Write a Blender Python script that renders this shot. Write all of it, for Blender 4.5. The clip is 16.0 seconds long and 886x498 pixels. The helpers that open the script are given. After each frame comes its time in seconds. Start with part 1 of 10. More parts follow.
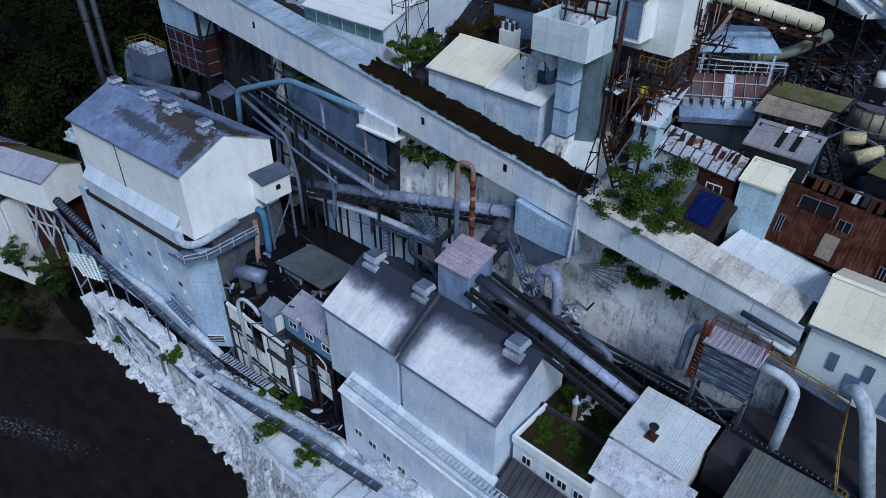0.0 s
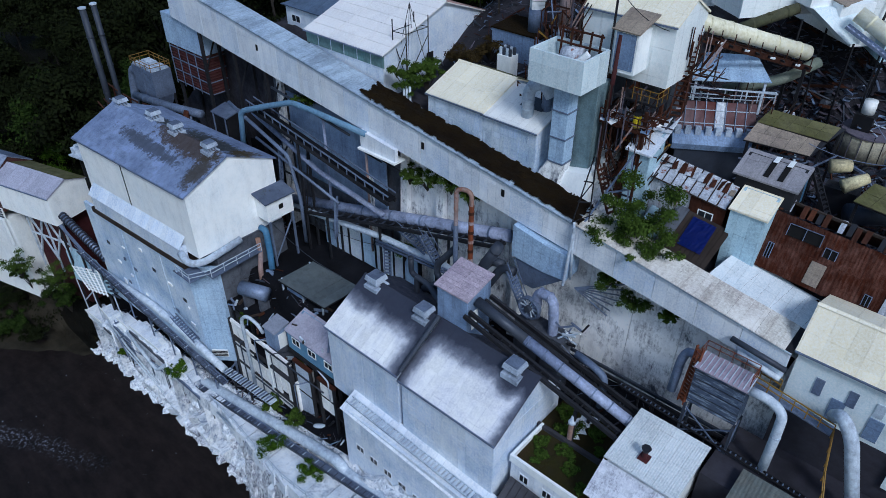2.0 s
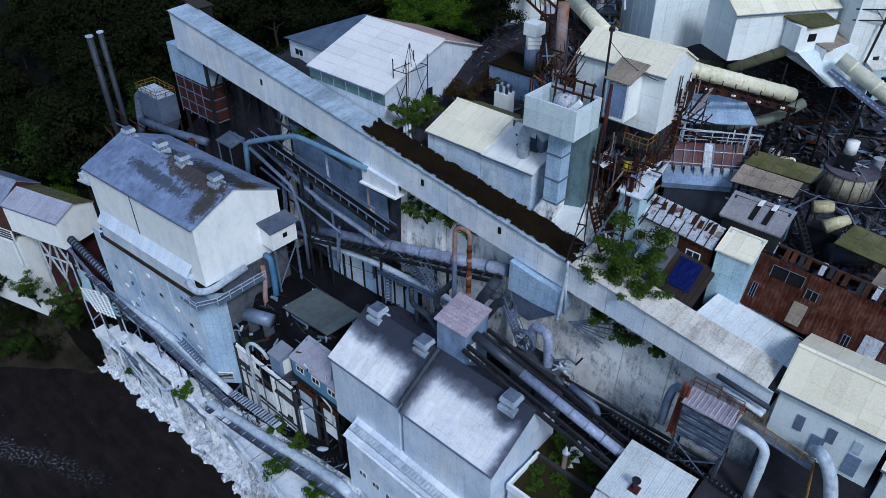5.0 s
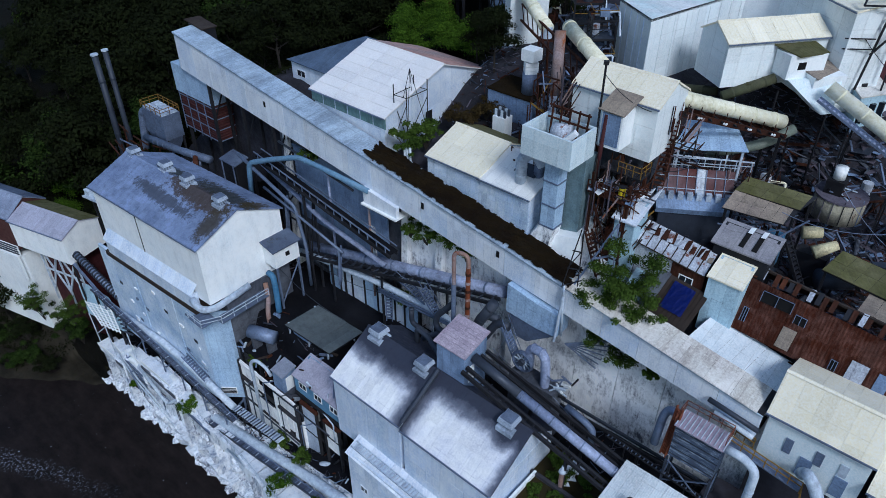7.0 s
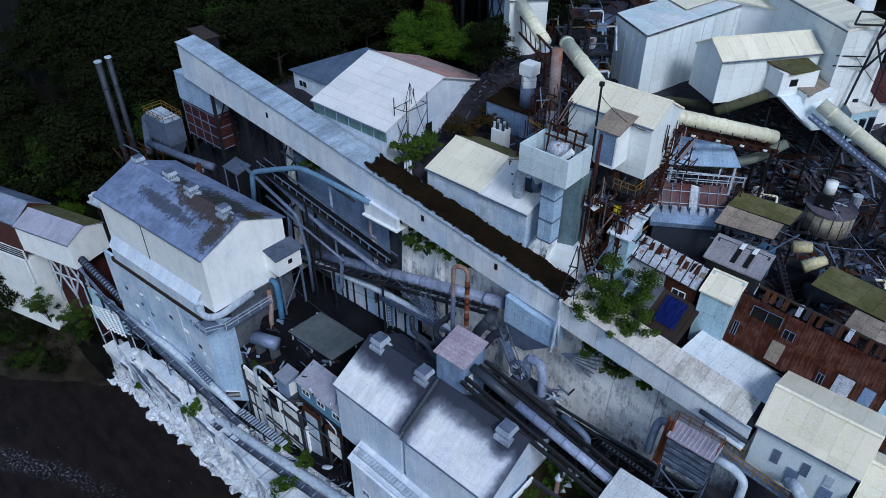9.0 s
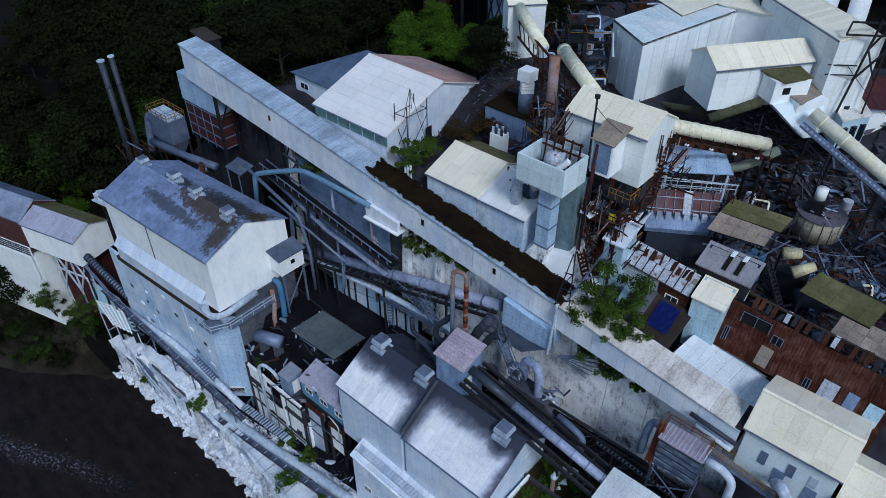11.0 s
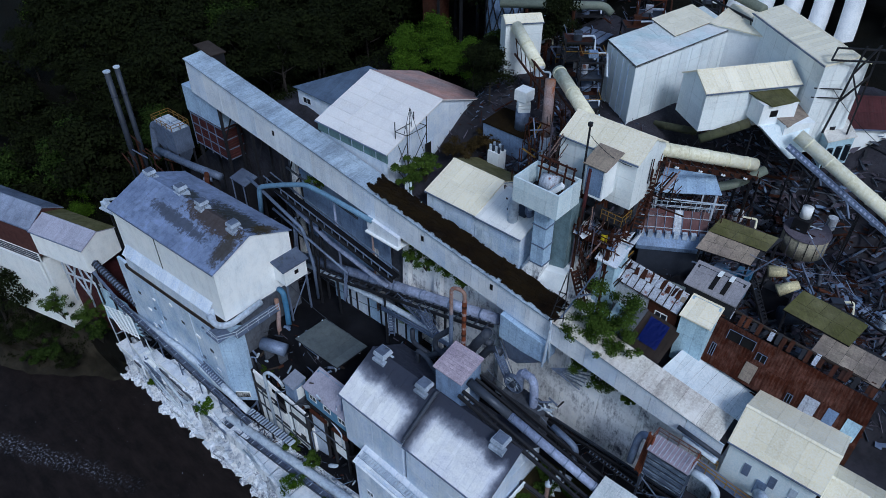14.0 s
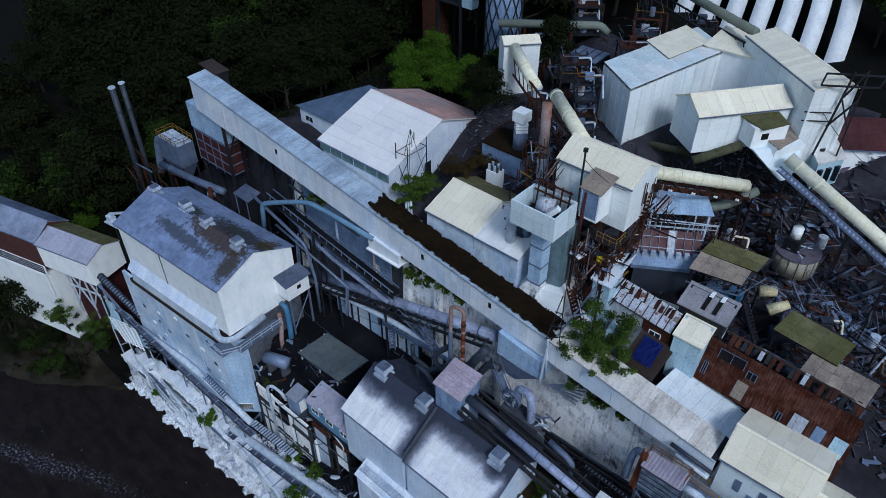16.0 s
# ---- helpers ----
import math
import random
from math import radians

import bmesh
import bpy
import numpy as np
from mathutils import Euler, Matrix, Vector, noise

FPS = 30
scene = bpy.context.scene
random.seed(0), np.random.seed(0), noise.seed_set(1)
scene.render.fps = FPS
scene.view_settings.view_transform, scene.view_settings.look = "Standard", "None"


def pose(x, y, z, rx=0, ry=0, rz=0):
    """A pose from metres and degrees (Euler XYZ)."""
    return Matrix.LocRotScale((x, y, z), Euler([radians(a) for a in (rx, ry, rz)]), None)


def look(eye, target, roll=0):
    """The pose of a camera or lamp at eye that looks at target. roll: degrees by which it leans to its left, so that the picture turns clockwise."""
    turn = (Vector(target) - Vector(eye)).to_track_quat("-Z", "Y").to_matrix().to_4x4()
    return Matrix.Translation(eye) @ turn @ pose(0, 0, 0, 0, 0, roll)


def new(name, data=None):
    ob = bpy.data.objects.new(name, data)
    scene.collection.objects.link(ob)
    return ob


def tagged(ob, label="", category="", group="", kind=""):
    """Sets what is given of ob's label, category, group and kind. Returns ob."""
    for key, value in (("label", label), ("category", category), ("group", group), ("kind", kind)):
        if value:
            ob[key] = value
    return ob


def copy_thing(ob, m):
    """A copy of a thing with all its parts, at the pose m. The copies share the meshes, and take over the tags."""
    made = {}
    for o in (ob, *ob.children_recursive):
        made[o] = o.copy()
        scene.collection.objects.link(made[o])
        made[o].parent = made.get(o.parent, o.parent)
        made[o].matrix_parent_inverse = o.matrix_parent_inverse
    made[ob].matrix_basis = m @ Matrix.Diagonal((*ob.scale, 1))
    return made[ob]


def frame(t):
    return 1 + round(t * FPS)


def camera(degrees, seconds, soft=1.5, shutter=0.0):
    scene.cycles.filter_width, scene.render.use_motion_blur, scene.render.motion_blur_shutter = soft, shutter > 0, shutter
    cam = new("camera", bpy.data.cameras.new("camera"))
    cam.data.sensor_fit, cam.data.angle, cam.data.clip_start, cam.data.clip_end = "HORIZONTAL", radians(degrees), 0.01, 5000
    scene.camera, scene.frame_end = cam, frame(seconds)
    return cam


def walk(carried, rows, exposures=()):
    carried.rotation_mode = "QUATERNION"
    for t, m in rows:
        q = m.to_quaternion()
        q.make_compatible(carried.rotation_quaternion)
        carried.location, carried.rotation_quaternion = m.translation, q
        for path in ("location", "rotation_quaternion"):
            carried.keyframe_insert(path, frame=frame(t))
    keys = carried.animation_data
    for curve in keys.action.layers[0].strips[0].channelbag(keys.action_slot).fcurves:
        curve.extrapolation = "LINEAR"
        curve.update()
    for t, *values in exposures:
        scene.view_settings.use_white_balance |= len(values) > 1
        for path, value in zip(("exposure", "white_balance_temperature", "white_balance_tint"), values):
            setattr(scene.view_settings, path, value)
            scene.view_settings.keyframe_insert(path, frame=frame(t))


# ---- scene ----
cam = camera(64.8, 16.0, soft=0.75)
METRES, EYE, TILT, LEAN, TURN = 22.0, 76.0, -35.5, 0.0, 0.0
ROWS = [
    (0.0, 0.0, 0.0, 0.0, 0.0, 0.0, -0.0),
    (0.5, -0.0007, -0.0187, 0.026, -0.02, -0.01, 0.02),
    (1.0, -0.0007, -0.0374, 0.0499, -0.04, -0.01, 0.01),
    (1.5, -0.0011, -0.0567, 0.0751, -0.06, -0.02, 0.04),
    (2.0, -0.0016, -0.076, 0.0993, -0.08, -0.12, 0.04),
    (2.5, -0.0014, -0.0946, 0.1243, -0.1, -0.18, 0.05),
    (3.0, -0.0014, -0.1138, 0.1492, -0.11, -0.18, 0.07),
    (3.5, -0.0019, -0.1326, 0.1738, -0.11, -0.16, 0.08),
    (4.0, -0.002, -0.1518, 0.1986, -0.13, -0.16, 0.09),
    (6.5, -0.002, -0.2462, 0.3269, -0.18, -0.21, 0.17),
    (7.0, -0.0016, -0.2645, 0.3516, -0.19, -0.2, 0.16),
    (7.5, -0.0022, -0.2831, 0.3783, -0.21, -0.23, 0.19),
    (8.0, -0.0024, -0.3018, 0.4034, -0.22, -0.23, 0.2),
    (8.5, -0.0042, -0.3226, 0.4279, -0.26, -0.46, 0.18),
    (9.0, -0.0033, -0.3402, 0.4528, -0.25, -1.03, 0.19),
    (9.5, -0.0034, -0.3586, 0.4787, -0.26, -1.19, 0.21),
    (12.0, -0.0026, -0.4538, 0.6012, -0.3, -3.35, 0.18),
    (12.5, -0.0012, -0.4721, 0.6257, -0.3, -3.52, 0.19),
    (13.0, -0.0013, -0.4912, 0.6499, -0.3, -3.51, 0.2),
    (13.5, -0.0013, -0.5107, 0.6735, -0.31, -3.5, 0.2),
    (14.0, -0.0009, -0.53, 0.6977, -0.32, -3.49, 0.2),
    (14.5, -0.0011, -0.5494, 0.7217, -0.32, -3.48, 0.21),
    (15.0, -0.0012, -0.5688, 0.7462, -0.33, -3.48, 0.21),
    (15.5, -0.001, -0.588, 0.7702, -0.34, -3.48, 0.21),
    (16.0, -0.0007, -0.6072, 0.794, -0.35, -3.47, 0.21),
]
walk(cam, [(t, pose(0, 0, EYE, TILT, LEAN, TURN) @ pose(METRES * x, METRES * y, METRES * z, 90 + pitch, roll, yaw)) for t, x, y, z, yaw, pitch, roll in ROWS],
     exposures=((0.0, -0.13, 5250, 10), (1.5, -0.04, 5250, 10), (4.0, 0.0, 5250, 10), (7.5, 0.0, 5250, 10), (9.5, -0.09, 5250, 10), (13.0, -0.15, 5250, 10), (16.0, -0.18, 5250, 10)))
# ---- light ----
SUN_AZ, SUN_EL = 160.0, 44.0          # degrees clockwise from +y, and up
world = bpy.data.worlds.new("overcast_sky")
scene.world = world
world.use_nodes = True
wn = world.node_tree.nodes
sky = wn.new("ShaderNodeTexSky")
sky.sky_type = "NISHITA"
sky.sun_disc = False
sky.sun_elevation = radians(SUN_EL)
sky.sun_rotation = radians(SUN_AZ)
sky.dust_density = 2.0
sky.air_density = 1.6
world.node_tree.links.new(sky.outputs[0], wn["Background"].inputs[0])
wn["Background"].inputs[1].default_value = 0.092
sun = new("sun", bpy.data.lights.new("sun", "SUN"))
sun.data.energy = 1.65
sun.data.angle = radians(14)
sun.data.color = (1.0, 0.95, 0.86)
sa, se = radians(SUN_AZ), radians(SUN_EL)
sun.matrix_basis = look((math.sin(sa) * math.cos(se) * 200, math.cos(sa) * math.cos(se) * 200, math.sin(se) * 200), (0, 0, 0))

# ---- site axes: u along the river, v away from it, z up ----
AXIS = -42.0
SITE = pose(0, 0, 0, 0, 0, AXIS)


# ---- materials ----
def ramp(nt, fac, stops):
    n = nt.nodes.new("ShaderNodeValToRGB")
    e = n.color_ramp.elements
    while len(e) < len(stops):
        e.new(0.5)
    for k, (p, c) in zip(e, stops):
        k.position = p
        k.color = (c, c, c, 1) if isinstance(c, (int, float)) else (*c, 1)
    nt.links.new(fac, n.inputs[0])
    return n.outputs[0]


def mixc(nt, fac, a, b, mode="MIX"):
    n = nt.nodes.new("ShaderNodeMix")
    n.data_type, n.blend_type = "RGBA", mode
    for i, val in ((0, fac), (6, a), (7, b)):
        if isinstance(val, (int, float)):
            n.inputs[i].default_value = val
        elif isinstance(val, tuple):
            n.inputs[i].default_value = (*val, 1)
        else:
            nt.links.new(val, n.inputs[i])
    return n.outputs[2]


def mathn(nt, op, a, b=0.0, c=0.0):
    n = nt.nodes.new("ShaderNodeMath")
    n.operation = op
    for i, val in enumerate((a, b, c)):
        if isinstance(val, (int, float)):
            n.inputs[i].default_value = val
        else:
            nt.links.new(val, n.inputs[i])
    return n.outputs[0]


def site_coords(nt, scale=(1, 1, 1)):
    g = nt.nodes.new("ShaderNodeNewGeometry")
    m = nt.nodes.new("ShaderNodeMapping")
    m.inputs["Rotation"].default_value = (0, 0, radians(-AXIS))
    nt.links.new(g.outputs["Position"], m.inputs[0])
    k = nt.nodes.new("ShaderNodeVectorMath")
    k.operation = "MULTIPLY"
    k.inputs[1].default_value = scale
    nt.links.new(m.outputs[0], k.inputs[0])
    return k.outputs[0]


def noisen(nt, vec, scale, detail=5, rough=0.6):
    n = nt.nodes.new("ShaderNodeTexNoise")
    n.inputs["Scale"].default_value, n.inputs["Detail"].default_value, n.inputs["Roughness"].default_value = scale, detail, rough
    nt.links.new(vec, n.inputs["Vector"])
    return n.outputs[0]


def sheet_coords(nt):
    """Across and down the slope of the face, in metres: for ribs, seams and runs of dirt."""
    g = nt.nodes.new("ShaderNodeNewGeometry")
    m = nt.nodes.new("ShaderNodeMapping")
    m.inputs["Rotation"].default_value = (0, 0, radians(-AXIS))
    nt.links.new(g.outputs["True Normal"], m.inputs[0])

    def vec(op, a, b=None):
        n = nt.nodes.new("ShaderNodeVectorMath")
        n.operation = op
        for i, val in enumerate((a, b)):
            if isinstance(val, tuple):
                n.inputs[i].default_value = val
            elif val is not None:
                nt.links.new(val, n.inputs[i])
        return n.outputs["Value" if op == "DOT_PRODUCT" else "Vector"]
    n = vec("ADD", m.outputs[0], (0, -0.0013, 0))
    t = vec("NORMALIZE", vec("CROSS_PRODUCT", (0, 0, 1), n))
    d = vec("NORMALIZE", vec("CROSS_PRODUCT", n, t))
    p = site_coords(nt)
    return vec("DOT_PRODUCT", p, t), vec("DOT_PRODUCT", p, d)


def surface(name, base, tone=None, rough=0.6, metal=0.0, patch=0.35, streak=0.0, rust=0.0, moss=0.0, soot=0.0, corr=0.0, bump=0.15,
            grain=6.0, rust_col=(0.16, 0.05, 0.022), dirt_col=(0.06, 0.06, 0.062), vary=0.12, spec=0.3, seam=0.95, flake=0.0, lie=False, rib=0.2, brush=1.0):
    """A weathered surface: base and second tone in patches, runs of dirt down the slope, rust, moss and soot, ribs, seams and grain."""
    m = bpy.data.materials.new(name)
    m.use_nodes = True
    nt = m.node_tree
    bs = nt.nodes["Principled BSDF"]
    p = site_coords(nt)
    big = noisen(nt, p, 0.22, 6)
    mid = noisen(nt, p, 1.3, 6)
    fine = noisen(nt, p, grain, 6, 0.75)
    tone = tone or tuple(c * 0.7 for c in base)
    across = down = None
    if streak or corr or flake:
        across, down = sheet_coords(nt)
        if lie:
            sx = nt.nodes.new("ShaderNodeSeparateXYZ")
            nt.links.new(p, sx.inputs[0])
            across, down = sx.outputs[0], sx.outputs[1]

    def run(a, d, detail=5, rough=0.7, off=0.0):
        cx = nt.nodes.new("ShaderNodeCombineXYZ")
        nt.links.new(mathn(nt, "MULTIPLY", across, a), cx.inputs[0])
        nt.links.new(mathn(nt, "MULTIPLY", down, d), cx.inputs[1])
        cx.inputs[2].default_value = off
        return noisen(nt, cx.outputs[0], 1.0, detail, rough)
    col = mixc(nt, ramp(nt, big, ((0.38, 0), (0.66, 1))), base, tone)
    if flake:
        f = mathn(nt, "MULTIPLY_ADD", run(4.5 * brush, 1.1 * brush, 8, 0.8), 0.55, mathn(nt, "MULTIPLY", run(0.35, 0.4, 5, 0.7, 4.0), 0.55))
        lo = 0.72 - 0.36 * flake
        col = mixc(nt, ramp(nt, f, ((lo - 0.03, 0), (lo + 0.11, 1))), base, tone)
    col = mixc(nt, ramp(nt, mid, ((0.48, 0), (0.75, patch * 0.65))), col, dirt_col)
    if corr:
        k = mathn(nt, "MULTIPLY", across, 1 / seam)
        wn_ = nt.nodes.new("ShaderNodeTexWhiteNoise")
        wn_.noise_dimensions = "2D"
        cx = nt.nodes.new("ShaderNodeCombineXYZ")
        nt.links.new(mathn(nt, "FLOOR", k), cx.inputs[0])
        nt.links.new(mathn(nt, "FLOOR", mathn(nt, "MULTIPLY", down, 0.36)), cx.inputs[1])
        nt.links.new(cx.outputs[0], wn_.inputs["Vector"])
        col = mixc(nt, 1.0, col, ramp(nt, wn_.outputs["Value"], ((0, 0.84), (1, 1.0))), "MULTIPLY")
        e = mathn(nt, "ABSOLUTE", mathn(nt, "SUBTRACT", mathn(nt, "FRACT", k), 0.5))
        col = mixc(nt, mathn(nt, "MULTIPLY", ramp(nt, e, ((0.45, 0), (0.48, 0.26))), ramp(nt, run(0.6, 0.5, 3, 0.6, 9.0), ((0.35, 0.1), (0.6, 1)))), col, dirt_col)
        c2 = mathn(nt, "ABSOLUTE", mathn(nt, "SUBTRACT", mathn(nt, "FRACT", mathn(nt, "MULTIPLY", down, 0.42)), 0.5))
        col = mixc(nt, mathn(nt, "MULTIPLY", ramp(nt, c2, ((0.475, 0), (0.49, 0.24))), ramp(nt, run(0.5, 0.6, 3, 0.6, 21.0), ((0.4, 0), (0.6, 1)))), col, dirt_col)
    if vary:
        info = nt.nodes.new("ShaderNodeObjectInfo")
        v = mathn(nt, "MULTIPLY_ADD", info.outputs["Random"], 2 * vary, 1 - vary)
        hv = nt.nodes.new("ShaderNodeHueSaturation")
        nt.links.new(v, hv.inputs["Value"])
        nt.links.new(col, hv.inputs["Color"])
        col = hv.outputs[0]
    if streak:
        s1, s2 = run(0.8, 0.22, 7), run(4.0, 0.5, 6)
        col = mixc(nt, mathn(nt, "MULTIPLY", ramp(nt, s1, ((0.48, 0), (0.78, 1))), streak), col, dirt_col)
        col = mixc(nt, mathn(nt, "MULTIPLY", mathn(nt, "MULTIPLY", ramp(nt, s2, ((0.50, 0), (0.62, 1))), ramp(nt, big, ((0.45, 0.0), (0.65, 1)))), streak * 0.35), col, dirt_col)
        s3 = run(4.0, 0.4, 5, 0.7, 17.0)
        col = mixc(nt, mathn(nt, "MULTIPLY", ramp(nt, s3, ((0.56, 0), (0.70, 1))), min(0.35, streak)), col, tuple(min(0.92, c * 1.25) for c in base))
    if rust:
        r = noisen(nt, site_coords(nt, (0.9, 0.9, 0.45)), 1.1, 8, 0.72)
        lo = 0.78 - 0.45 * rust
        col = mixc(nt, ramp(nt, r, ((lo, 0), (lo + 0.06, 0.95))), col, rust_col)
        r2 = noisen(nt, site_coords(nt, (3, 3, 1)), 1.3, 6, 0.7)
        col = mixc(nt, mathn(nt, "MULTIPLY", ramp(nt, r2, ((0.5, 0), (0.66, 1))), rust * 0.6), col, tuple(c * 0.45 for c in rust_col))
    if moss:
        r = noisen(nt, p, 0.5, 9, 0.76)
        lo = 0.75 - 0.4 * moss
        col = mixc(nt, ramp(nt, r, ((lo, 0), (lo + 0.07, 0.9))), col, mixc(nt, fine, (0.03, 0.045, 0.012), (0.11, 0.085, 0.03)))
    if soot:
        r = noisen(nt, p, 0.16, 5, 0.6)
        col = mixc(nt, mathn(nt, "MULTIPLY", ramp(nt, r, ((0.42, 0), (0.62, 1))), soot), col, (0.018, 0.018, 0.02))
    col = mixc(nt, 0.6, col, mixc(nt, ramp(nt, fine, ((0.3, 0), (0.7, 1))), tuple(c * 0.35 for c in base), tuple(min(1, c * 1.35) for c in base)), "OVERLAY")
    nt.links.new(col, bs.inputs["Base Color"])
    bs.inputs["Metallic"].default_value = metal
    bs.inputs["Specular IOR Level"].default_value = spec
    nt.links.new(ramp(nt, mid, ((0.3, max(0.05, rough - 0.15)), (0.7, min(1, rough + 0.2)))), bs.inputs["Roughness"])
    h = fine
    if corr:
        wave = mathn(nt, "SINE", mathn(nt, "MULTIPLY", across, 2 * math.pi * corr * 2.2))
        h = mathn(nt, "MULTIPLY_ADD", wave, rib, fine)
    bn = nt.nodes.new("ShaderNodeBump")
    bn.inputs["Strength"].default_value = bump * 1.5
    bn.inputs["Distance"].default_value = 0.08
    nt.links.new(h, bn.inputs["Height"])
    nt.links.new(bn.outputs[0], bs.inputs["Normal"])
    return m


WHITE = surface("white_sheet_metal", (0.82, 0.87, 0.94), (0.62, 0.70, 0.84), 0.5, patch=0.25, streak=0.4, corr=1.2, bump=0.14, dirt_col=(0.18, 0.22, 0.32), vary=0.06, rib=0.06)
CREAM = surface("cream_painted_sheet", (0.97, 0.89, 0.70), (0.93, 0.85, 0.64), 0.5, patch=0.08, streak=0.14, rust=0.07, corr=1.2, bump=0.1, vary=0.03, dirt_col=(0.30, 0.25, 0.17), seam=1.4)
PALE = surface("pale_render", (0.90, 0.93, 0.935), (0.80, 0.86, 0.90), 0.75, patch=0.2, streak=0.26, dirt_col=(0.16, 0.18, 0.21), bump=0.14, vary=0.05)
PLANTWHITE = surface("pale_plant_sheet", (0.88, 0.94, 0.95), (0.80, 0.88, 0.91), 0.6, patch=0.14, streak=0.2, bump=0.08, vary=0.03, dirt_col=(0.22, 0.22, 0.22), corr=1.2, seam=2.4)
BLUEGREY = surface("blue_grey_sheet", (0.34, 0.42, 0.55), (0.23, 0.30, 0.42), 0.55, patch=0.4, streak=0.55, corr=1.2, dirt_col=(0.05, 0.055, 0.075))
PALEBLUE = surface("pale_blue_sheet", (0.52, 0.64, 0.72), (0.45, 0.57, 0.67), 0.5, patch=0.15, streak=0.2, corr=1.2, vary=0.05)
ROOFGREY = surface("sooty_grey_roof_sheet", (0.42, 0.46, 0.56), (0.32, 0.36, 0.45), 0.55, patch=0.4, streak=0.15, soot=0.3, corr=1.2, vary=0.06)
SLATE = surface("dark_shingle", (0.15, 0.18, 0.25), (0.27, 0.32, 0.41), 0.75, patch=0.55, moss=0.38, bump=0.35, grain=9, vary=0.1, dirt_col=(0.03, 0.033, 0.045))
CONCRETE = surface("stained_concrete", (0.20, 0.215, 0.25), (0.11, 0.12, 0.15), 0.85, patch=0.7, streak=0.8, moss=0.2, bump=0.35, dirt_col=(0.03, 0.033, 0.042))
LIMEWALL = surface("lime_washed_concrete", (0.92, 0.94, 0.97), (0.07, 0.075, 0.10), 0.85, patch=0.35, streak=0.3, moss=0.12, bump=0.4, dirt_col=(0.05, 0.055, 0.075), flake=0.44, brush=0.5)
ROCKLIME = surface("pitted_lime_crust", (0.80, 0.83, 0.90), (0.10, 0.11, 0.15), 0.9, patch=0.9, bump=1.0, grain=2.2, dirt_col=(0.08, 0.09, 0.12), flake=0.56, vary=0.15)
LIMED = surface("lime_crusted_rock", (0.82, 0.87, 0.95), (0.15, 0.19, 0.29), 0.9, patch=0.8, streak=0.2, bump=0.9, grain=3, dirt_col=(0.07, 0.085, 0.13), flake=0.44, brush=0.6)
# Yard tone holds both soot and the shade between the buildings
DARKGROUND = surface("sooty_shaded_yard", (0.014, 0.015, 0.02), (0.03, 0.032, 0.042), 0.9, patch=0.5, moss=0.12, bump=0.5, vary=0, spec=0.06)
RUBBLE = surface("rubble", (0.035, 0.035, 0.046), (0.095, 0.092, 0.12), 0.9, patch=0.6, moss=0.2, bump=0.8, grain=3, vary=0, rust=0.2, dirt_col=(0.02, 0.02, 0.028))
SCRAPGREY = surface("dusty_scrap_steel", (0.20, 0.185, 0.225), (0.10, 0.09, 0.115), 0.75, patch=0.6, rust=0.34, rust_col=(0.13, 0.055, 0.03), dirt_col=(0.04, 0.038, 0.05))
RUST = surface("rusty_sheet", (0.082, 0.025, 0.011), (0.15, 0.052, 0.021), 0.8, patch=0.7, streak=0.55, corr=1.4, bump=0.3, vary=0.3, dirt_col=(0.03, 0.013, 0.01))
RUSTWHITE = surface("white_sheet_rusting_through", (0.62, 0.65, 0.70), (0.42, 0.44, 0.5), 0.65, rust=0.48, streak=0.4, corr=1.4, bump=0.3)
PINKROOF = surface("pink_grey_shingle", (0.50, 0.45, 0.50), (0.36, 0.32, 0.38), 0.8, patch=0.5, streak=0.3, bump=0.5, grain=5, vary=0.06, dirt_col=(0.14, 0.12, 0.15))
STEEL = surface("dark_steel", (0.028, 0.030, 0.038), (0.06, 0.063, 0.078), 0.6, metal=0.2, rust=0.25, bump=0.2)
PIPEGREY = surface("dull_pipe_metal", (0.27, 0.32, 0.42), (0.17, 0.20, 0.27), 0.45, metal=0.2, patch=0.5, streak=0.3)
DUSTPIPE = surface("dust_coated_pipe", (0.44, 0.48, 0.60), (0.25, 0.28, 0.37), 0.6, patch=0.5, streak=0.5, bump=0.06, grain=2.2)
PIPEPALE = surface("pale_pipe_paint", (0.58, 0.63, 0.70), (0.44, 0.49, 0.57), 0.5, patch=0.35, streak=0.3, bump=0.05, grain=2.2)
PIPEDARK = surface("dark_pipe", (0.075, 0.088, 0.12), (0.12, 0.14, 0.18), 0.5, metal=0.2, patch=0.4)
PIPERUST = surface("rusting_pipe", (0.42, 0.38, 0.40), (0.30, 0.18, 0.12), 0.7, rust=0.52, rust_col=(0.30, 0.10, 0.03))
PIPECREAM = surface("cream_pipe_paint", (0.86, 0.82, 0.64), (0.66, 0.63, 0.49), 0.5, patch=0.15, streak=0.25, rust=0.1, bump=0.03, grain=2.5)
PIPEBLUE = surface("blue_pipe_paint", (0.10, 0.24, 0.38), (0.16, 0.30, 0.42), 0.5, patch=0.3, rust=0.15)
MOSSGREEN = surface("moss_and_grass", (0.06, 0.062, 0.018), (0.075, 0.055, 0.03), 0.95, patch=0.5, moss=0.55, bump=0.8, grain=5, spec=0.06)
MOSSY = surface("moss_and_dead_leaves", (0.022, 0.014, 0.008), (0.045, 0.03, 0.011), 0.95, patch=0.4, moss=0.2, bump=0.8, grain=5, spec=0.06)
GREENROOF = surface("algae_green_sheet", (0.16, 0.16, 0.055), (0.30, 0.28, 0.17), 0.75, patch=0.5, streak=0.2, corr=1.4, rust=0.1)
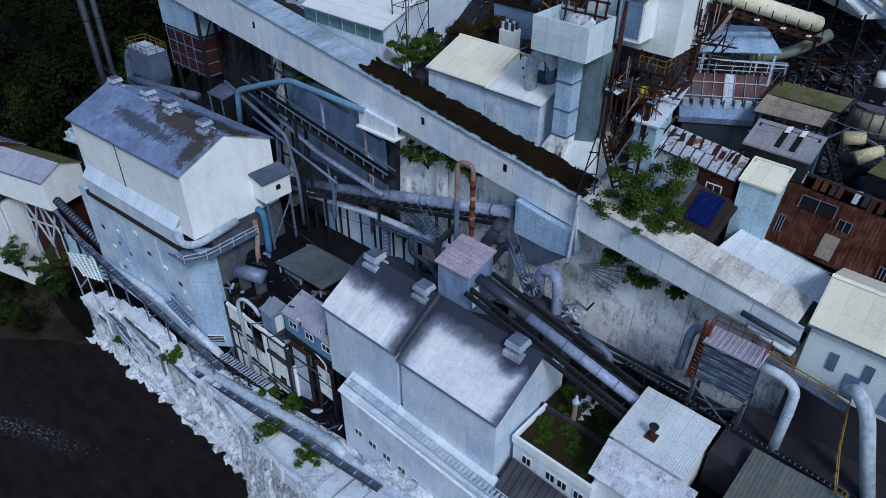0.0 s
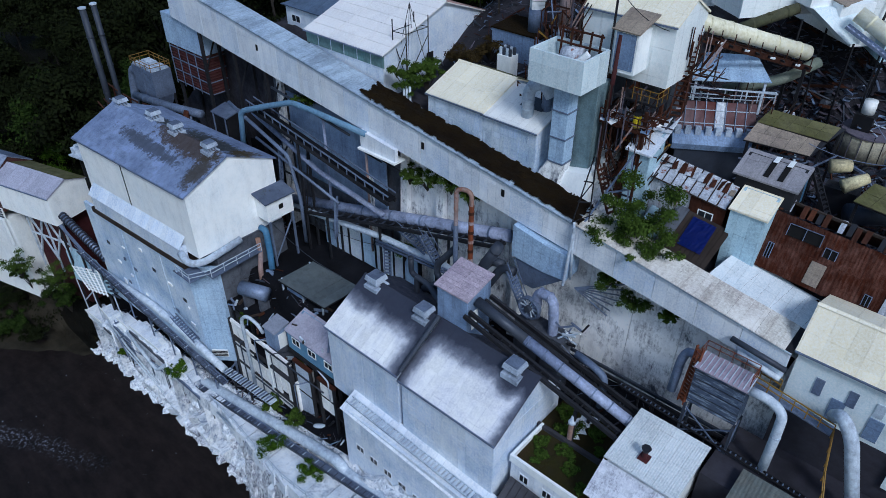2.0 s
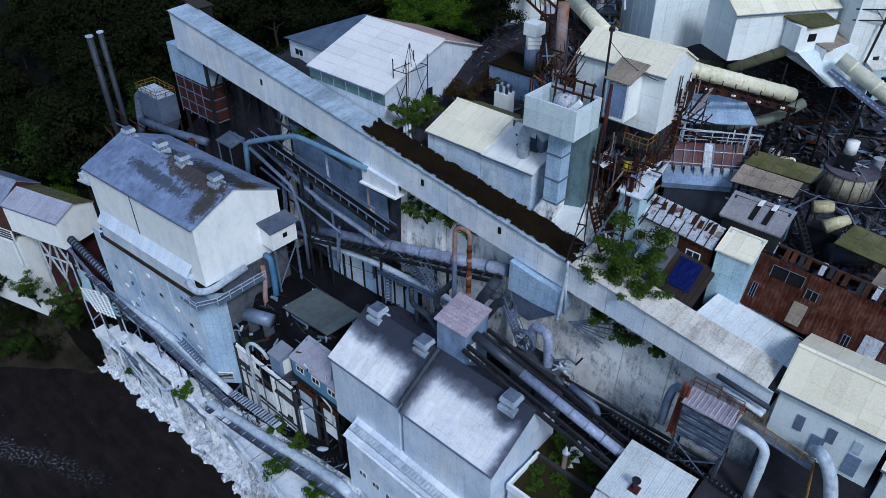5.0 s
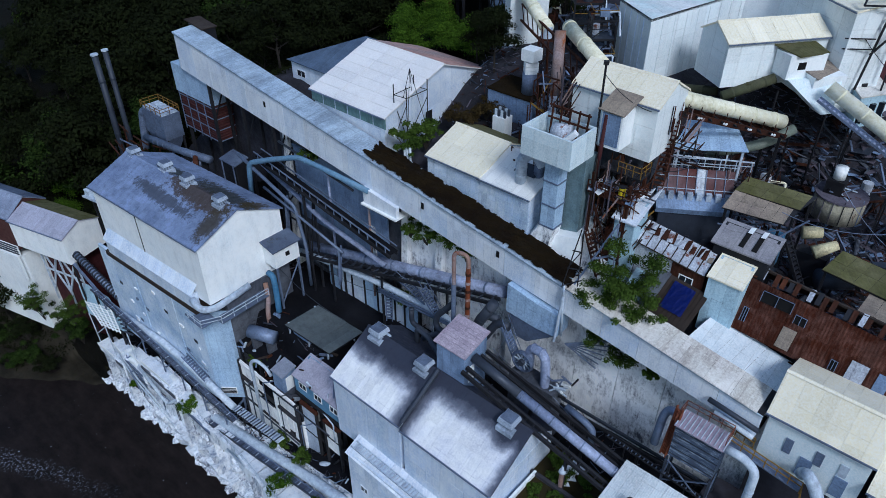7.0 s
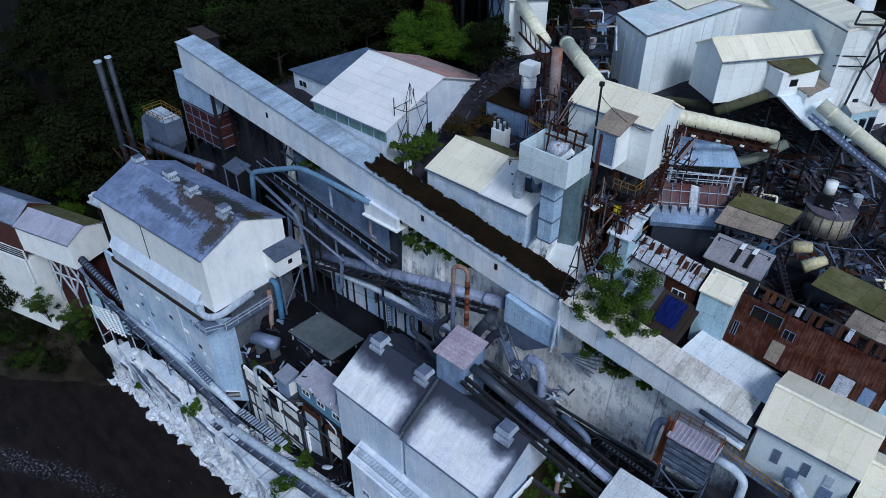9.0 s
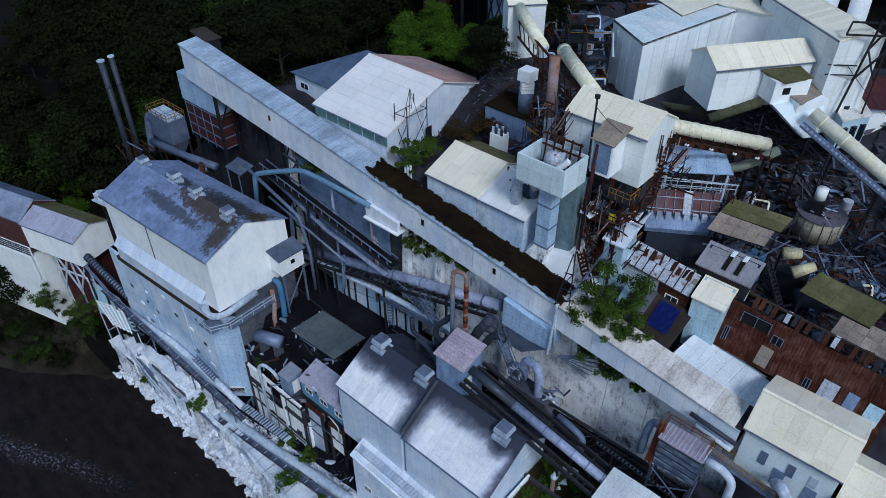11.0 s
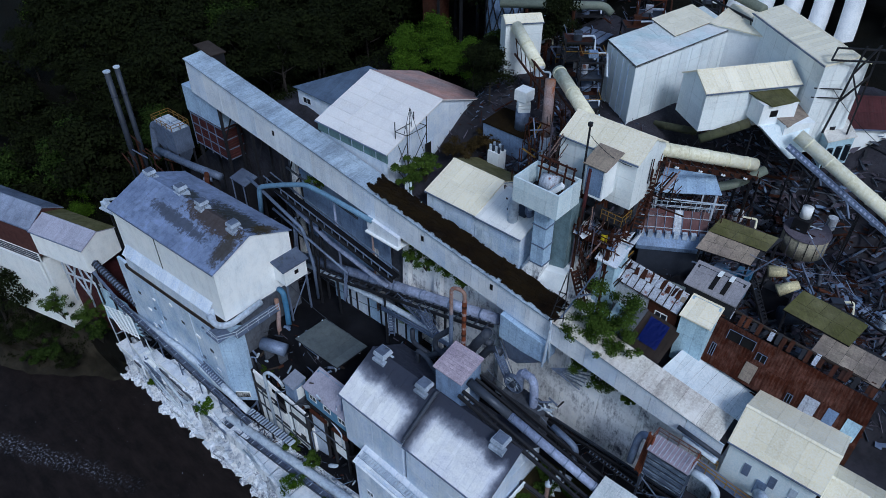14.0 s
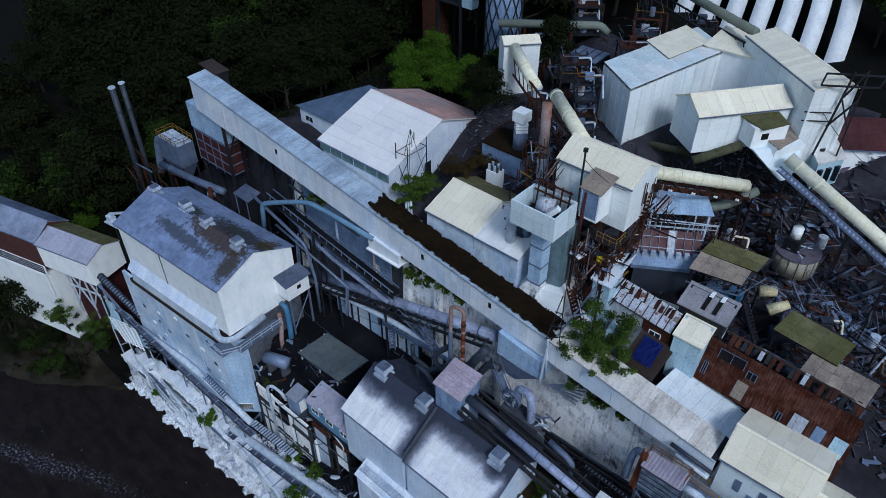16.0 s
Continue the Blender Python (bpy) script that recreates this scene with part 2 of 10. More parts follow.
TANROOF = surface("tan_weathered_sheet", (0.44, 0.39, 0.33), (0.30, 0.26, 0.24), 0.7, patch=0.6, streak=0.4, rust=0.2, corr=1.4)
MAROON = surface("maroon_sheet", (0.10, 0.022, 0.028), (0.15, 0.045, 0.05), 0.7, patch=0.5, rust=0.1, corr=1.4)
YELLOW = surface("yellow_rail_paint", (0.36, 0.25, 0.05), (0.24, 0.15, 0.04), 0.6, rust=0.46)
ORANGE = surface("orange_primer", (0.30, 0.115, 0.05), (0.20, 0.08, 0.045), 0.7, patch=0.5, rust=0.42)
TARP = surface("blue_tarpaulin", (0.004, 0.03, 0.26), (0.006, 0.04, 0.30), 0.5, patch=0.1, bump=0.3, vary=0)
BRICK = surface("brown_brickwork", (0.13, 0.055, 0.05), (0.19, 0.09, 0.08), 0.85, patch=0.5, streak=0.35)
WOOD = surface("weathered_board", (0.06, 0.042, 0.033), (0.10, 0.08, 0.07), 0.85, patch=0.4, streak=0.3)
GLASS = surface("grimy_window_glass", (0.03, 0.04, 0.055), (0.06, 0.07, 0.09), 0.15, patch=0.3, bump=0.02, spec=0.5)
GREENPANEL = surface("faded_green_panel", (0.20, 0.31, 0.31), (0.32, 0.42, 0.44), 0.6, patch=0.5, streak=0.5)
BARK = surface("bark", (0.04, 0.034, 0.03), (0.07, 0.06, 0.05), 0.9, bump=0.5, grain=8)
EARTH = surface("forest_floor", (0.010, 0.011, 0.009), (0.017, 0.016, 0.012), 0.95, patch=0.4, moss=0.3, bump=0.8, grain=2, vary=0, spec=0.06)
SHALLOW = surface("brown_river_stones", (0.030, 0.027, 0.020), (0.085, 0.075, 0.055), 0.7, patch=0.6, moss=0.35, bump=0.9, grain=2.5, vary=0, spec=0.06)
# Near-black colour for solid sheets that stand for the shade in openings
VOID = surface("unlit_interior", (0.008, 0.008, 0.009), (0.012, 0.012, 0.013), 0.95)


def foliage(name, dark, light):
    m = bpy.data.materials.new(name)
    m.use_nodes = True
    nt = m.node_tree
    bs = nt.nodes["Principled BSDF"]
    g = nt.nodes.new("ShaderNodeNewGeometry")
    n = noisen(nt, site_coords(nt), 0.35, 3)
    f = mathn(nt, "MULTIPLY_ADD", g.outputs["Random Per Island"], 0.7, mathn(nt, "MULTIPLY_ADD", n, 1.2, -0.4))
    nt.links.new(mixc(nt, f, dark, light), bs.inputs["Base Color"])
    bs.inputs["Roughness"].default_value = 0.9
    bs.inputs["Specular IOR Level"].default_value = 0.03
    bs.inputs["Subsurface Weight"].default_value = 0.0
    return m


LEAF = foliage("broad_leaves", (0.008, 0.018, 0.004), (0.075, 0.122, 0.02))
# The next three leaf copies carry sunlight or shade in their colour
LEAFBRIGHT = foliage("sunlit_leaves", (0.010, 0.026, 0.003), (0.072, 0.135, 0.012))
LEAFDARK = foliage("shaded_wood_leaves", (0.0055, 0.0070, 0.0040), (0.014, 0.019, 0.0065))
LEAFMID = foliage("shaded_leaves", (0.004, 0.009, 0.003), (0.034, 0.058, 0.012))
SCRUB = foliage("dry_scrub", (0.016, 0.012, 0.006), (0.06, 0.042, 0.016))


def water_material():
    m = bpy.data.materials.new("dark_river_water")
    m.use_nodes = True
    nt = m.node_tree
    bs = nt.nodes["Principled BSDF"]
    p = site_coords(nt)
    sep = nt.nodes.new("ShaderNodeSeparateXYZ")
    nt.links.new(p, sep.inputs[0])
    off = mathn(nt, "SUBTRACT", sep.outputs[1], mathn(nt, "MULTIPLY_ADD", sep.outputs[0], 0.42, 44.6))
    wander = mathn(nt, "MULTIPLY_ADD", noisen(nt, p, 0.16, 3), 4.0, -2.0)
    band = ramp(nt, mathn(nt, "MULTIPLY", mathn(nt, "ABSOLUTE", mathn(nt, "ADD", off, wander)), 0.25), ((0.0, 1.0), (0.5, 0.0)))
    band = mathn(nt, "MULTIPLY", band, ramp(nt, mathn(nt, "MULTIPLY_ADD", sep.outputs[0], -0.02, -1.0), ((0.45, 0.0), (0.75, 1.0))))
    spots = noisen(nt, p, 2.4, 4, 0.75)
    dense = mathn(nt, "MULTIPLY", band, ramp(nt, spots, ((0.53, 0), (0.66, 0.9))))
    k = mathn(nt, "MAXIMUM", dense, ramp(nt, noisen(nt, p, 1.1, 3, 0.6), ((0.715, 0), (0.74, 0.9))))
    # Stretched noise puts faint ripple highlights into the water colour
    rippled = mixc(nt, ramp(nt, noisen(nt, site_coords(nt, (0.5, 1.2, 1)), 0.5, 6, 0.7), ((0.38, 0), (0.68, 1))), (0.010, 0.0085, 0.0085), (0.022, 0.017, 0.0165))
    nt.links.new(mixc(nt, k, rippled, (0.42, 0.45, 0.56)), bs.inputs["Base Color"])
    bs.inputs["Roughness"].default_value = 0.28
    bs.inputs["Specular IOR Level"].default_value = 0.05
    bn = nt.nodes.new("ShaderNodeBump")
    bn.inputs["Strength"].default_value = 0.25
    bn.inputs["Distance"].default_value = 0.3
    nt.links.new(noisen(nt, p, 0.9, 5), bn.inputs["Height"])
    nt.links.new(bn.outputs[0], bs.inputs["Normal"])
    return m


WATER = water_material()

# ---- building kit: all coordinates are site u, v, z ----
FRAMES = {}


def thing(name, label, category, at, turn=0, group="", kind=""):
    ob = new(name)
    ob.empty_display_size = 0.5
    f = pose(*at, 0, 0, turn)
    ob.matrix_basis = SITE @ f
    FRAMES[ob.name] = f
    return tagged(ob, label, category, group, kind)


def part(name, bm, material, parent, label="", local=False, kind="", smooth=False):
    """Links bm, given in site coordinates (or in the thing's own, local), as one mesh under parent."""
    f = FRAMES[parent.name]
    if not local:
        bm.transform(f.inverted())
    bmesh.ops.recalc_face_normals(bm, faces=bm.faces)
    me = bpy.data.meshes.new(name)
    bm.to_mesh(me)
    bm.free()
    if smooth:
        me.shade_smooth()
    me.materials.append(material)
    ob = new(name, me)
    ob.parent = parent
    FRAMES[ob.name] = f
    return tagged(ob, label, kind=kind)


def piece(name, mesh, parent, m):
    """A repeated piece that shares its mesh, at m in site coordinates."""
    ob = new(name, mesh)
    ob.parent = parent
    ob.matrix_basis = FRAMES[parent.name].inverted() @ m
    return ob


def mesh_of(name, bm, material):
    bmesh.ops.recalc_face_normals(bm, faces=bm.faces)
    me = bpy.data.meshes.new(name)
    bm.to_mesh(me)
    bm.free()
    me.materials.append(material)
    return me


def hexa(bm, pts):
    """A closed block from its 4 lower and 4 upper corners."""
    v = [bm.verts.new(p) for p in pts]
    for q in ((3, 2, 1, 0), (4, 5, 6, 7), (0, 1, 5, 4), (1, 2, 6, 5), (2, 3, 7, 6), (3, 0, 4, 7)):
        bm.faces.new([v[i] for i in q])
    return bm


def box(u0, u1, v0, v1, z0, z1, bm=None):
    bm = bm or bmesh.new()
    return hexa(bm, [(u0, v0, z0), (u1, v0, z0), (u1, v1, z0), (u0, v1, z0), (u0, v0, z1), (u1, v0, z1), (u1, v1, z1), (u0, v1, z1)])


def prism(profile, a0, a1, bm=None, along="u"):
    """A (v, z) outline drawn along u, or a (u, z) outline along v, or a (u, v) outline along z."""
    bm = bm or bmesh.new()
    put = {"u": lambda a, p: (a, p[0], p[1]), "v": lambda a, p: (p[0], a, p[1]), "z": lambda a, p: (p[0], p[1], a)}[along]
    lo = [bm.verts.new(put(a0, p)) for p in profile]
    hi = [bm.verts.new(put(a1, p)) for p in profile]
    n = len(profile)
    bm.faces.new(lo[::-1])
    bm.faces.new(hi)
    for i in range(n):
        bm.faces.new((lo[i], lo[(i + 1) % n], hi[(i + 1) % n], hi[i]))
    return bm


def slab(a, b, c, d, t=0.08, bm=None):
    """A sheet on the corners a b c d with thickness t below it."""
    bm = bm or bmesh.new()
    a, b, c, d = (Vector(p) for p in (a, b, c, d))
    n = (b - a).cross(d - a).normalized() * t
    return hexa(bm, [a - n, b - n, c - n, d - n, a, b, c, d])


def ring(bm, centre, axis, r, seg, side=None):
    axis = axis.normalized()
    ref = side or (Vector((0, 0, 1)) if abs(axis.z) < 0.9 else Vector((1, 0, 0)))
    e = (ref - axis * ref.dot(axis)).normalized()
    f = axis.cross(e)
    return [bm.verts.new(centre + (e * math.cos(2 * math.pi * i / seg) + f * math.sin(2 * math.pi * i / seg)) * r) for i in range(seg)], e


def tube(points, r, seg=12, bend=None, bm=None, r_end=None):
    """A closed pipe through the points, with rounded bends."""
    bm = bm or bmesh.new()
    pts = [Vector(p) for p in points]
    bend = r * 2.2 if bend is None else bend
    path = [pts[0]]
    for a, b, c in zip(pts, pts[1:], pts[2:]):
        k = min(bend, (b - a).length * 0.48, (c - b).length * 0.48)
        p, q = b + (a - b).normalized() * k, b + (c - b).normalized() * k
        path += [p.lerp(b, s).lerp(b.lerp(q, s), s) for s in (0, 0.2, 0.4, 0.6, 0.8, 1)]
    path.append(pts[-1])
    side, last, first = None, None, None
    for i, p in enumerate(path):
        d = path[min(i + 1, len(path) - 1)] - path[max(i - 1, 0)]
        rr = r if r_end is None else r + (r_end - r) * i / (len(path) - 1)
        vs, side = ring(bm, p, d, rr, seg, side)
        if last:
            for j in range(seg):
                bm.faces.new((last[j], last[(j + 1) % seg], vs[(j + 1) % seg], vs[j]))
        else:
            first = vs
        last = vs
    bm.faces.new(first[::-1])
    bm.faces.new(last)
    return bm


def beam(a, b, w=0.15, h=None, bm=None):
    """A square bar from a to b."""
    bm = bm or bmesh.new()
    a, b, h = Vector(a), Vector(b), h or w
    d = (b - a).normalized()
    s = d.cross(Vector((0, 0, 1)))
    s = (Vector((1, 0, 0)) if s.length < 0.05 else s.normalized()) * w / 2
    t = s.cross(d).normalized() * h / 2
    return hexa(bm, [a - s - t, a + s - t, a + s + t, a - s + t, b - s - t, b + s - t, b + s + t, b - s + t])


def lerp3(a, b, s):
    return tuple(x + (y - x) * s for x, y in zip(a, b))


def sheets(parent, a, b, d, nx, ny, material, t=0.04, gap=0.008, name="roof_panel", lift=0.02, seed=1):
    """Covers the parallelogram a, b, d with nx by ny separate sheets that share a mesh."""
    a, b, d = Vector(a), Vector(b), Vector(d)
    ex, ey = (b - a) / nx, (d - a) / ny
    w, l = ex.length, ey.length
    n = ex.cross(ey).normalized()
    bm = bmesh.new()
    sh = ex.normalized().dot(ey)
    q = ey - ex.normalized() * sh
    hexa(bm, [(gap, gap, 0), (w - gap, gap, 0), (w - gap + sh, q.length - gap, 0), (gap + sh, q.length - gap, 0),
              (gap, gap, t), (w - gap, gap, t), (w - gap + sh, q.length - gap, t), (gap + sh, q.length - gap, t)])
    me = mesh_of(name, bm, material)
    rot = Matrix((ex.normalized(), q.normalized(), n)).transposed().to_4x4()
    rng = random.Random(seed)
    for i in range(nx):
        for j in range(ny):
            at = a + ex * i + ey * j + n * (lift + 0.006 * ((i + j) % 2) + rng.uniform(0, 0.005))
            piece(name, me, parent, Matrix.Translation(at) @ rot @ pose(0, 0, 0, rng.uniform(-0.3, 0.3), rng.uniform(-0.3, 0.3), 0))


def railing(name, label, points, material, h=1.05, step=1.8, w=0.07, group="guard rails"):
    t = thing(name, label, "railing", points[0], group=group)
    post = mesh_of("post", box(-w / 2, w / 2, -w / 2, w / 2, 0, h), material)
    for k, (a, b) in enumerate(zip(points, points[1:])):
        n = max(1, round(math.dist(a, b) / step))
        for i in range(n + (k == len(points) - 2)):
            piece("post", post, t, Matrix.Translation(lerp3(a, b, i / n)))
        for s in (1.0, 0.55):
            part("rail", beam((a[0], a[1], a[2] + h * s), (b[0], b[1], b[2] + h * s), w), material, t)
    return t


def ladder(label, a, b, width=0.7, material=None, rails=False, step=0.45, category="stair", name="steel_stair"):
    """A steep stair from a down or up to b: two stringers and its treads."""
    material = material or STEEL
    t = thing(name, label, category, a if a[2] < b[2] else b, group="steel stairs")
    A, B = Vector(a), Vector(b)
    s = (B - A).cross(Vector((0, 0, 1))).normalized() * width / 2
    for k in (-1, 1):
        part("stringer", beam(A + s * k, B + s * k, 0.09, 0.22), material, t)
        if rails:
            up = Vector((0, 0, 1.0))
            part("handrail", beam(A + s * k + up, B + s * k + up, 0.06), material, t)
    n = int((B - A).length / step)
    d = s.normalized()
    e = d.cross(Vector((0, 0, 1)))
    bm = bmesh.new()
    hexa(bm, [tuple(d * x * width / 2 + e * y * 0.13 + Vector((0, 0, z))) for z in (-0.03, 0.03) for x, y in ((-1, -1), (1, -1), (1, 1), (-1, 1))])
    me = mesh_of("tread", bm, material)
    for i in range(1, n):
        piece("tread", me, t, Matrix.Translation(A.lerp(B, i / n)))
    return t


def pipe_thing(name, label, points, r, material, flanges=(), bend=None, group="", category="pipe", seg=14):
    t = thing(name, label, category, points[0], group=group)
    part("pipe_run", tube(points, r, seg, bend), material, t, smooth=True)
    for k, s in flanges:
        a, b = Vector(points[k]), Vector(points[k + 1])
        d = (b - a).normalized()
        c = a.lerp(b, s)
        part("flange", tube([c - d * 0.07, c + d * 0.07], r * 1.07, seg), material, t)
    return t


def window(parent, at, w, h, face="v", frame_mat=None, out=-1):
    """A small window set proud of a wall: frame and panes. face v: in a wall of constant v; u: of constant u."""
    u, v, z = at
    fm = frame_mat or WHITE
    put = (lambda a0, a1, b0, b1, c0, c1: box(u + a0, u + a1, min(v + out * b0, v + out * b1), max(v + out * b0, v + out * b1), z + c0, z + c1)) if face == "v" else \
          (lambda a0, a1, b0, b1, c0, c1: box(min(u + out * b0, u + out * b1), max(u + out * b0, u + out * b1), v + a0, v + a1, z + c0, z + c1))
    fr = put(0, w, 0.0, 0.06, 0, 0.08)
    for q in ((0, w, 0.0, 0.06, h - 0.08, h), (0, 0.08, 0.0, 0.06, 0.08, h - 0.08), (w - 0.08, w, 0.0, 0.06, 0.08, h - 0.08), (w / 2 - 0.03, w / 2 + 0.03, 0.0, 0.05, 0.08, h - 0.08)):
        b2 = put(*q)
        me = bpy.data.meshes.new("tmp")
        b2.to_mesh(me)
        b2.free()
        fr.from_mesh(me)
        bpy.data.meshes.remove(me)
    wf = part("window", fr, fm, parent)
    part("pane", put(0.08, w / 2 - 0.03, 0.005, 0.025, 0.08, h - 0.08), GLASS, wf)
    part("pane", put(w / 2 + 0.03, w - 0.08, 0.005, 0.025, 0.08, h - 0.08), GLASS, wf)
    return wf


# ---- the ground, one sheet ----
def smooth(x, a, b):
    s = min(1, max(0, (x - a) / (b - a)))
    return s * s * (3 - 2 * s)


def bank(u):
    return min(24.0, max(6.0, 13.0 + (u + 64) * 0.235))


def yard(u):
    return 28.3 + (min(5, max(-70, u)) + 60) * 0.05 - 10 * smooth(-u, 72, 104)


def terrace(u):
    return 44.0 + min(8.0, max(-2, -(u + 14.8) * 0.149)) - 24 * smooth(-u, 70, 108)


def shore_v(u):
    return min(25.8, 25.1 + 1.3 * noise.noise(Vector((u * 0.09, 0, 3))) + 0.6 * smooth(u, -82, -74) - 3.6 * smooth(u, -57, -46)) - 11 * smooth(-u, 97, 122)


def ledge_edge(u):
    return 24.3 - min(2.4, max(0.0, 0.16 * (u + 58)))


def ground_z(u, v):
    shore = shore_v(u)
    b, y, t = bank(u), yard(u), terrace(u)
    bar = 6.5 * smooth(-u, 90, 106)
    if v < shore - bar - 5:
        return -2.5
    if v < shore - bar:
        return -2.5 + 2.7 * (v - shore + bar + 5) / 5
    if v < shore:
        return 0.2 + 0.1 * (v - shore + bar)
    top = 26.2 - 6 * smooth(-u, 97, 122)
    if v < top:
        return 0.2 + 0.1 * bar + (b - 0.2 - 0.1 * bar) * ((v - shore) / (top - shore)) ** 0.8
    if v < 30.5:
        return b + 1.0 * (v - top) / (30.5 - top)
    if v < 34:
        return b + 1.0 + (y - b - 1.0) * smooth(v, 30.5, 34)
    if v < 45.6:
        return y
    if v < 46.6:
        return y + (t - y) * (v - 45.6)
    far = 57.0 - 6.5 * smooth(-u, 46, 60) - 20 * smooth(-u, 70, 112)
    z = t + (far - t) * smooth(v, 50, 66)
    hollow = t + 2.5 * smooth(v, 50, 60) + (far - t - 2.5) * smooth(v, 71, 86)
    z += (hollow - z) * smooth(u, -29, -21)
    z += 0.10 * max(0, v - 75) + 0.12 * max(0, v - 130)
    return min(z, 110)


def build_ground():
    us = np.unique(np.concatenate([np.arange(-130, -98, 1.0), np.arange(-98, -40, 0.5), np.arange(-40, 22, 1.0), np.arange(-220, -129, 6.0), np.arange(22, 120, 7.0), np.array([-1500, -900, -600, -400, -300, 150, 250, 400, 700, 1500])]))
    vs = np.unique(np.concatenate([np.arange(8, 21, 0.6), np.arange(21, 28, 0.25), np.arange(28, 30, 0.5), np.arange(30, 52, 0.8), np.arange(52, 110, 1.5), np.arange(110, 200, 6.0), np.array([-20, 0, 45.5, 45.6, 46.6, 46.7, 220, 260, 320, 400, 600, 900, 1500])]))
    verts, faces, kinds = [], [], []
    for v in vs:
        for u in us:
            z = ground_z(u, v)
            k = 0.5 if 26 < v < 46 else 1.0
            wob = noise.fractal(Vector((u * 0.25, v * 0.25, 0.5)), 0.8, 2.2, 4)
            z += 0.5 * k * wob if z > -1 else 0
            if v < 27.5 and 0.5 < z:
                z += 1.3 * noise.fractal(Vector((u * 0.6, v * 0.9, 2.5)), 0.55, 2.3, 7) + 0.7 * abs(noise.noise(Vector((u * 1.5, v * 1.5, 9))))
            verts.append((u, v, z))
    nu = len(us)
    for j in range(len(vs) - 1):
        for i in range(nu - 1):
            faces.append((j * nu + i, j * nu + i + 1, (j + 1) * nu + i + 1, (j + 1) * nu + i))
            u, v = us[i], vs[j]
            z = verts[j * nu + i][2]
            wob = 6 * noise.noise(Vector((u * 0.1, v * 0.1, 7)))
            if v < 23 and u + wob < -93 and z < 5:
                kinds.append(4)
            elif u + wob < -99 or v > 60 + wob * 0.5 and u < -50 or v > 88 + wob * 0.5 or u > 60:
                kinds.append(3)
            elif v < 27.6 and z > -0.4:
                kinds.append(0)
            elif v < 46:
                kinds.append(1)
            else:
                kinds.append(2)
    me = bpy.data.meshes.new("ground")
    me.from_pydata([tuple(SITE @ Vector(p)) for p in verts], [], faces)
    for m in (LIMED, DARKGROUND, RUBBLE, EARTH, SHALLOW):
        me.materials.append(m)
    me.polygons.foreach_set("material_index", kinds)
    me.shade_smooth()
    tagged(new("ground", me), "steep river bank, sooty works yard and rubble terraces", "ground", kind="structure")
    bm = bmesh.new()
    bmesh.ops.create_grid(bm, x_segments=1, y_segments=1, size=1500)
    w = bpy.data.meshes.new("water")
    bm.to_mesh(w)
    bm.free()
    w.materials.append(WATER)
    ob = tagged(new("water", w), "dark slow river with flecks of drifting foam", "water", kind="structure")
    ob.matrix_basis = SITE @ pose(0, -1486 + 16, 0)


build_ground()
# ---- retaining wall behind the yard ----
def retaining_wall():
    t = thing("retaining_wall", "stained concrete retaining wall with lime streaks", "wall", (-30, 45.4, 30), kind="structure")
    n = 14
    for i in range(n):
        u0, u1 = -68 + 63 * i / n, -68 + 63 * (i + 1) / n
        part("wall_bay", hexa(bmesh.new(), [(u0, 45.0, yard(u0) - 2), (u1 - 0.06, 45.0, yard(u1) - 2), (u1 - 0.06, 46.5, yard(u1) - 2), (u0, 46.5, yard(u0) - 2),
                                            (u0, 45.5, gal_bot(u0) + 0.2), (u1 - 0.06, 45.5, gal_bot(u1) + 0.2), (u1 - 0.06, 46.5, gal_bot(u1) + 0.2), (u0, 46.5, gal_bot(u0) + 0.2)]), LIMEWALL if u0 > -47.6 else CONCRETE, t)
    for i in (0, 3, 4, 5, 7):
        u = -66 + i * 5.1
        part("counterfort", prism([(43.9, yard(u) - 1), (45.2, yard(u) - 1), (45.2, gal_bot(u)), (44.8, gal_bot(u))], u - 0.45, u + 0.45), LIMEWALL, t)


def gal_top(u):
    return 45.4 - (u + 14.8) * 0.152


def gal_bot(u):
    return 42.3 - (u + 11) * 0.122


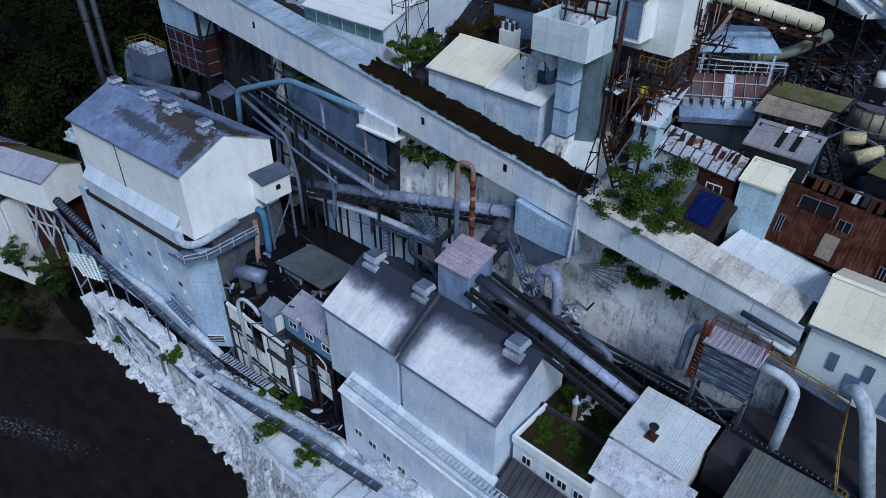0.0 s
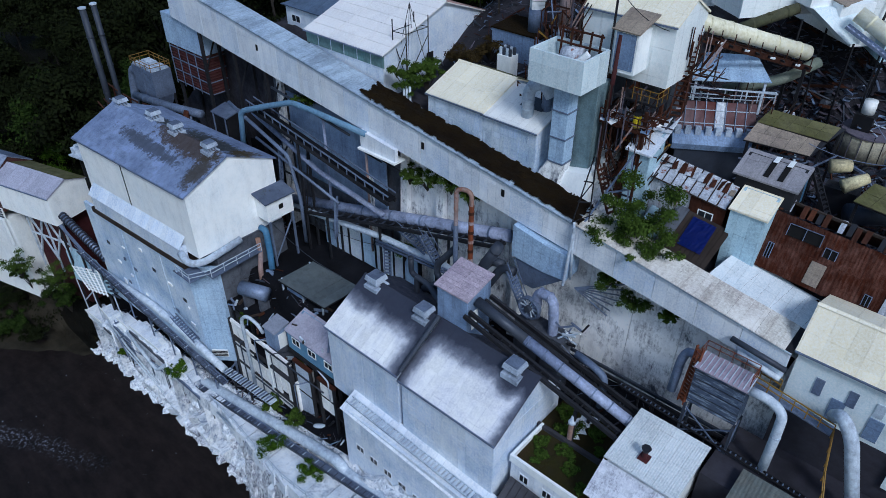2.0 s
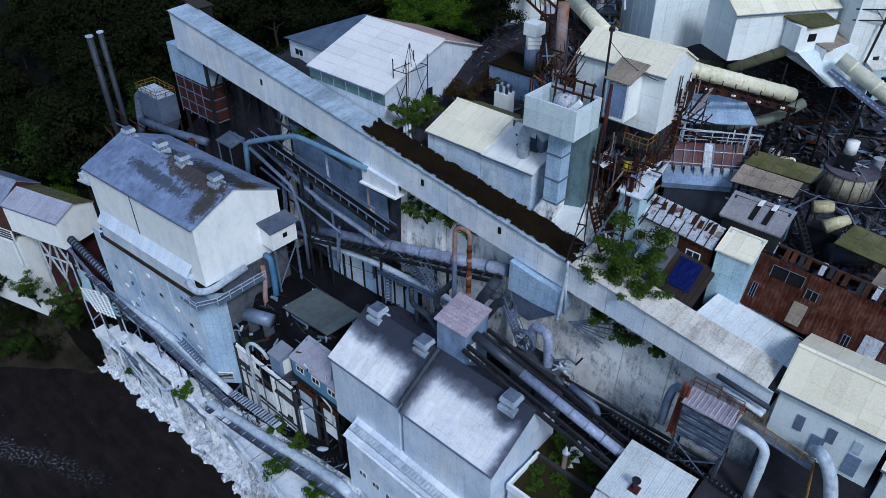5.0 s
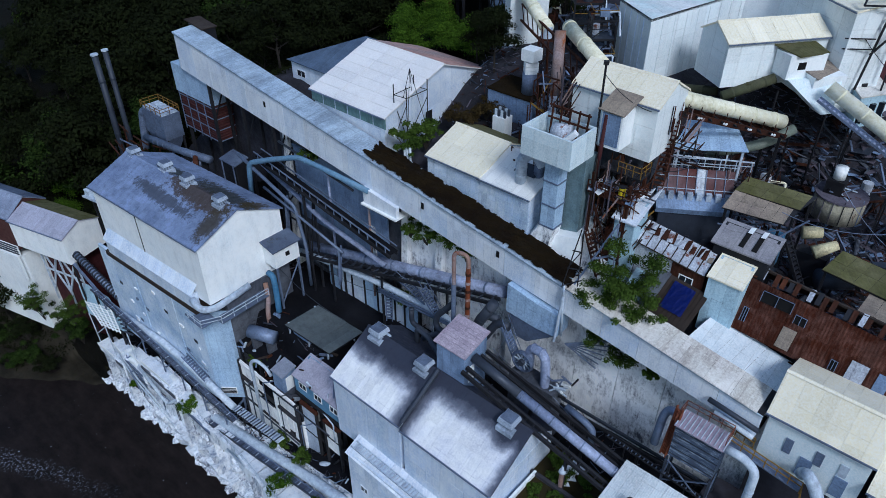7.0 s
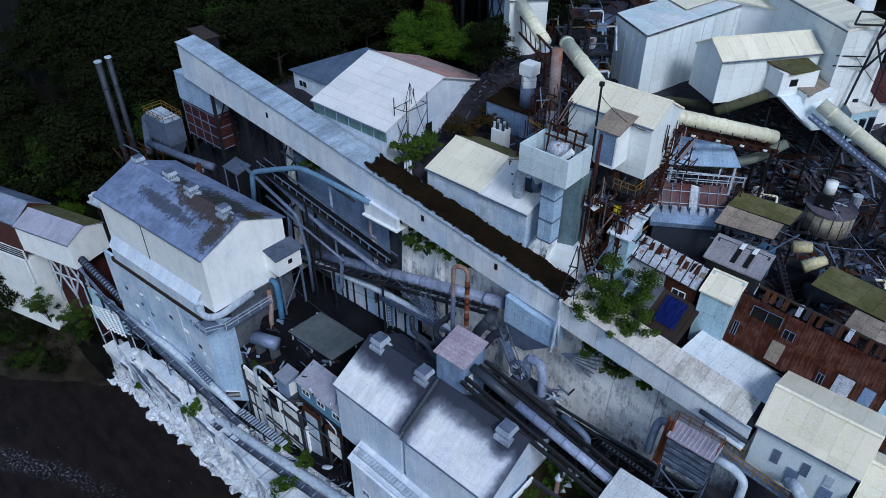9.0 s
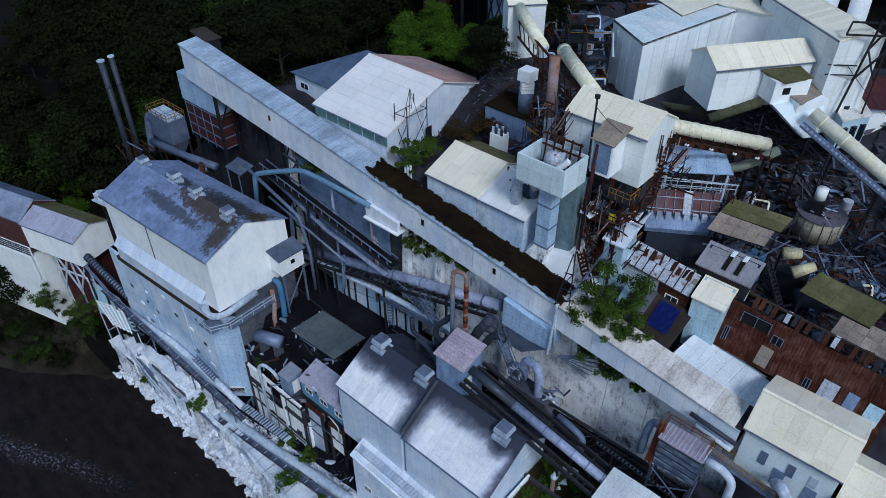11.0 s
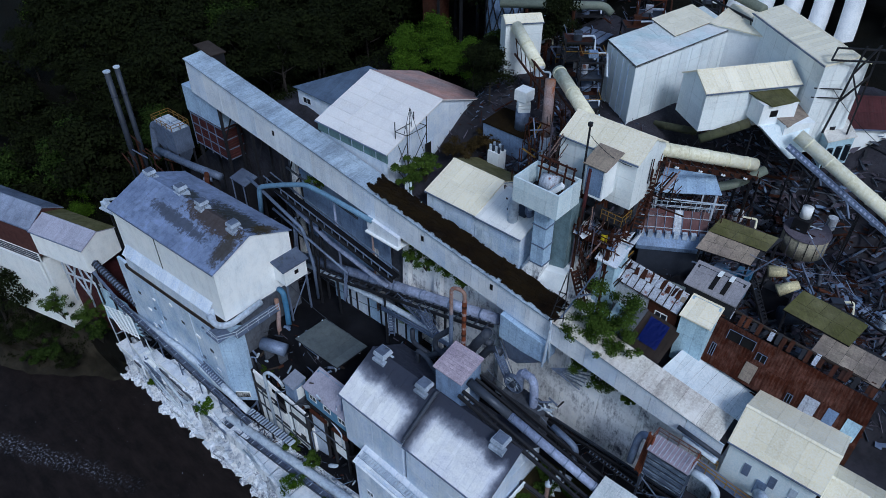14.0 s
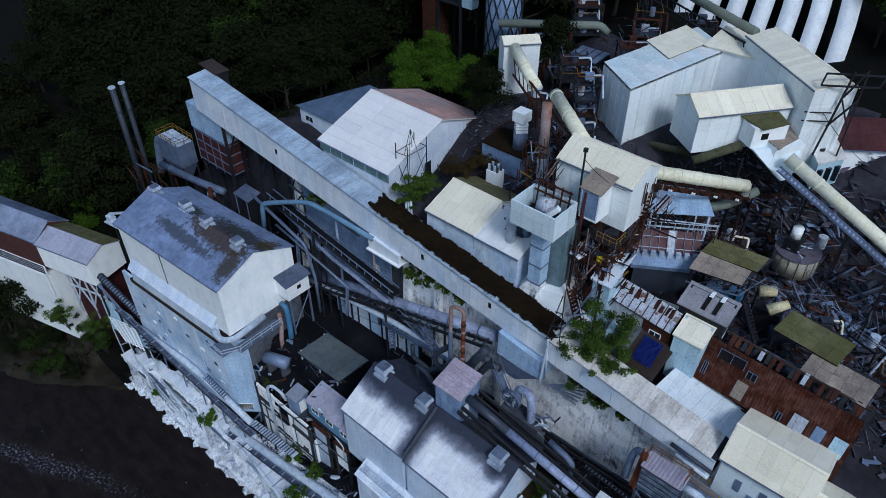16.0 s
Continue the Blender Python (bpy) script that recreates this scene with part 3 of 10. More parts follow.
# ---- the long inclined conveyor gallery ----
def gallery():
    t = thing("conveyor_gallery", "long inclined white sheet-metal conveyor gallery on stilts", "conveyor", (-50, 44.3, 46))
    n = 22
    U0, U1 = -84.7, -5.5
    for i in range(n):
        a, b = U0 + (U1 - U0) * i / n, U0 + (U1 - U0) * (i + 1) / n - 0.04
        j = 0.015 * (i % 2)
        part("side_panel", hexa(bmesh.new(), [(a, 43 - j, gal_bot(a)), (b, 43 - j, gal_bot(b)), (b, 43.12, gal_bot(b)), (a, 43.12, gal_bot(a)),
                                              (a, 43 - j, gal_top(a)), (b, 43 - j, gal_top(b)), (b, 43.12, gal_top(b)), (a, 43.12, gal_top(a))]), WHITE if i % 3 else BLUEWHITE, t)
    part("far_side", hexa(bmesh.new(), [(U0, 45.7, gal_bot(U0)), (U1, 45.7, gal_bot(U1)), (U1, 45.8, gal_bot(U1)), (U0, 45.8, gal_bot(U0)),
                                        (U0, 45.7, gal_top(U0)), (U1, 45.7, gal_top(U1)), (U1, 45.8, gal_top(U1)), (U0, 45.8, gal_top(U0))]), WHITE, t)
    part("floor_deck", slab((U0, 43.1, gal_bot(U0) + 0.1), (U1, 43.1, gal_bot(U1) + 0.1), (U1, 45.7, gal_bot(U1) + 0.1), (U0, 45.7, gal_bot(U0) + 0.1), 0.15), STEEL, t)
    part("end_wall", box(U0 - 0.1, U0, 43, 45.8, gal_bot(U0), gal_top(U0) + 0.1), WHITE, t)
    roof = part("roof", slab((U0 - 0.2, 42.85, gal_top(U0) + 0.04), (U1, 42.85, gal_top(U1) + 0.04), (U1, 45.95, gal_top(U1) + 0.22), (U0 - 0.2, 45.95, gal_top(U0) + 0.22), 0.1), STEEL, t)
    for a, b, m, k in ((U0 - 0.2, -49.5, ROOFPALE, 16), (-49.5, -24, ROOFPALE, 12), (-24, -6, RUSTYROOF, 8)):
        sheets(roof, (a, 42.8, gal_top(a) + 0.05), (b, 42.8, gal_top(b) + 0.05), (a, 45.95, gal_top(a) + 0.23), k, 1, m, seed=int(-a))
    bm = bmesh.new()
    rng = random.Random(5)
    m, cols = 170, 22
    rows = []
    for i in range(m + 1):
        a = -50.2 + 26.6 * i / m
        rows.append([bm.verts.new((a, 42.95 + 3.0 * k / cols, gal_top(a) + 0.19 + 0.19 * k / cols + 0.16 * max(0, noise.fractal(Vector((a * 0.9, k * 0.3, 2)), 0.8, 2, 4) + 0.45))) for k in range(cols + 1)])
    for i, (r, s) in enumerate(zip(rows, rows[1:])):
        for k in range(cols):
            edge = min(k - 0.2, cols - 0.8 - k, i * 0.4, (m - i) * 0.3)
            if edge + 1.9 * noise.fractal(Vector((i * 0.16, k * 0.16, 7)), 0.7, 2.1, 4) > 0.2:
                bm.faces.new((r[k], s[k], s[k + 1], r[k + 1]))
    bmesh.ops.delete(bm, geom=[v for v in bm.verts if not v.link_faces], context="VERTS")
    part("moss_cover", bm, MOSSY, roof, "brown moss and dead leaves", kind="stuff")
    part("eave_board", beam((U0, 42.9, gal_top(U0) - 0.02), (U1, 42.9, gal_top(U1) - 0.02), 0.1, 0.16), ROOFPALE, t)
    for u in (-66.6, -41.2, -31.5):
        z = (gal_top(u) + gal_bot(u)) / 2 + 0.4
        part("hatch", box(u - 0.18, u + 0.18, 42.95, 42.99, z - 0.35, z + 0.35), VOID, t, "dark open hatch")
    for u in (-79, -72, -66):
        zt = gal_bot(u)
        for v in (43.2, 45.5):
            part("leg", beam((u, v, ground_z(u, v) - 1), (u, v, zt), 0.35), STEEL, t)
        part("brace", beam((u, 43.2, zt - 5), (u, 45.5, zt - 0.5), 0.15), STEEL, t)
    # head house on the upper end
    h = thing("head_house", "small white head house at the upper gallery end", "building", (-84, 44.4, 43))
    part("upper_wall", box(-88.2, -79.6, 43.4, 46.6, 47.2, gal_bot(-84)), LOWBLUE, h)
    part("cap_roof", slab((-86.4, 45.7, 56.8), (-82.4, 45.7, 56.3), (-82.4, 48.0, 56.2), (-86.4, 48.0, 56.7), 0.15), WOOD, h)
    part("cap_wall", box(-86.2, -82.6, 46.0, 47.8, 50, 56.2), STEEL, h)
    part("lattice_core", box(-87.8, -79.8, 43.7, 46.4, 41.8, 47.1), BRICK, h, "brown brick infill")
    for u in (-87.4, -80.2):
        for v in (43.8, 46.2):
            part("leg", beam((u, v, 28), (u, v, 41.8), 0.35), STEEL, h)
    for i in range(13):
        z = 41.9 + i * 0.4
        part("girt", box(-87.9, -79.7, 43.52, 43.66, z, z + 0.09), MAROON if i % 4 else PIPEGREY, h)
        part("girt", box(-79.78, -79.64, 43.5, 46.5, z, z + 0.09), MAROON if i % 4 else PIPEGREY, h)
    for i in range(5):
        u = -87.8 + i * 2.0
        part("stud", box(u - 0.05, u + 0.05, 43.42, 43.52, 41.6, 47.2), PIPEGREY, h)


LOWBLUE = surface("faded_blue_sheet", (0.50, 0.60, 0.74), (0.40, 0.50, 0.64), 0.6, patch=0.2, streak=0.3, corr=1.2)
BLUEWHITE = surface("faded_blue_white_sheet", (0.76, 0.84, 0.95), (0.52, 0.63, 0.84), 0.5, patch=0.25, streak=0.26, corr=1.2, dirt_col=(0.20, 0.27, 0.44), vary=0.05, rib=0.05)
ROOFPALE = surface("pale_worn_roof_sheet", (0.52, 0.59, 0.67), (0.36, 0.42, 0.50), 0.55, patch=0.4, streak=0.6, lie=True, moss=0.05, corr=1.2)
RUSTYROOF = surface("pale_roof_sheet_with_rust_runs", (0.78, 0.75, 0.70), (0.66, 0.62, 0.60), 0.6, patch=0.4, streak=0.75, rust=0.2, lie=True, dirt_col=(0.11, 0.075, 0.065), corr=1.2, rust_col=(0.13, 0.085, 0.07))
DWALL = surface("patched_pale_sheet", (0.72, 0.81, 0.94), (0.40, 0.52, 0.78), 0.55, patch=0.3, streak=0.6, corr=1.2, vary=0.1, dirt_col=(0.11, 0.15, 0.26), rib=0.06)
ROOFWHITE = surface("bright_white_roof_sheet", (0.92, 0.92, 0.88), (0.84, 0.85, 0.85), 0.5, patch=0.08, corr=1.2, vary=0.03, rib=0.06, dirt_col=(0.3, 0.3, 0.33))
retaining_wall()
gallery()


# ---- houses ----
def gable(name, label, u0, u1, v0, v1, vr, z0, ze, zr, wall, roofm, nx=6, over=0.3, ze2=None, group="works buildings", turn=0, at=None, ny=2, far_roof=None, clad=None, shear=0.0, pivot=0.0, joint=0.008):
    """A gabled building whose ridge runs along u, in site coordinates, or in its own where at and turn are given."""
    local = at is not None
    t = thing(name, label, "building", at or ((u0 + u1) / 2, (v0 + v1) / 2, z0), turn, group)
    ze2 = ze if ze2 is None else ze2
    if shear:
        lean = Matrix.Identity(4)
        lean[1][0], lean[1][3] = shear, -shear * pivot
        FRAMES[t.name] = lean.inverted() @ FRAMES[t.name]
    if local:
        keep = FRAMES[t.name]
        FRAMES[t.name] = Matrix.Identity(4)
    w = 0.25
    part("front_wall", box(u0, u1, v0, v0 + w, z0, ze), wall, t)
    part("back_wall", box(u0, u1, v1 - w, v1, z0, ze2), wall, t)
    for a in (u0, u1 - w):
        part("gable_wall", prism([(v0 + w + 0.003, z0), (v1 - w - 0.003, z0), (v1 - w - 0.003, ze2), (vr, zr - 0.05), (v0 + w + 0.003, ze)], a, a + w), wall, t)
    s1, s2 = (zr - ze) / (vr - v0), (zr - ze2) / (v1 - vr)
    e1, e2 = ze - s1 * over, ze2 - s2 * over
    roof = part("roof", prism([(v0 - over, e1 + 0.02), (vr, zr + 0.02), (v1 + over, e2 + 0.02), (v1 + over, e2 - 0.1), (vr, zr - 0.1), (v0 - over, e1 - 0.1)], u0 - over, u1 + over), roofm, t)
    if clad:
        fw = [o for o in t.children if o.name.startswith("front_wall")][0]
        sheets(fw, (u0, v0, z0), (u1, v0, z0), (u0, v0, ze - 0.15), clad[0], clad[1], wall, t=0.03, gap=0.012, name="wall_panel", lift=0.0, seed=41)
        gw = [o for o in t.children if o.name.startswith("gable_wall")][1]
        sheets(gw, (u1, v0, z0), (u1, v1, z0), (u1, v0, min(ze, ze2) - 0.1), clad[2], clad[1], wall, t=0.03, gap=0.012, name="wall_panel", lift=0.0, seed=42)
    sheets(roof, (u0 - over, v0 - over, e1), (u1 + over, v0 - over, e1), (u0 - over, vr, zr), nx, ny, roofm, gap=joint, seed=nx)
    sheets(roof, (u0 - over, vr, zr), (u1 + over, vr, zr), (u0 - over, v1 + over, e2), nx, ny, far_roof or roofm, seed=nx + 1)
    # Grey strip added as the dark line of shade under the eave
    part("gutter", beam((u0 - over, v0 - over - 0.06, e1 - 0.06), (u1 + over, v0 - over - 0.06, e1 - 0.06), 0.12), PIPEGREY, t)
    part("ridge_cap", prism([(vr - 0.22, zr + 0.0), (vr, zr + 0.14), (vr + 0.22, zr + 0.0), (vr, zr + 0.05)], u0 - over, u1 + over), roofm, roof)
    if local:
        for o in t.children_recursive:
            FRAMES[o.name] = keep
        FRAMES[t.name] = keep
    return t


def shed(name, label, u0, u1, v0, v1, z0, zf, zb, wall, roofm, nx=4, over=0.25, group="works buildings", at=None, turn=0, ny=1, category="building"):
    """A building with one roof slope from zf at the front (v0) to zb at the back (v1)."""
    local = at is not None
    t = thing(name, label, category, at or ((u0 + u1) / 2, (v0 + v1) / 2, z0), turn, group)
    if local:
        keep = FRAMES[t.name]
        FRAMES[t.name] = Matrix.Identity(4)
    w = 0.2
    part("front_wall", box(u0, u1, v0, v0 + w, z0, zf), wall, t)
    part("back_wall", box(u0, u1, v1 - w, v1, z0, zb), wall, t)
    for a in (u0, u1 - w):
        part("side_wall", prism([(v0 + w + 0.003, z0), (v1 - w - 0.003, z0), (v1 - w - 0.003, zb), (v0 + w + 0.003, zf)], a, a + w), wall, t)
    s = (zb - zf) / (v1 - v0)
    a, b = (v0 - over, zf - s * over), (v1 + over, zb + s * over)
    roof = part("roof", prism([a, b, (b[0], b[1] - 0.1), (a[0], a[1] - 0.1)], u0 - over, u1 + over), roofm, t)
    sheets(roof, (u0 - over, *a), (u1 + over, *a), (u0 - over, *b), nx, ny, roofm, lift=0.01, seed=nx + 7)
    if local:
        for o in t.children_recursive:
            FRAMES[o.name] = keep
        FRAMES[t.name] = keep
    return t


VENTGREY = surface("grimy_vent_sheet", (0.52, 0.57, 0.65), (0.30, 0.34, 0.40), 0.6, patch=0.6, streak=0.5, dirt_col=(0.05, 0.055, 0.07))


def roof_vent(at, s=1.0, material=None, turn=0):
    t = thing("roof_vent", "low grey sheet-metal ventilator box on a roof", "vent", at, turn, "roof ventilators")
    u = s * 0.75
    m = material or PIPEGREY
    part("curb", box(-u, u, -u, u, -1.0, 0.12 * s), m, t, local=True)
    part("neck", box(-u * 0.62, u * 0.62, -u * 0.62, u * 0.62, 0.122 * s, 0.62 * s), PIPEDARK, t, local=True)
    for k in range(3):
        part("blade", box(-u * 0.72, u * 0.72, -u * 0.72, u * 0.72, (0.22 + 0.14 * k) * s, (0.26 + 0.14 * k) * s), m, t, local=True)
    part("hood", hexa(bmesh.new(), [(-u * 0.92, -u * 0.92, 0.622 * s), (u * 0.92, -u * 0.92, 0.622 * s), (u * 0.92, u * 0.92, 0.622 * s), (-u * 0.92, u * 0.92, 0.622 * s), (-u * 0.8, -u * 0.8, 1.05 * s), (u * 0.8, -u * 0.8, 1.05 * s), (u * 0.8, u * 0.8, 1.05 * s), (-u * 0.8, u * 0.8, 1.05 * s)]), m, t, local=True)
    part("cap", box(-u * 0.7, u * 0.7, -u * 0.7, u * 0.7, 1.052 * s, 1.12 * s), SLATE, t, local=True)
    return t


# the tall mill house over the river
def mill_roof():
    m = surface("mossy_blue_shingle", (0.25, 0.30, 0.42), (0.38, 0.45, 0.59), 0.75, patch=0.6, moss=0.2, bump=0.35, grain=9, vary=0.09, dirt_col=(0.035, 0.04, 0.055))
    nt = m.node_tree
    bs = nt.nodes["Principled BSDF"]
    col = bs.inputs["Base Color"].links[0].from_socket
    p = site_coords(nt)
    for cu, cv, ru, rv, c in ((-67.6, 33.0, 8.5, 2.3, (0.05, 0.032, 0.018)), (-62.6, 31.0, 1.8, 3.4, (0.045, 0.036, 0.022)), (-72.0, 30.4, 9.0, 1.2, (0.06, 0.07, 0.10)), (-66.0, 35.6, 9.0, 2.2, (0.028, 0.03, 0.024)), (-75.5, 34.2, 3.6, 1.6, (0.03, 0.034, 0.03)), (-62.4, 36.5, 1.6, 2.6, (0.05, 0.036, 0.012))):
        o = nt.nodes.new("ShaderNodeMapping")
        o.inputs["Location"].default_value = (-cu / ru, -cv / rv, 0)
        o.inputs["Scale"].default_value = (1 / ru, 1 / rv, 0)
        nt.links.new(p, o.inputs[0])
        ln = nt.nodes.new("ShaderNodeVectorMath")
        ln.operation = "LENGTH"
        nt.links.new(o.outputs[0], ln.inputs[0])
        d = mathn(nt, "MULTIPLY_ADD", noisen(nt, site_coords(nt, (1.1, 0.9, 1)), 1.5, 9, 0.8), 2.6, mathn(nt, "MULTIPLY", ln.outputs["Value"], -1.0))
        col = mixc(nt, ramp(nt, d, ((0.5, 0), (0.74, 0.9))), col, c)
    nt.links.new(col, bs.inputs["Base Color"])
    return m


MILLROOF = mill_roof()
mill = gable("mill_house", "tall pale mill house with a dark mossy shingle roof", -83.4, -61.6, 28.2, 39.5, 33.8, 32.8, 41.0, 43.5, PALE, MILLROOF, nx=22, ny=8, shear=0.06, pivot=-61.5)
part("lean_to_roof", slab((-82.6, 27.15, 33.7), (-63.6, 27.15, 33.7), (-63.6, 28.2, 35.0), (-82.6, 28.2, 35.0), 0.12), BLUEWHITE, mill)
part("lean_to_wall", box(-82.4, -63.8, 27.35, 28.18, 31.6, 33.7), BLUEWHITE, mill)
part("timber_band", box(-83.2, -63.6, 27.25, 29.0, 30.9, 31.6), WOOD, mill)
part("wall_joint", box(-74.0, -73.94, 28.12, 28.2, 35, 41), STEEL, mill)
LOWCLAD = surface("pale_limed_sheet", (0.70, 0.80, 0.96), (0.40, 0.52, 0.78), 0.6, patch=0.3, streak=0.35, corr=1.2, dirt_col=(0.14, 0.20, 0.34), rib=0.04, seam=1.9)
low = thing("clad_storeys", "blue-grey sheet-clad lower storeys of the mill house", "building", (-75, 32, 12), group="works buildings")
part("front_wall", prism([(-86.5, 26.3), (-64.0, 27.5), (-64.0, 27.9), (-86.5, 26.7)], 15.5, 30.9, along="z"), LOWCLAD, low)
part("corner_wall", prism([(-64.0, 27.5), (-61.4, 29.65), (-61.4, 30.1), (-64.0, 27.9)], 16.2, 30.9, along="z"), LOWBLUE, low)
part("side_wall", box(-61.7, -61.4, 30.1, 39.5, 24, 32.8), CONCRETE, low)
part("back_fill", box(-84, -61.8, 30.2, 39.0, 14, 32.7), CONCRETE, low)
for u, z in ((-83.2, 25.8), (-77.6, 24.0), (-72.4, 26.4), (-69.2, 21.6), (-66.6, 24.6), (-80.4, 20.6), (-75.2, 19.2)):
    v = 26.3 + (u + 86.5) * 0.0533
    part("wall_vent", box(u, u + 0.7, v - 0.07, v - 0.01, z, z + 0.45), PIPEDARK if z > 24 else PIPEGREY, low)
rq = random.Random(23)
for i in range(16):
    u, z = rq.uniform(-85, -65.5), rq.uniform(18, 29.5)
    v = 26.3 + (u + 86.5) * 0.0533
    part("wall_bracket", box(u, u + rq.uniform(0.3, 0.9), v - 0.16, v - 0.01, z, z + rq.uniform(0.15, 0.4)), rq.choice((PALE, WHITE, PIPEGREY)), low)
for i in (3, 6):
    u = -86.5 + 22.5 * i / 8
    v = 26.3 + (u + 86.5) * 0.0533
    part("cover_strip", beam((u, v - 0.02, 15.8), (u, v - 0.02, 30.8), 0.07), LOWCLAD, low)
for a, b in (((-61.4, 29.4, 11.5), (-61.4, 29.4, 16.3)), ((-63.8, 27.6, 11.5), (-63.8, 27.6, 16.3)), ((-63.8, 27.5, 12), (-61.4, 29.3, 16)), ((-61.4, 29.3, 12), (-63.8, 27.5, 16))):
    part("prop", beam(a, b, 0.22), PIPEGREY, low)
lv = part("louvre", prism([(-63.5, 27.75), (-62.0, 29.0), (-62.1, 29.2), (-63.6, 27.95)], 17.0, 18.1, along="z"), PALE, low)
for i in range(4):
    part("slat", prism([(-63.5, 27.68), (-62.0, 28.92), (-62.02, 28.98), (-63.52, 27.74)], 17.1 + i * 0.25, 17.22 + i * 0.25, along="z"), STEEL, lv)
for p in ((-82.3, 32.9, 43.3), (-75.6, 33.5, 43.5), (-70.6, 33.4, 43.5), (-63.9, 33.4, 43.4)):
    roof_vent(p, 1.0, VENTGREY)
dorm = thing("hoist_box", "white hoist box with a dark roof on steel legs", "building", (-60.5, 38, 30))
part("shell", box(-61.6, -59.4, 36.3, 39.9, 34.6, 37.2), PALE, dorm)
part("roof", slab((-61.6, 36.0, 37.75), (-59.1, 36.0, 37.2), (-59.1, 40.2, 37.2), (-61.6, 40.2, 37.75), 0.15), SLATE, dorm)
part("hatch", box(-59.39, -59.36, 37.9, 38.5, 35.7, 36.3), VOID, dorm, "square dark hatch")
for v in (36.5, 39.7):
    part("leg", beam((-59.5, v, 28), (-59.5, v, 34.6), 0.22), PIPEGREY, dorm)
part("brace", beam((-59.5, 36.5, 29), (-59.5, 39.7, 34), 0.12), PIPEGREY, dorm)

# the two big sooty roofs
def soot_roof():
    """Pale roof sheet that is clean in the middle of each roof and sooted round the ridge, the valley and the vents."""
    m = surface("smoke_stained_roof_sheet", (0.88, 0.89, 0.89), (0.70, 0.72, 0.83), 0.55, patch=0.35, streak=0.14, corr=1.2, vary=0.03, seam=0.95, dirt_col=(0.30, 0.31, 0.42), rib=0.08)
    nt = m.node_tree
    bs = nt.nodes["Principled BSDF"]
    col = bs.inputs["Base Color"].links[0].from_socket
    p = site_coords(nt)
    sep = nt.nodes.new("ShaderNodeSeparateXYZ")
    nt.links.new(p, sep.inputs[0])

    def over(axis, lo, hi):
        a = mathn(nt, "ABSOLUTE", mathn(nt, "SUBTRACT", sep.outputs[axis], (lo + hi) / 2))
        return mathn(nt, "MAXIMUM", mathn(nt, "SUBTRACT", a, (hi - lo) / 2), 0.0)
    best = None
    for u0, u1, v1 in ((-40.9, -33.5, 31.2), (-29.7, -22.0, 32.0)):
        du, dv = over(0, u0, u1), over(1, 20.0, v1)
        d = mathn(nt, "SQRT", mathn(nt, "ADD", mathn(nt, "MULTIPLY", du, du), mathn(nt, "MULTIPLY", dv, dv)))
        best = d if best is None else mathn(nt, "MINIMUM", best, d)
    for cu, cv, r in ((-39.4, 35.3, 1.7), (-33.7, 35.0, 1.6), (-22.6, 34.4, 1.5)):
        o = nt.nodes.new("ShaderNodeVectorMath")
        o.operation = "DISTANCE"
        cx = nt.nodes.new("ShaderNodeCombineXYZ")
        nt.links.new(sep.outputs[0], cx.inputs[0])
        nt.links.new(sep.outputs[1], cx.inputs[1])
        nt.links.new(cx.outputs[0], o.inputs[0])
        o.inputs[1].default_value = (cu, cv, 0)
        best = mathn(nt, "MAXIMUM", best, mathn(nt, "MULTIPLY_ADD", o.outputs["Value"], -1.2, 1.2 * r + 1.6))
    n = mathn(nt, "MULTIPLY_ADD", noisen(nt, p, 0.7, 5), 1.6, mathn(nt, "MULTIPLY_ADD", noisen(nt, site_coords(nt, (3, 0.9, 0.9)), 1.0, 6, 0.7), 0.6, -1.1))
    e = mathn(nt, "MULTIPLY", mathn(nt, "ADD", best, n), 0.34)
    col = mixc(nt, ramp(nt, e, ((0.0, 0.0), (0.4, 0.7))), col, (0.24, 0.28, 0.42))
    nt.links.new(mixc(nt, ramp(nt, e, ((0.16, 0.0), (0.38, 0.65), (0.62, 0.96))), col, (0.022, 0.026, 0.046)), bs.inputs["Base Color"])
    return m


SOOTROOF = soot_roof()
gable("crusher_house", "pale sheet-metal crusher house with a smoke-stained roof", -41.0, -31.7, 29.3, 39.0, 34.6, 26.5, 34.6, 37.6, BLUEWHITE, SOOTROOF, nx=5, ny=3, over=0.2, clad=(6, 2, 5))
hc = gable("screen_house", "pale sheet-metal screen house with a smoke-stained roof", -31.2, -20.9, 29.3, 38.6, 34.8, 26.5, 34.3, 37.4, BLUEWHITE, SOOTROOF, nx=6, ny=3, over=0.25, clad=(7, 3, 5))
part("valley_duct", tube([(-31.45, 29.4, 34.9), (-31.45, 34.5, 37.9)], 0.22, 10), PIPEDARK, hc)
hl = thing("lower_storey", "pale sheet-clad lower storey below a steel walkway", "building", (-28, 28.4, 15), group="works buildings")
part("front_wall", box(-37.6, -16.5, 27.4, 27.7, 15, 27.4), BLUEWHITE, hl)
part("side_wall", box(-37.6, -37.3, 27.72, 33.5, 15, 27.3), BLUEWHITE, hl)
part("side_wall", box(-16.8, -16.5, 27.72, 31, 15, 26), BLUEWHITE, hl)
part("skirt_roof", slab((-37.8, 27.2, 27.3), (-16.4, 27.2, 26.4), (-16.4, 29.4, 27.6), (-37.8, 29.4, 28.3), 0.12), WHITE, hl)
for i in range(6):
    window(hl, (-36 + i * 1.9, 27.38, 22.6 - 0.2 * i), 1.1, 0.9)
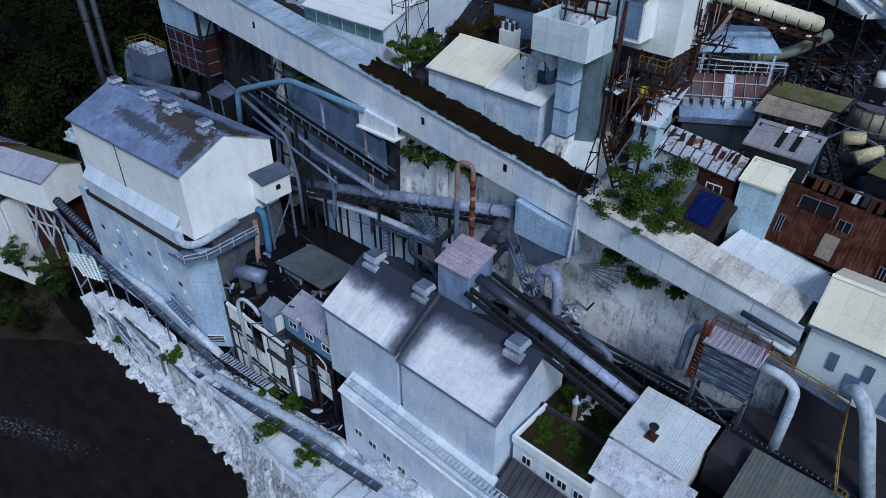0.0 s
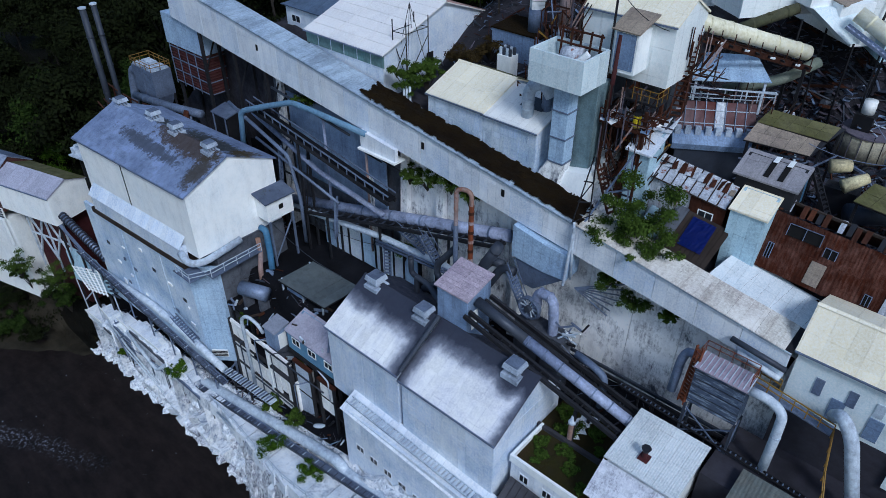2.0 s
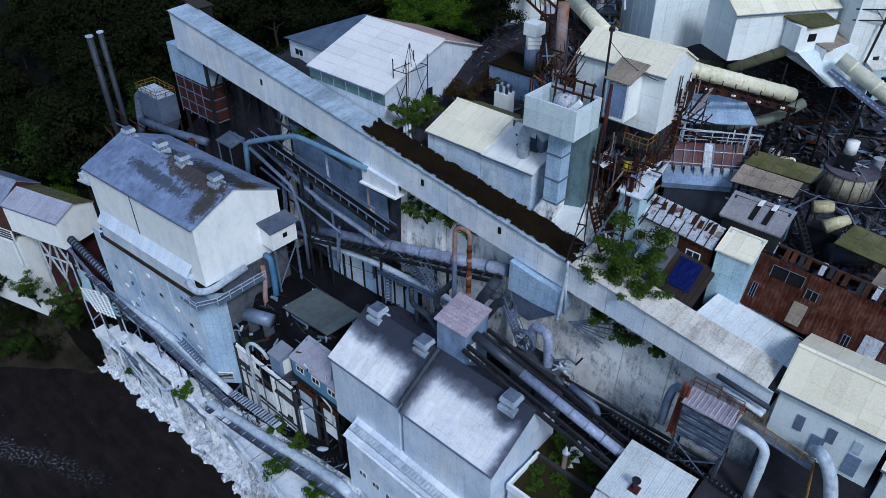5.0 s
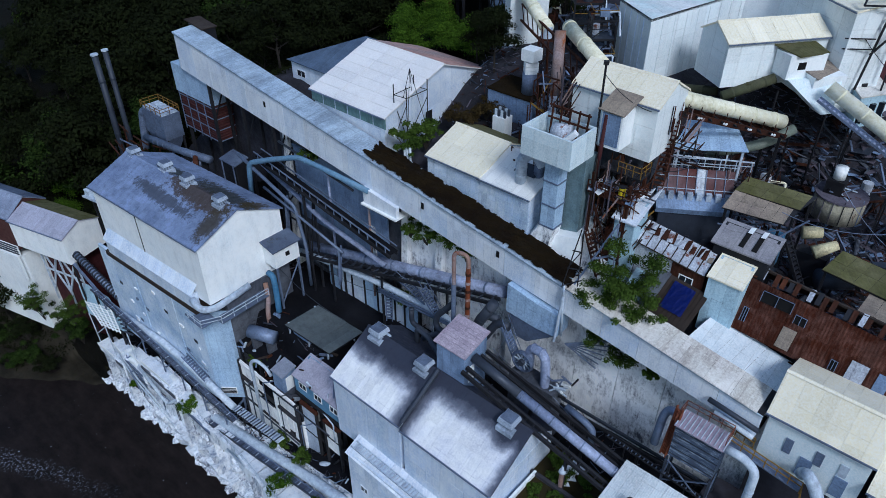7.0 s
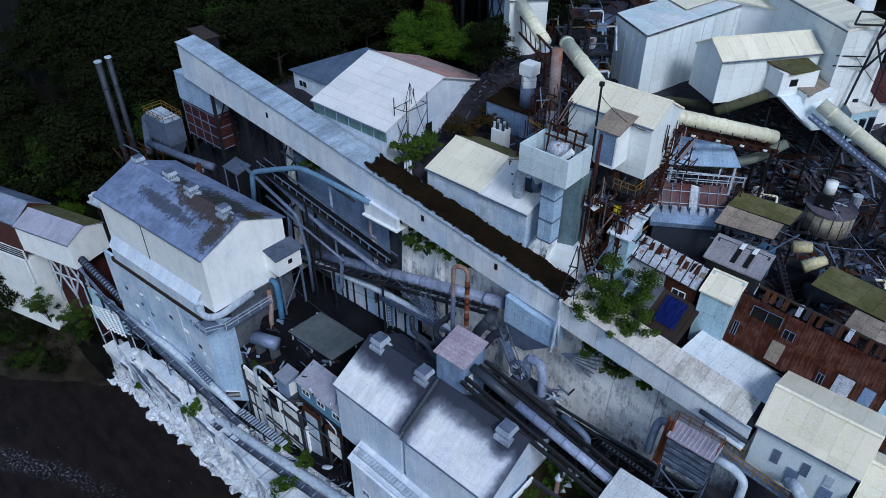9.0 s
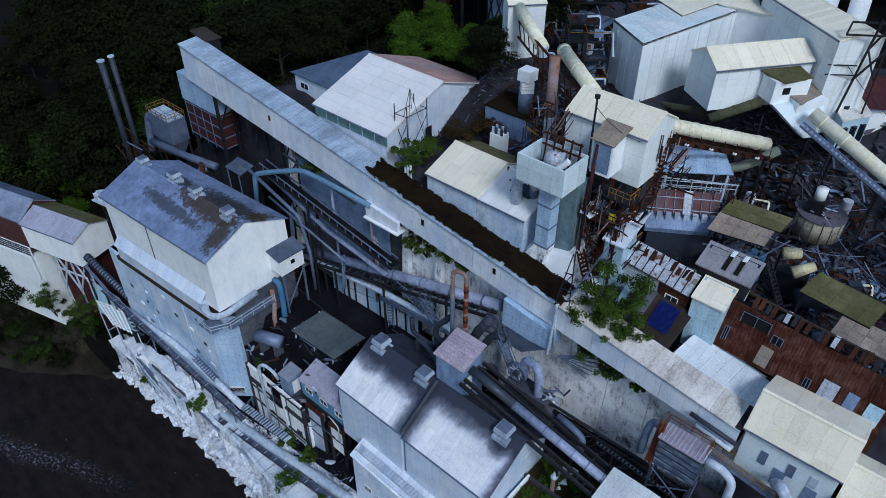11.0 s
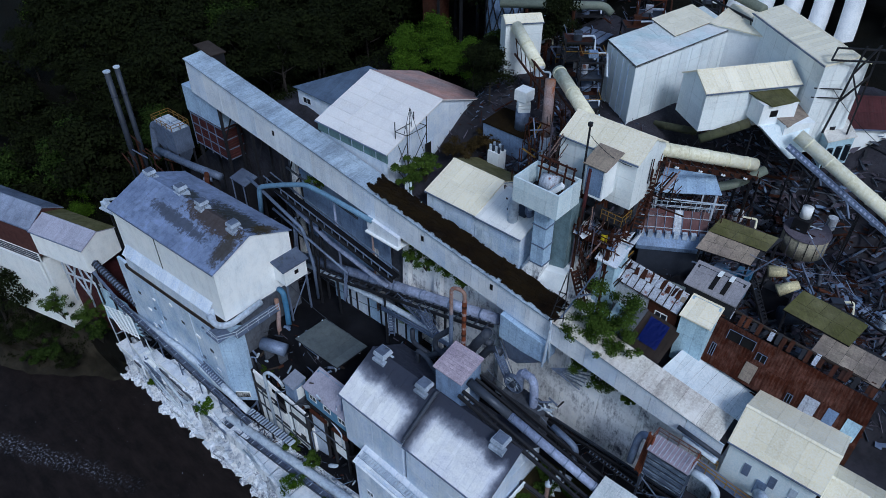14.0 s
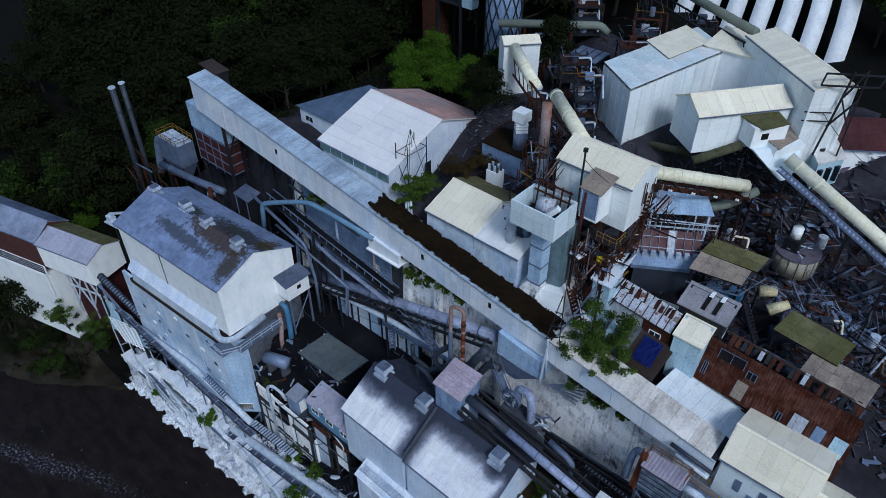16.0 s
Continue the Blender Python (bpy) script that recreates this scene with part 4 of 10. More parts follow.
ladder("steel walkway laid along the skirt roof", (-37.4, 28.2, 28.1), (-16.6, 28.2, 27.3), 0.8, PIPEPALE, step=0.42, name="roof_walkway", category="walkway")
for p, s in (((-39.4, 34.4, 37.3), 1.15), ((-33.0, 34.2, 37.2), 1.1), ((-22.8, 34.2, 37.0), 1.15)):
    roof_vent(p, s, VENTGREY)

# the little tower between them
tw = shed("transfer_tower", "square blue-grey sheet-metal tower with a pinkish shingle roof", -32.1, -28.7, 35.0, 38.2, 33, 41.0, 41.8, BLUEGREY, PINKROOF, nx=2, ny=9, over=0.22)
part("doorway", box(-28.69, -28.64, 35.6, 36.4, 37.2, 39.2), PALE, tw)

# concrete box with the moss roof, and its neighbours by the yard
vh = shed("mossy_annex", "white low annex with a parapet and a mossy flat roof", -20.4, -13.2, 31.2, 35.6, 22, 30.9, 31.0, WHITE, MOSSGREEN, nx=3, over=0.0)
part("parapet", box(-20.5, -13.1, 31.05, 31.3, 30.7, 31.5), PALE, vh)
part("parapet", box(-20.5, -20.25, 31.3, 35.6, 30.7, 31.5), PALE, vh)
part("parapet", box(-13.35, -13.1, 31.3, 35.6, 30.7, 31.5), PALE, vh)
for u in (-19.5, -17.2, -16.1, -14.6):
    window(vh, (u, 31.19, 28.9), 0.95, 1.0)
GRIME_WALL = surface("mossy_dark_coping", (0.06, 0.06, 0.07), (0.11, 0.11, 0.13), 0.9, patch=0.5, moss=0.4)
yd = thing("roof_garden", "overgrown mossy roof behind the annex", "roof", (-17, 37, 30), group="works buildings")
part("deck", box(-20.8, -14.2, 35.7, 39.6, 26, 31.0), MOSSGREEN, yd)
part("dividing_wall", box(-20.8, -14.0, 35.3, 35.62, 28, 31.45), GRIME_WALL, yd)
rq = random.Random(12)
spill = [(-18.6 + rq.uniform(-0.35, 0.25), 35.7 + 3.7 * k / 9) for k in range(10)] + [(-17.2 + rq.uniform(-0.3, 0.45) - 0.05 * k, 39.5 - 3.8 * k / 9) for k in range(10)]
part("lime_spill", prism(spill, 31.0, 31.07, along="z"), LIMED, yd)
cs = thing("cowl_stack", "rusty stack with a pale ball cowl", "chimney", (-17.8, 35.8, 31))
part("pipe", tube([(-17.8, 35.8, 30.9), (-17.8, 35.8, 33.4)], 0.24, 12), PIPERUST, cs)
part("cowl", tube([(-17.8, 35.8, 33.4), (-17.8, 35.8, 33.7), (-17.8, 35.8, 34.2)], 0.36, 12, r_end=0.12), PIPEPALE, cs, smooth=True)
ln_ = thing("dark_lean_to", "low lean-to with a dark ribbed sheet roof below the annex", "lean-to", (-17, 29.6, 24))
lnr = part("roof", slab((-20.2, 28.2, 27.2), (-12.6, 28.2, 26.8), (-12.6, 31.0, 28.6), (-20.2, 31.0, 29.0), 0.1), STEEL, ln_)
sheets(lnr, (-20.2, 28.2, 27.2), (-12.6, 28.2, 26.8), (-20.2, 31.0, 29.0), 12, 1, surface("dark_ribbed_sheet", (0.08, 0.08, 0.095), (0.20, 0.20, 0.23), 0.7, patch=0.5, corr=1.4), gap=0.03, lift=0.02, seed=8)
part("wall", box(-20.0, -12.8, 28.6, 31.0, 20, 26.9), PALE, ln_)
PUMPROOF = surface("pale_corrugated_sheet", (0.78, 0.84, 0.87), (0.72, 0.79, 0.84), 0.5, patch=0.1, streak=0.15, corr=2.4, bump=0.5, vary=0.03, soot=0.25)
jh = shed("pump_house", "small building with a white sheet roof and peeling shingle front", -13.3, -7.9, 33.6, 38.6, 25, 35.1, 35.8, PALE, PUMPROOF, nx=3, ny=1)
PEEL = surface("peeling_grey_shingle", (0.66, 0.68, 0.76), (0.13, 0.135, 0.17), 0.8, patch=0.5, bump=0.5, grain=5, vary=0.15, flake=0.4)
lr = part("lower_roof", slab((-13.6, 31.0, 32.9), (-6.6, 31.0, 32.9), (-6.6, 33.5, 34.6), (-13.6, 33.5, 34.6), 0.15), PEEL, jh)
sheets(lr, (-13.6, 31.0, 32.9), (-6.6, 31.0, 32.9), (-13.6, 33.5, 34.6), 11, 6, PEEL, gap=0.006, name="shingle_sheet", seed=15)
part("lower_wall", box(-13.4, -7.2, 31.9, 33.4, 24, 33.1), PALE, jh)
st = thing("rusty_roof_stack", "short rusty vent stack with a wire cap", "chimney", (-11.1, 35.0, 35.3))
part("pipe", tube([(-11.1, 35.0, 35.0), (-11.1, 35.0, 36.1)], 0.2, 12), MAROON, st)
part("flashing", box(-11.5, -10.7, 34.6, 35.4, 35.35, 35.47), MAROON, st)
part("cap", tube([(-11.1, 35.0, 36.1), (-11.1, 35.0, 36.5)], 0.22, 12, r_end=0.38), STEEL, st)
shed("corrugated_lean_to", "low building with a mossy corrugated roof", -4.9, 3.5, 34.3, 38.9, 25, 34.6, 35.2, CONCRETE, surface("stained_teal_corrugated_sheet", (0.20, 0.245, 0.25), (0.26, 0.24, 0.21), 0.6, patch=0.5, streak=0.35, rust=0.22, corr=1.6, bump=0.35), nx=4, ny=1)

# ---- upper terrace buildings ----
eh = gable("storage_shed", "long storage shed with a pale sheet-metal gable roof", -61.2, -49.7, 46.3, 64.0, 55.4, 49, 54.2, 57.3, BLUEWHITE, EROOF := surface("pale_pink_grey_roof_sheet", (0.84, 0.81, 0.79), (0.74, 0.73, 0.74), 0.5, patch=0.12, streak=0.15, rust=0.05, vary=0.06, dirt_col=(0.3, 0.26, 0.25)), nx=3, ny=7, over=0.4, joint=0.03, far_roof=surface("faded_rose_roof_sheet", (0.56, 0.40, 0.36), (0.40, 0.39, 0.41), 0.6, patch=0.2, streak=0.3))
for i in range(6):
    part("green_panel", box(-61.6 + i * 2.05, -59.75 + i * 2.05, 46.24, 46.297, 52.6, 53.9), GREENPANEL, eh)
part("doorway", box(-49.39, -49.35, 52.4, 53.4, 50, 52.6), VOID, eh)
SLATEBLUE = surface("dull_blue_grey_roof_sheet", (0.17, 0.22, 0.30), (0.12, 0.16, 0.23), 0.6, patch=0.4, streak=0.3, corr=1.2)
e2 = thing("storage_wing", "blue-grey rear wing of the storage shed", "building", (-66, 53, 46), group="works buildings")
part("wall", prism([(-70.0, 50.0), (-61.3, 50.0), (-61.3, 58.0), (-63.0, 57.6)], 46, 54.2, along="z"), BLUEWHITE, e2)
part("roof", slab((-70.4, 49.6, 54.3), (-61.3, 49.6, 54.3), (-61.3, 56.6, 57.0), (-63.2, 56.6, 57.0), 0.12), SLATEBLUE, e2)
part("roof_slope", slab((-70.4, 49.6, 54.3), (-63.2, 56.6, 57.0), (-61.3, 60.0, 54.6), (-64.0, 59.0, 54.4), 0.1), SLATEBLUE, e2)
window(e2, (-69.0, 49.99, 52.4), 1.6, 0.9)
gable("hopper_shed", "weathered white shed with a cream sheet roof", -43.4, -36.6, 46.2, 55.0, 50.9, 46, 51.9, 53.7, DWALL, CREAM, nx=4, ny=1, over=0.2, far_roof=GREENROOF, clad=(7, 5, 6))
d2 = gable("hopper_annex", "weathered white annex with a white sheet roof", -36.5, -30.6, 46.2, 54.4, 50.9, 45.5, 51.8, 53.3, DWALL, ROOFWHITE, nx=3, ny=1, over=0.2, clad=(6, 5, 6))
part("dark_patch", slab((-34.0, 48.2, 52.72), (-31.6, 48.2, 52.72), (-31.6, 49.6, 53.2), (-34.0, 49.6, 53.2), 0.04), PIPEDARK, d2)
ft = thing("concrete_footing", "splayed pale concrete footing below the hopper shed", "footing", (-29, 46.5, 43), kind="structure")
part("block", hexa(bmesh.new(), [(-32.5, 45.7, 43), (-24.5, 45.7, 43), (-24.5, 52, 43), (-32.5, 52, 43), (-30.5, 47.0, 48.0), (-25.5, 47.0, 49.2), (-25.5, 52, 50), (-30.5, 52, 50)]), PALE, ft)

# right-hand house
HOUSEBLUE = surface("very_pale_blue_render", (0.74, 0.84, 0.88), (0.66, 0.77, 0.83), 0.6, patch=0.12, streak=0.2, vary=0, dirt_col=(0.2, 0.23, 0.26))
hh = gable("pale_works_house", "pale blue house with a cream metal roof and grey doors", -5.2, 2.2, 43.7, 49.6, 45.4, 38.9, 44.5, 47.2, HOUSEBLUE, CREAM, nx=2, ny=1, over=0.25, ze2=45.4)
gable("works_house_rear", "pale house behind with a cream metal roof", 2.8, 14, 43.4, 49, 45.6, 36, 42.2, 44.4, HOUSEBLUE, CREAM, nx=5, ny=1)
for u, z, w, h, m, nm in ((-3.55, 41.0, 0.6, 1.5, PIPEGREY, "shutter"), (-1.35, 41.3, 0.6, 1.4, PIPEGREY, "shutter"), (-2.2, 39.4, 0.95, 2.0, BLUEGREY, "door"), (0.35, 39.3, 0.95, 2.0, BLUEGREY, "door"), (0.4, 41.5, 0.6, 1.2, PIPEPALE, "shutter")):
    part(nm, box(u, u + w, 43.63, 43.697, z, z + h), m, hh)
sr = thing("sloping_sheet_roof", "pale blue sheet roof beside the gallery", "roof", (-9, 47, 42), group="works buildings")
srf = part("roof", slab((-13.5, 45.1, 45.3), (-4.9, 45.1, 43.7), (-4.2, 50.2, 44.0), (-12.6, 49.6, 45.7), 0.12), STEEL, sr)
sheets(srf, (-13.5, 45.1, 45.32), (-4.9, 45.1, 43.72), (-12.9, 49.8, 45.7), 7, 1, surface("pale_grey_blue_roof_sheet", (0.84, 0.89, 0.92), (0.70, 0.78, 0.84), 0.5, patch=0.2, streak=0.2, lie=True, corr=1.2, vary=0.05), seed=3)
part("under_wall", box(-13.2, -5.2, 46, 49.4, 40, 43.6), CONCRETE, sr)
kt = shed("pale_blue_tower", "narrow pale blue sheet-metal tower", -14.0, -11.2, 49.1, 51.4, 44, 49.8, 50.7, PALEBLUE, CREAM, nx=2, over=0.15)
yr = shed("grey_canopy", "grey sheet canopy with torn gaps behind the blue tower", -15.0, -10.4, 51.45, 53.6, 46, 51.7, 52.6, STEEL, surface("dull_grey_sheet", (0.42, 0.41, 0.43), (0.30, 0.30, 0.33), 0.6, rust=0.08, corr=1.4), nx=4)
for u in (-13.1, -12.0):
    # Dark strip laid on the sheets as the shade of a torn gap
    part("torn_gap", slab((u, 51.6, 51.9), (u + 0.42, 51.6, 51.9), (u + 0.42, 53.2, 52.57), (u, 53.2, 52.57), 0.03), VOID, yr)
    part("loose_sheet", slab((u + 0.1, 52.9, 52.6), (u + 0.5, 52.9, 52.66), (u + 0.55, 53.5, 52.95), (u + 0.15, 53.5, 52.85), 0.03), PALE, yr)

# ---- the tall cluster ----
BINBLUE = surface("pale_cyan_bin_paint", (0.70, 0.80, 0.85), (0.60, 0.72, 0.79), 0.55, patch=0.2, streak=0.35, dirt_col=(0.22, 0.26, 0.30), corr=1.0, seam=2.5, rib=0.03)
lb = thing("open_bin", "pale blue open-topped steel bin on a tall column", "bin", (-28.8, 47, 46))
for q in ((-31.3, -26.2, 45.2, 45.4), (-31.3, -26.2, 48.8, 49.0), (-31.3, -31.1, 45.402, 48.798), (-26.4, -26.2, 45.402, 48.798)):
    part("bin_side", box(*q, 56.7, 59.4), BINBLUE, lb)
part("bin_floor", box(-31.1, -26.4, 45.4, 48.8, 56.7, 57.2), RUBBLE, lb)
part("column", box(-28.5, -26.2, 47.9, 49.9, 45, 56.69), surface("damp_teal_concrete", (0.20, 0.27, 0.30), (0.30, 0.38, 0.40), 0.8, patch=0.5, streak=0.6, dirt_col=(0.05, 0.06, 0.07)), lb)
mh = gable("processing_tower", "tall white processing tower with a cream gable roof", -30.5, -22.2, 51.6, 57.0, 54.3, 56.4, 61.5, 63.0, PLANTWHITE, CREAM, nx=5, ny=1, over=0.15)
part("side_bay", box(-26.2, -24.2, 49.45, 51.58, 57.6, 61.0), PALE, mh)
part("bay_front", box(-26.05, -24.35, 49.38, 49.447, 57.9, 60.8), BLUEGREY, mh, "dull blue ribbed sheet")
part("side_bay_roof", slab((-26.5, 49.2, 61.05), (-24.0, 49.2, 61.0), (-23.7, 51.6, 62.1), (-26.3, 51.6, 62.15), 0.12), TANROOF, mh)
for q in ((-30.2, 51.9), (-27.6, 51.9), (-24.9, 51.9), (-22.5, 51.9), (-30.2, 56.7), (-22.5, 56.7)):
    part("leg", beam((*q, 45), (*q, 56.4), 0.4), RUST, mh)
for z in (48.6, 52.6):
    part("floor", box(-30.4, -22.3, 51.7, 56.9, z, z + 0.25), STEEL, mh)
for a, b in (((-30.2, 51.8, 46), (-27.6, 51.8, 52.4)), ((-27.6, 51.8, 52.8), (-24.9, 51.8, 56.2)), ((-24.9, 51.8, 46), (-22.5, 51.8, 52.4)), ((-22.4, 51.9, 52.8), (-22.4, 56.7, 56.2)), ((-22.4, 56.7, 48.8), (-22.4, 51.9, 52.4))):
    part("brace", beam(a, b, 0.16), RUST, mh)
# Recessed block added to stand for the dark interior between the legs
part("inner_wall", box(-30.0, -22.9, 54.2, 56.6, 45, 56.39), CONCRETE, mh)
ROOFTEAL = surface("white_roof_with_teal_wear", (0.80, 0.83, 0.84), (0.58, 0.74, 0.77), 0.55, patch=0.25, corr=1.2, vary=0.08)
nb = thing("white_plant_block", "big white plant building with a worn blue-white roof", "building", (-32, 73, 50), group="works buildings")
NA, NB, ND = (-30.5, 65.0, 63.9), (-27.2, 82.2, 63.9), (-36.4, 69.2, 63.9)
NC = tuple(b + d - a for a, b, d in zip(NA, NB, ND))
part("wall", prism([NA[:2], NB[:2], NC[:2], ND[:2]], 49, 63.85, along="z"), PLANTWHITE, nb)
nbr = part("roof", slab(NA, NB, NC, ND, 0.25), STEEL, nb)
sheets(nbr, NA, NB, ND, 8, 2, ROOFTEAL, lift=0.02, seed=12)
for i in range(9):
    q = lerp3(NA, NB, i / 9)
    part("wall_rib", beam((q[0] + 0.05, q[1] - 0.03, 51), (q[0] + 0.05, q[1] - 0.03, 63.5), 0.06), PLANTWHITE, nb)
for i in range(1, 5):
    q = lerp3(NA, ND, i / 5)
    part("wall_rib", beam((q[0], q[1] - 0.05, 52), (q[0], q[1] - 0.05, 63.5), 0.09), BLUEWHITE, nb)
gable("small_white_plant", "white plant building with a cream gable roof", 0, 10.6, 0, 5.0, 2.5, -4.4, 0, 1.3, PLANTWHITE, CREAM, nx=4, ny=1, over=0.15, at=(-22.7, 65.8, 63.1), turn=53.6)
gable("long_white_plant", "long white plant building with a cream roof", -14.3, 0, 0, 4.7, 3.3, -10, 0, 0.7, PLANTWHITE, CREAM, nx=9, ny=1, over=0.15, at=(-14.5, 73.3, 66.0), turn=-40)
rend = shed("plant_link", "low cream-roofed link between the white plant buildings", -29.4, -23.0, 81.0, 86.4, 54, 64.3, 64.9, PALE, CREAM, nx=4)
gable("lift_tower", "narrow white lift tower with a cream roof", 0, 4.6, 0, 2.7, 1.35, -16, 0, 0.5, PLANTWHITE, CREAM, nx=2, ny=1, over=0.1, at=(-48.8, 66.4, 63.4), turn=50)
# ---- the river side ----
LEFT = 16.0
gable("river_house", "small white river house with a grey sheet gable roof", 0, 11.3, 0, 6.4, 3.2, -4.6, 0, 1.3, PALE, surface("lavender_grey_roof_sheet", (0.50, 0.50, 0.57), (0.42, 0.43, 0.50), 0.5, patch=0.25, corr=1.2, vary=0.05), nx=2, ny=1, over=0.15, at=(-105.6, 21.3, 28.8), turn=LEFT, far_roof=GREENROOF)
lb2 = gable("brick_river_house", "long brown brick river house with a grey sheet roof", -24, -0.2, 0.2, 6.6, 3.4, -5.5, 0.2, 2.2, BRICK, ROOFGREY, nx=8, ny=1, over=0.2, at=(-105.6, 21.3, 28.8), turn=LEFT, far_roof=SLATE)
part("louvre_band", box(-23, -0.6, 0.05, 0.18, -6.8, -5.0), PALE, lb2, local=True)
for i in range(4):
    part("slat", box(-22.8, -0.8, -0.08, 0.05, -6.6 + i * 0.45, -6.42 + i * 0.45), PIPEDARK, lb2, local=True)
part("lower_wall", box(-24, -1.0, -0.35, 0.04, -11.5, -6.85), PALE, lb2, local=True)
part("stair_block", box(-24, -0.4, 0.3, 6.4, -22, -6.9), PALE, lb2, local=True)
us_ = thing("river_house_undercroft", "maroon sheet undercroft with pale steel bracing", "building", (-102, 24, 10), LEFT)
part("infill", box(-2.5, 5.2, 0.6, 5.5, -2, 13.5), MAROON, us_, local=True)
for a, b in (((-2.6, 0.3, 5), (1.2, 0.3, 13.6)), ((1.2, 0.3, 5.5), (-2.6, 0.3, 13.6)), ((1.4, 0.3, 6), (5.2, 0.3, 13.6)), ((5.2, 0.3, 6), (1.4, 0.3, 13.6)), ((-2.7, 0.3, 3), (-2.7, 0.3, 13.7)), ((1.3, 0.3, 3), (1.3, 0.3, 13.7)), ((5.3, 0.3, 3), (5.3, 0.3, 13.7)), ((-2.7, 0.3, 9.3), (5.3, 0.3, 9.3))):
    part("brace", beam(a, b, 0.22), PIPEPALE, us_, local=True)
# screw conveyor and its gallery
sc = thing("screw_conveyor", "inclined screw conveyor with dark bands on a steel gallery", "conveyor", (-96, 25.6, 25.6))
A, B = (-96.6, 25.4, 26.1), (-86.2, 26.6, 21.4)
part("casing", tube([A, B], 0.42, 14), PIPEGREY, sc, smooth=True)
for i in range(22):
    c = Vector(lerp3(A, B, (i + 0.5) / 22))
    d = (Vector(B) - Vector(A)).normalized() * 0.09
    part("band", tube([c - d, c + d], 0.6, 14), PIPEDARK, sc)
part("trough", slab((-97, 24.6, 25.0), (-85, 24.9, 20.4), (-85, 25.3, 20.4), (-97, 25.0, 25.0), 0.14), PIPEGREY, sc)
for s in (0.1, 0.5, 0.95):
    p = lerp3((-97, 24.9, 24.8), (-85, 25.2, 20.2), s)
    part("leg", beam((p[0], p[1], ground_z(p[0], p[1]) - 1), p, 0.25), STEEL, sc)
tl = thing("louvred_lean_to", "white louvred lean-to on pale steel framing above the bank", "lean-to", (-91, 25.5, 12))
tq = part("panel", slab((-94.5, 24.2, 15.2), (-81.8, 24.6, 18.6), (-89.0, 26.0, 20.2), (-100.5, 25.8, 18.0), 0.12), PALEBLUE, tl)
GA, GB, GC, GD = (-88.4, 24.0, 16.5), (-82.2, 24.2, 18.6), (-86.6, 25.3, 20.2), (-95.6, 24.9, 16.7)
for i in range(9):
    a0, a1 = lerp3(GA, GD, i / 9), lerp3(GA, GD, (i + 0.6) / 9)
    b0, b1 = lerp3(GB, GC, i / 9), lerp3(GB, GC, (i + 0.6) / 9)
    up = lambda q: (q[0] - 0.05, q[1] - 0.22, q[2] + 0.12)
    part("slat", slab(up(a0), up(b0), up(b1), up(a1), 0.06), PALE, tq)
for i in range(6):
    part("mullion", beam(lerp3((-88.4, 23.7, 16.6), (-82.2, 23.9, 18.7), i / 5), lerp3((-95.6, 24.6, 16.8), (-86.6, 25.0, 20.3), i / 5), 0.14), PALE, tq)
for i in range(7):
    a0 = lerp3((-86.4, 25.2, 20.2), (-81.6, 24.4, 18.4), i / 7)
    part("louvre_blade", beam(a0, (a0[0] + 1.6 * i / 7, a0[1] + 0.5, a0[2] - 0.2), 0.3, 0.08), PIPEDARK, tq)
for p in ((-94.5, 24.2, 15.2), (-88.4, 24.0, 16.4), (-82.0, 24.6, 18.5)):
    part("post", beam((p[0], p[1] + 0.3, ground_z(p[0], p[1] + 0.3) - 1), p, 0.13), PIPEPALE, tl)
part("brace", beam((-94.5, 24.4, 11), (-88.4, 24.2, 16.2), 0.16), PIPEPALE, tl)

# pipes and belts along the bank
pipe_thing("bank_pipe", "long pale pipe bracketed along the foot of the mill wall", [(-89.5, 25.5, 19.6), (-80.5, 26.0, 19.8), (-74.2, 26.35, 20.2), (-67.5, 26.7, 19.3), (-59.6, 26.95, 17.9)], 0.46, PIPEPALE, [(0, 0.2), (0, 0.6), (1, 0.1), (1, 0.5), (1, 0.9), (2, 0.3), (2, 0.7), (3, 0.1), (3, 0.35), (3, 0.6), (3, 0.85)], bend=1.0, group="bank pipes")
pipe_thing("bank_pipe", "thick pale pipe climbing the bank beside a dark belt", [(-66.4, 25.7, 12.0), (-65.4, 26.1, 13.1), (-54.5, 26.2, 15.7), (-41.6, 26.2, 19.4), (-37.6, 26.2, 20.3), (-36.8, 26.2, 19.4), (-20, 26.0, 22.0), (-2, 25.8, 25)], 0.58, PIPEPALE, [(1, 0.05), (1, 0.35), (1, 0.7), (2, 0.1), (2, 0.5), (2, 0.9), (5, 0.03), (5, 0.5)], bend=1.0, group="bank pipes")


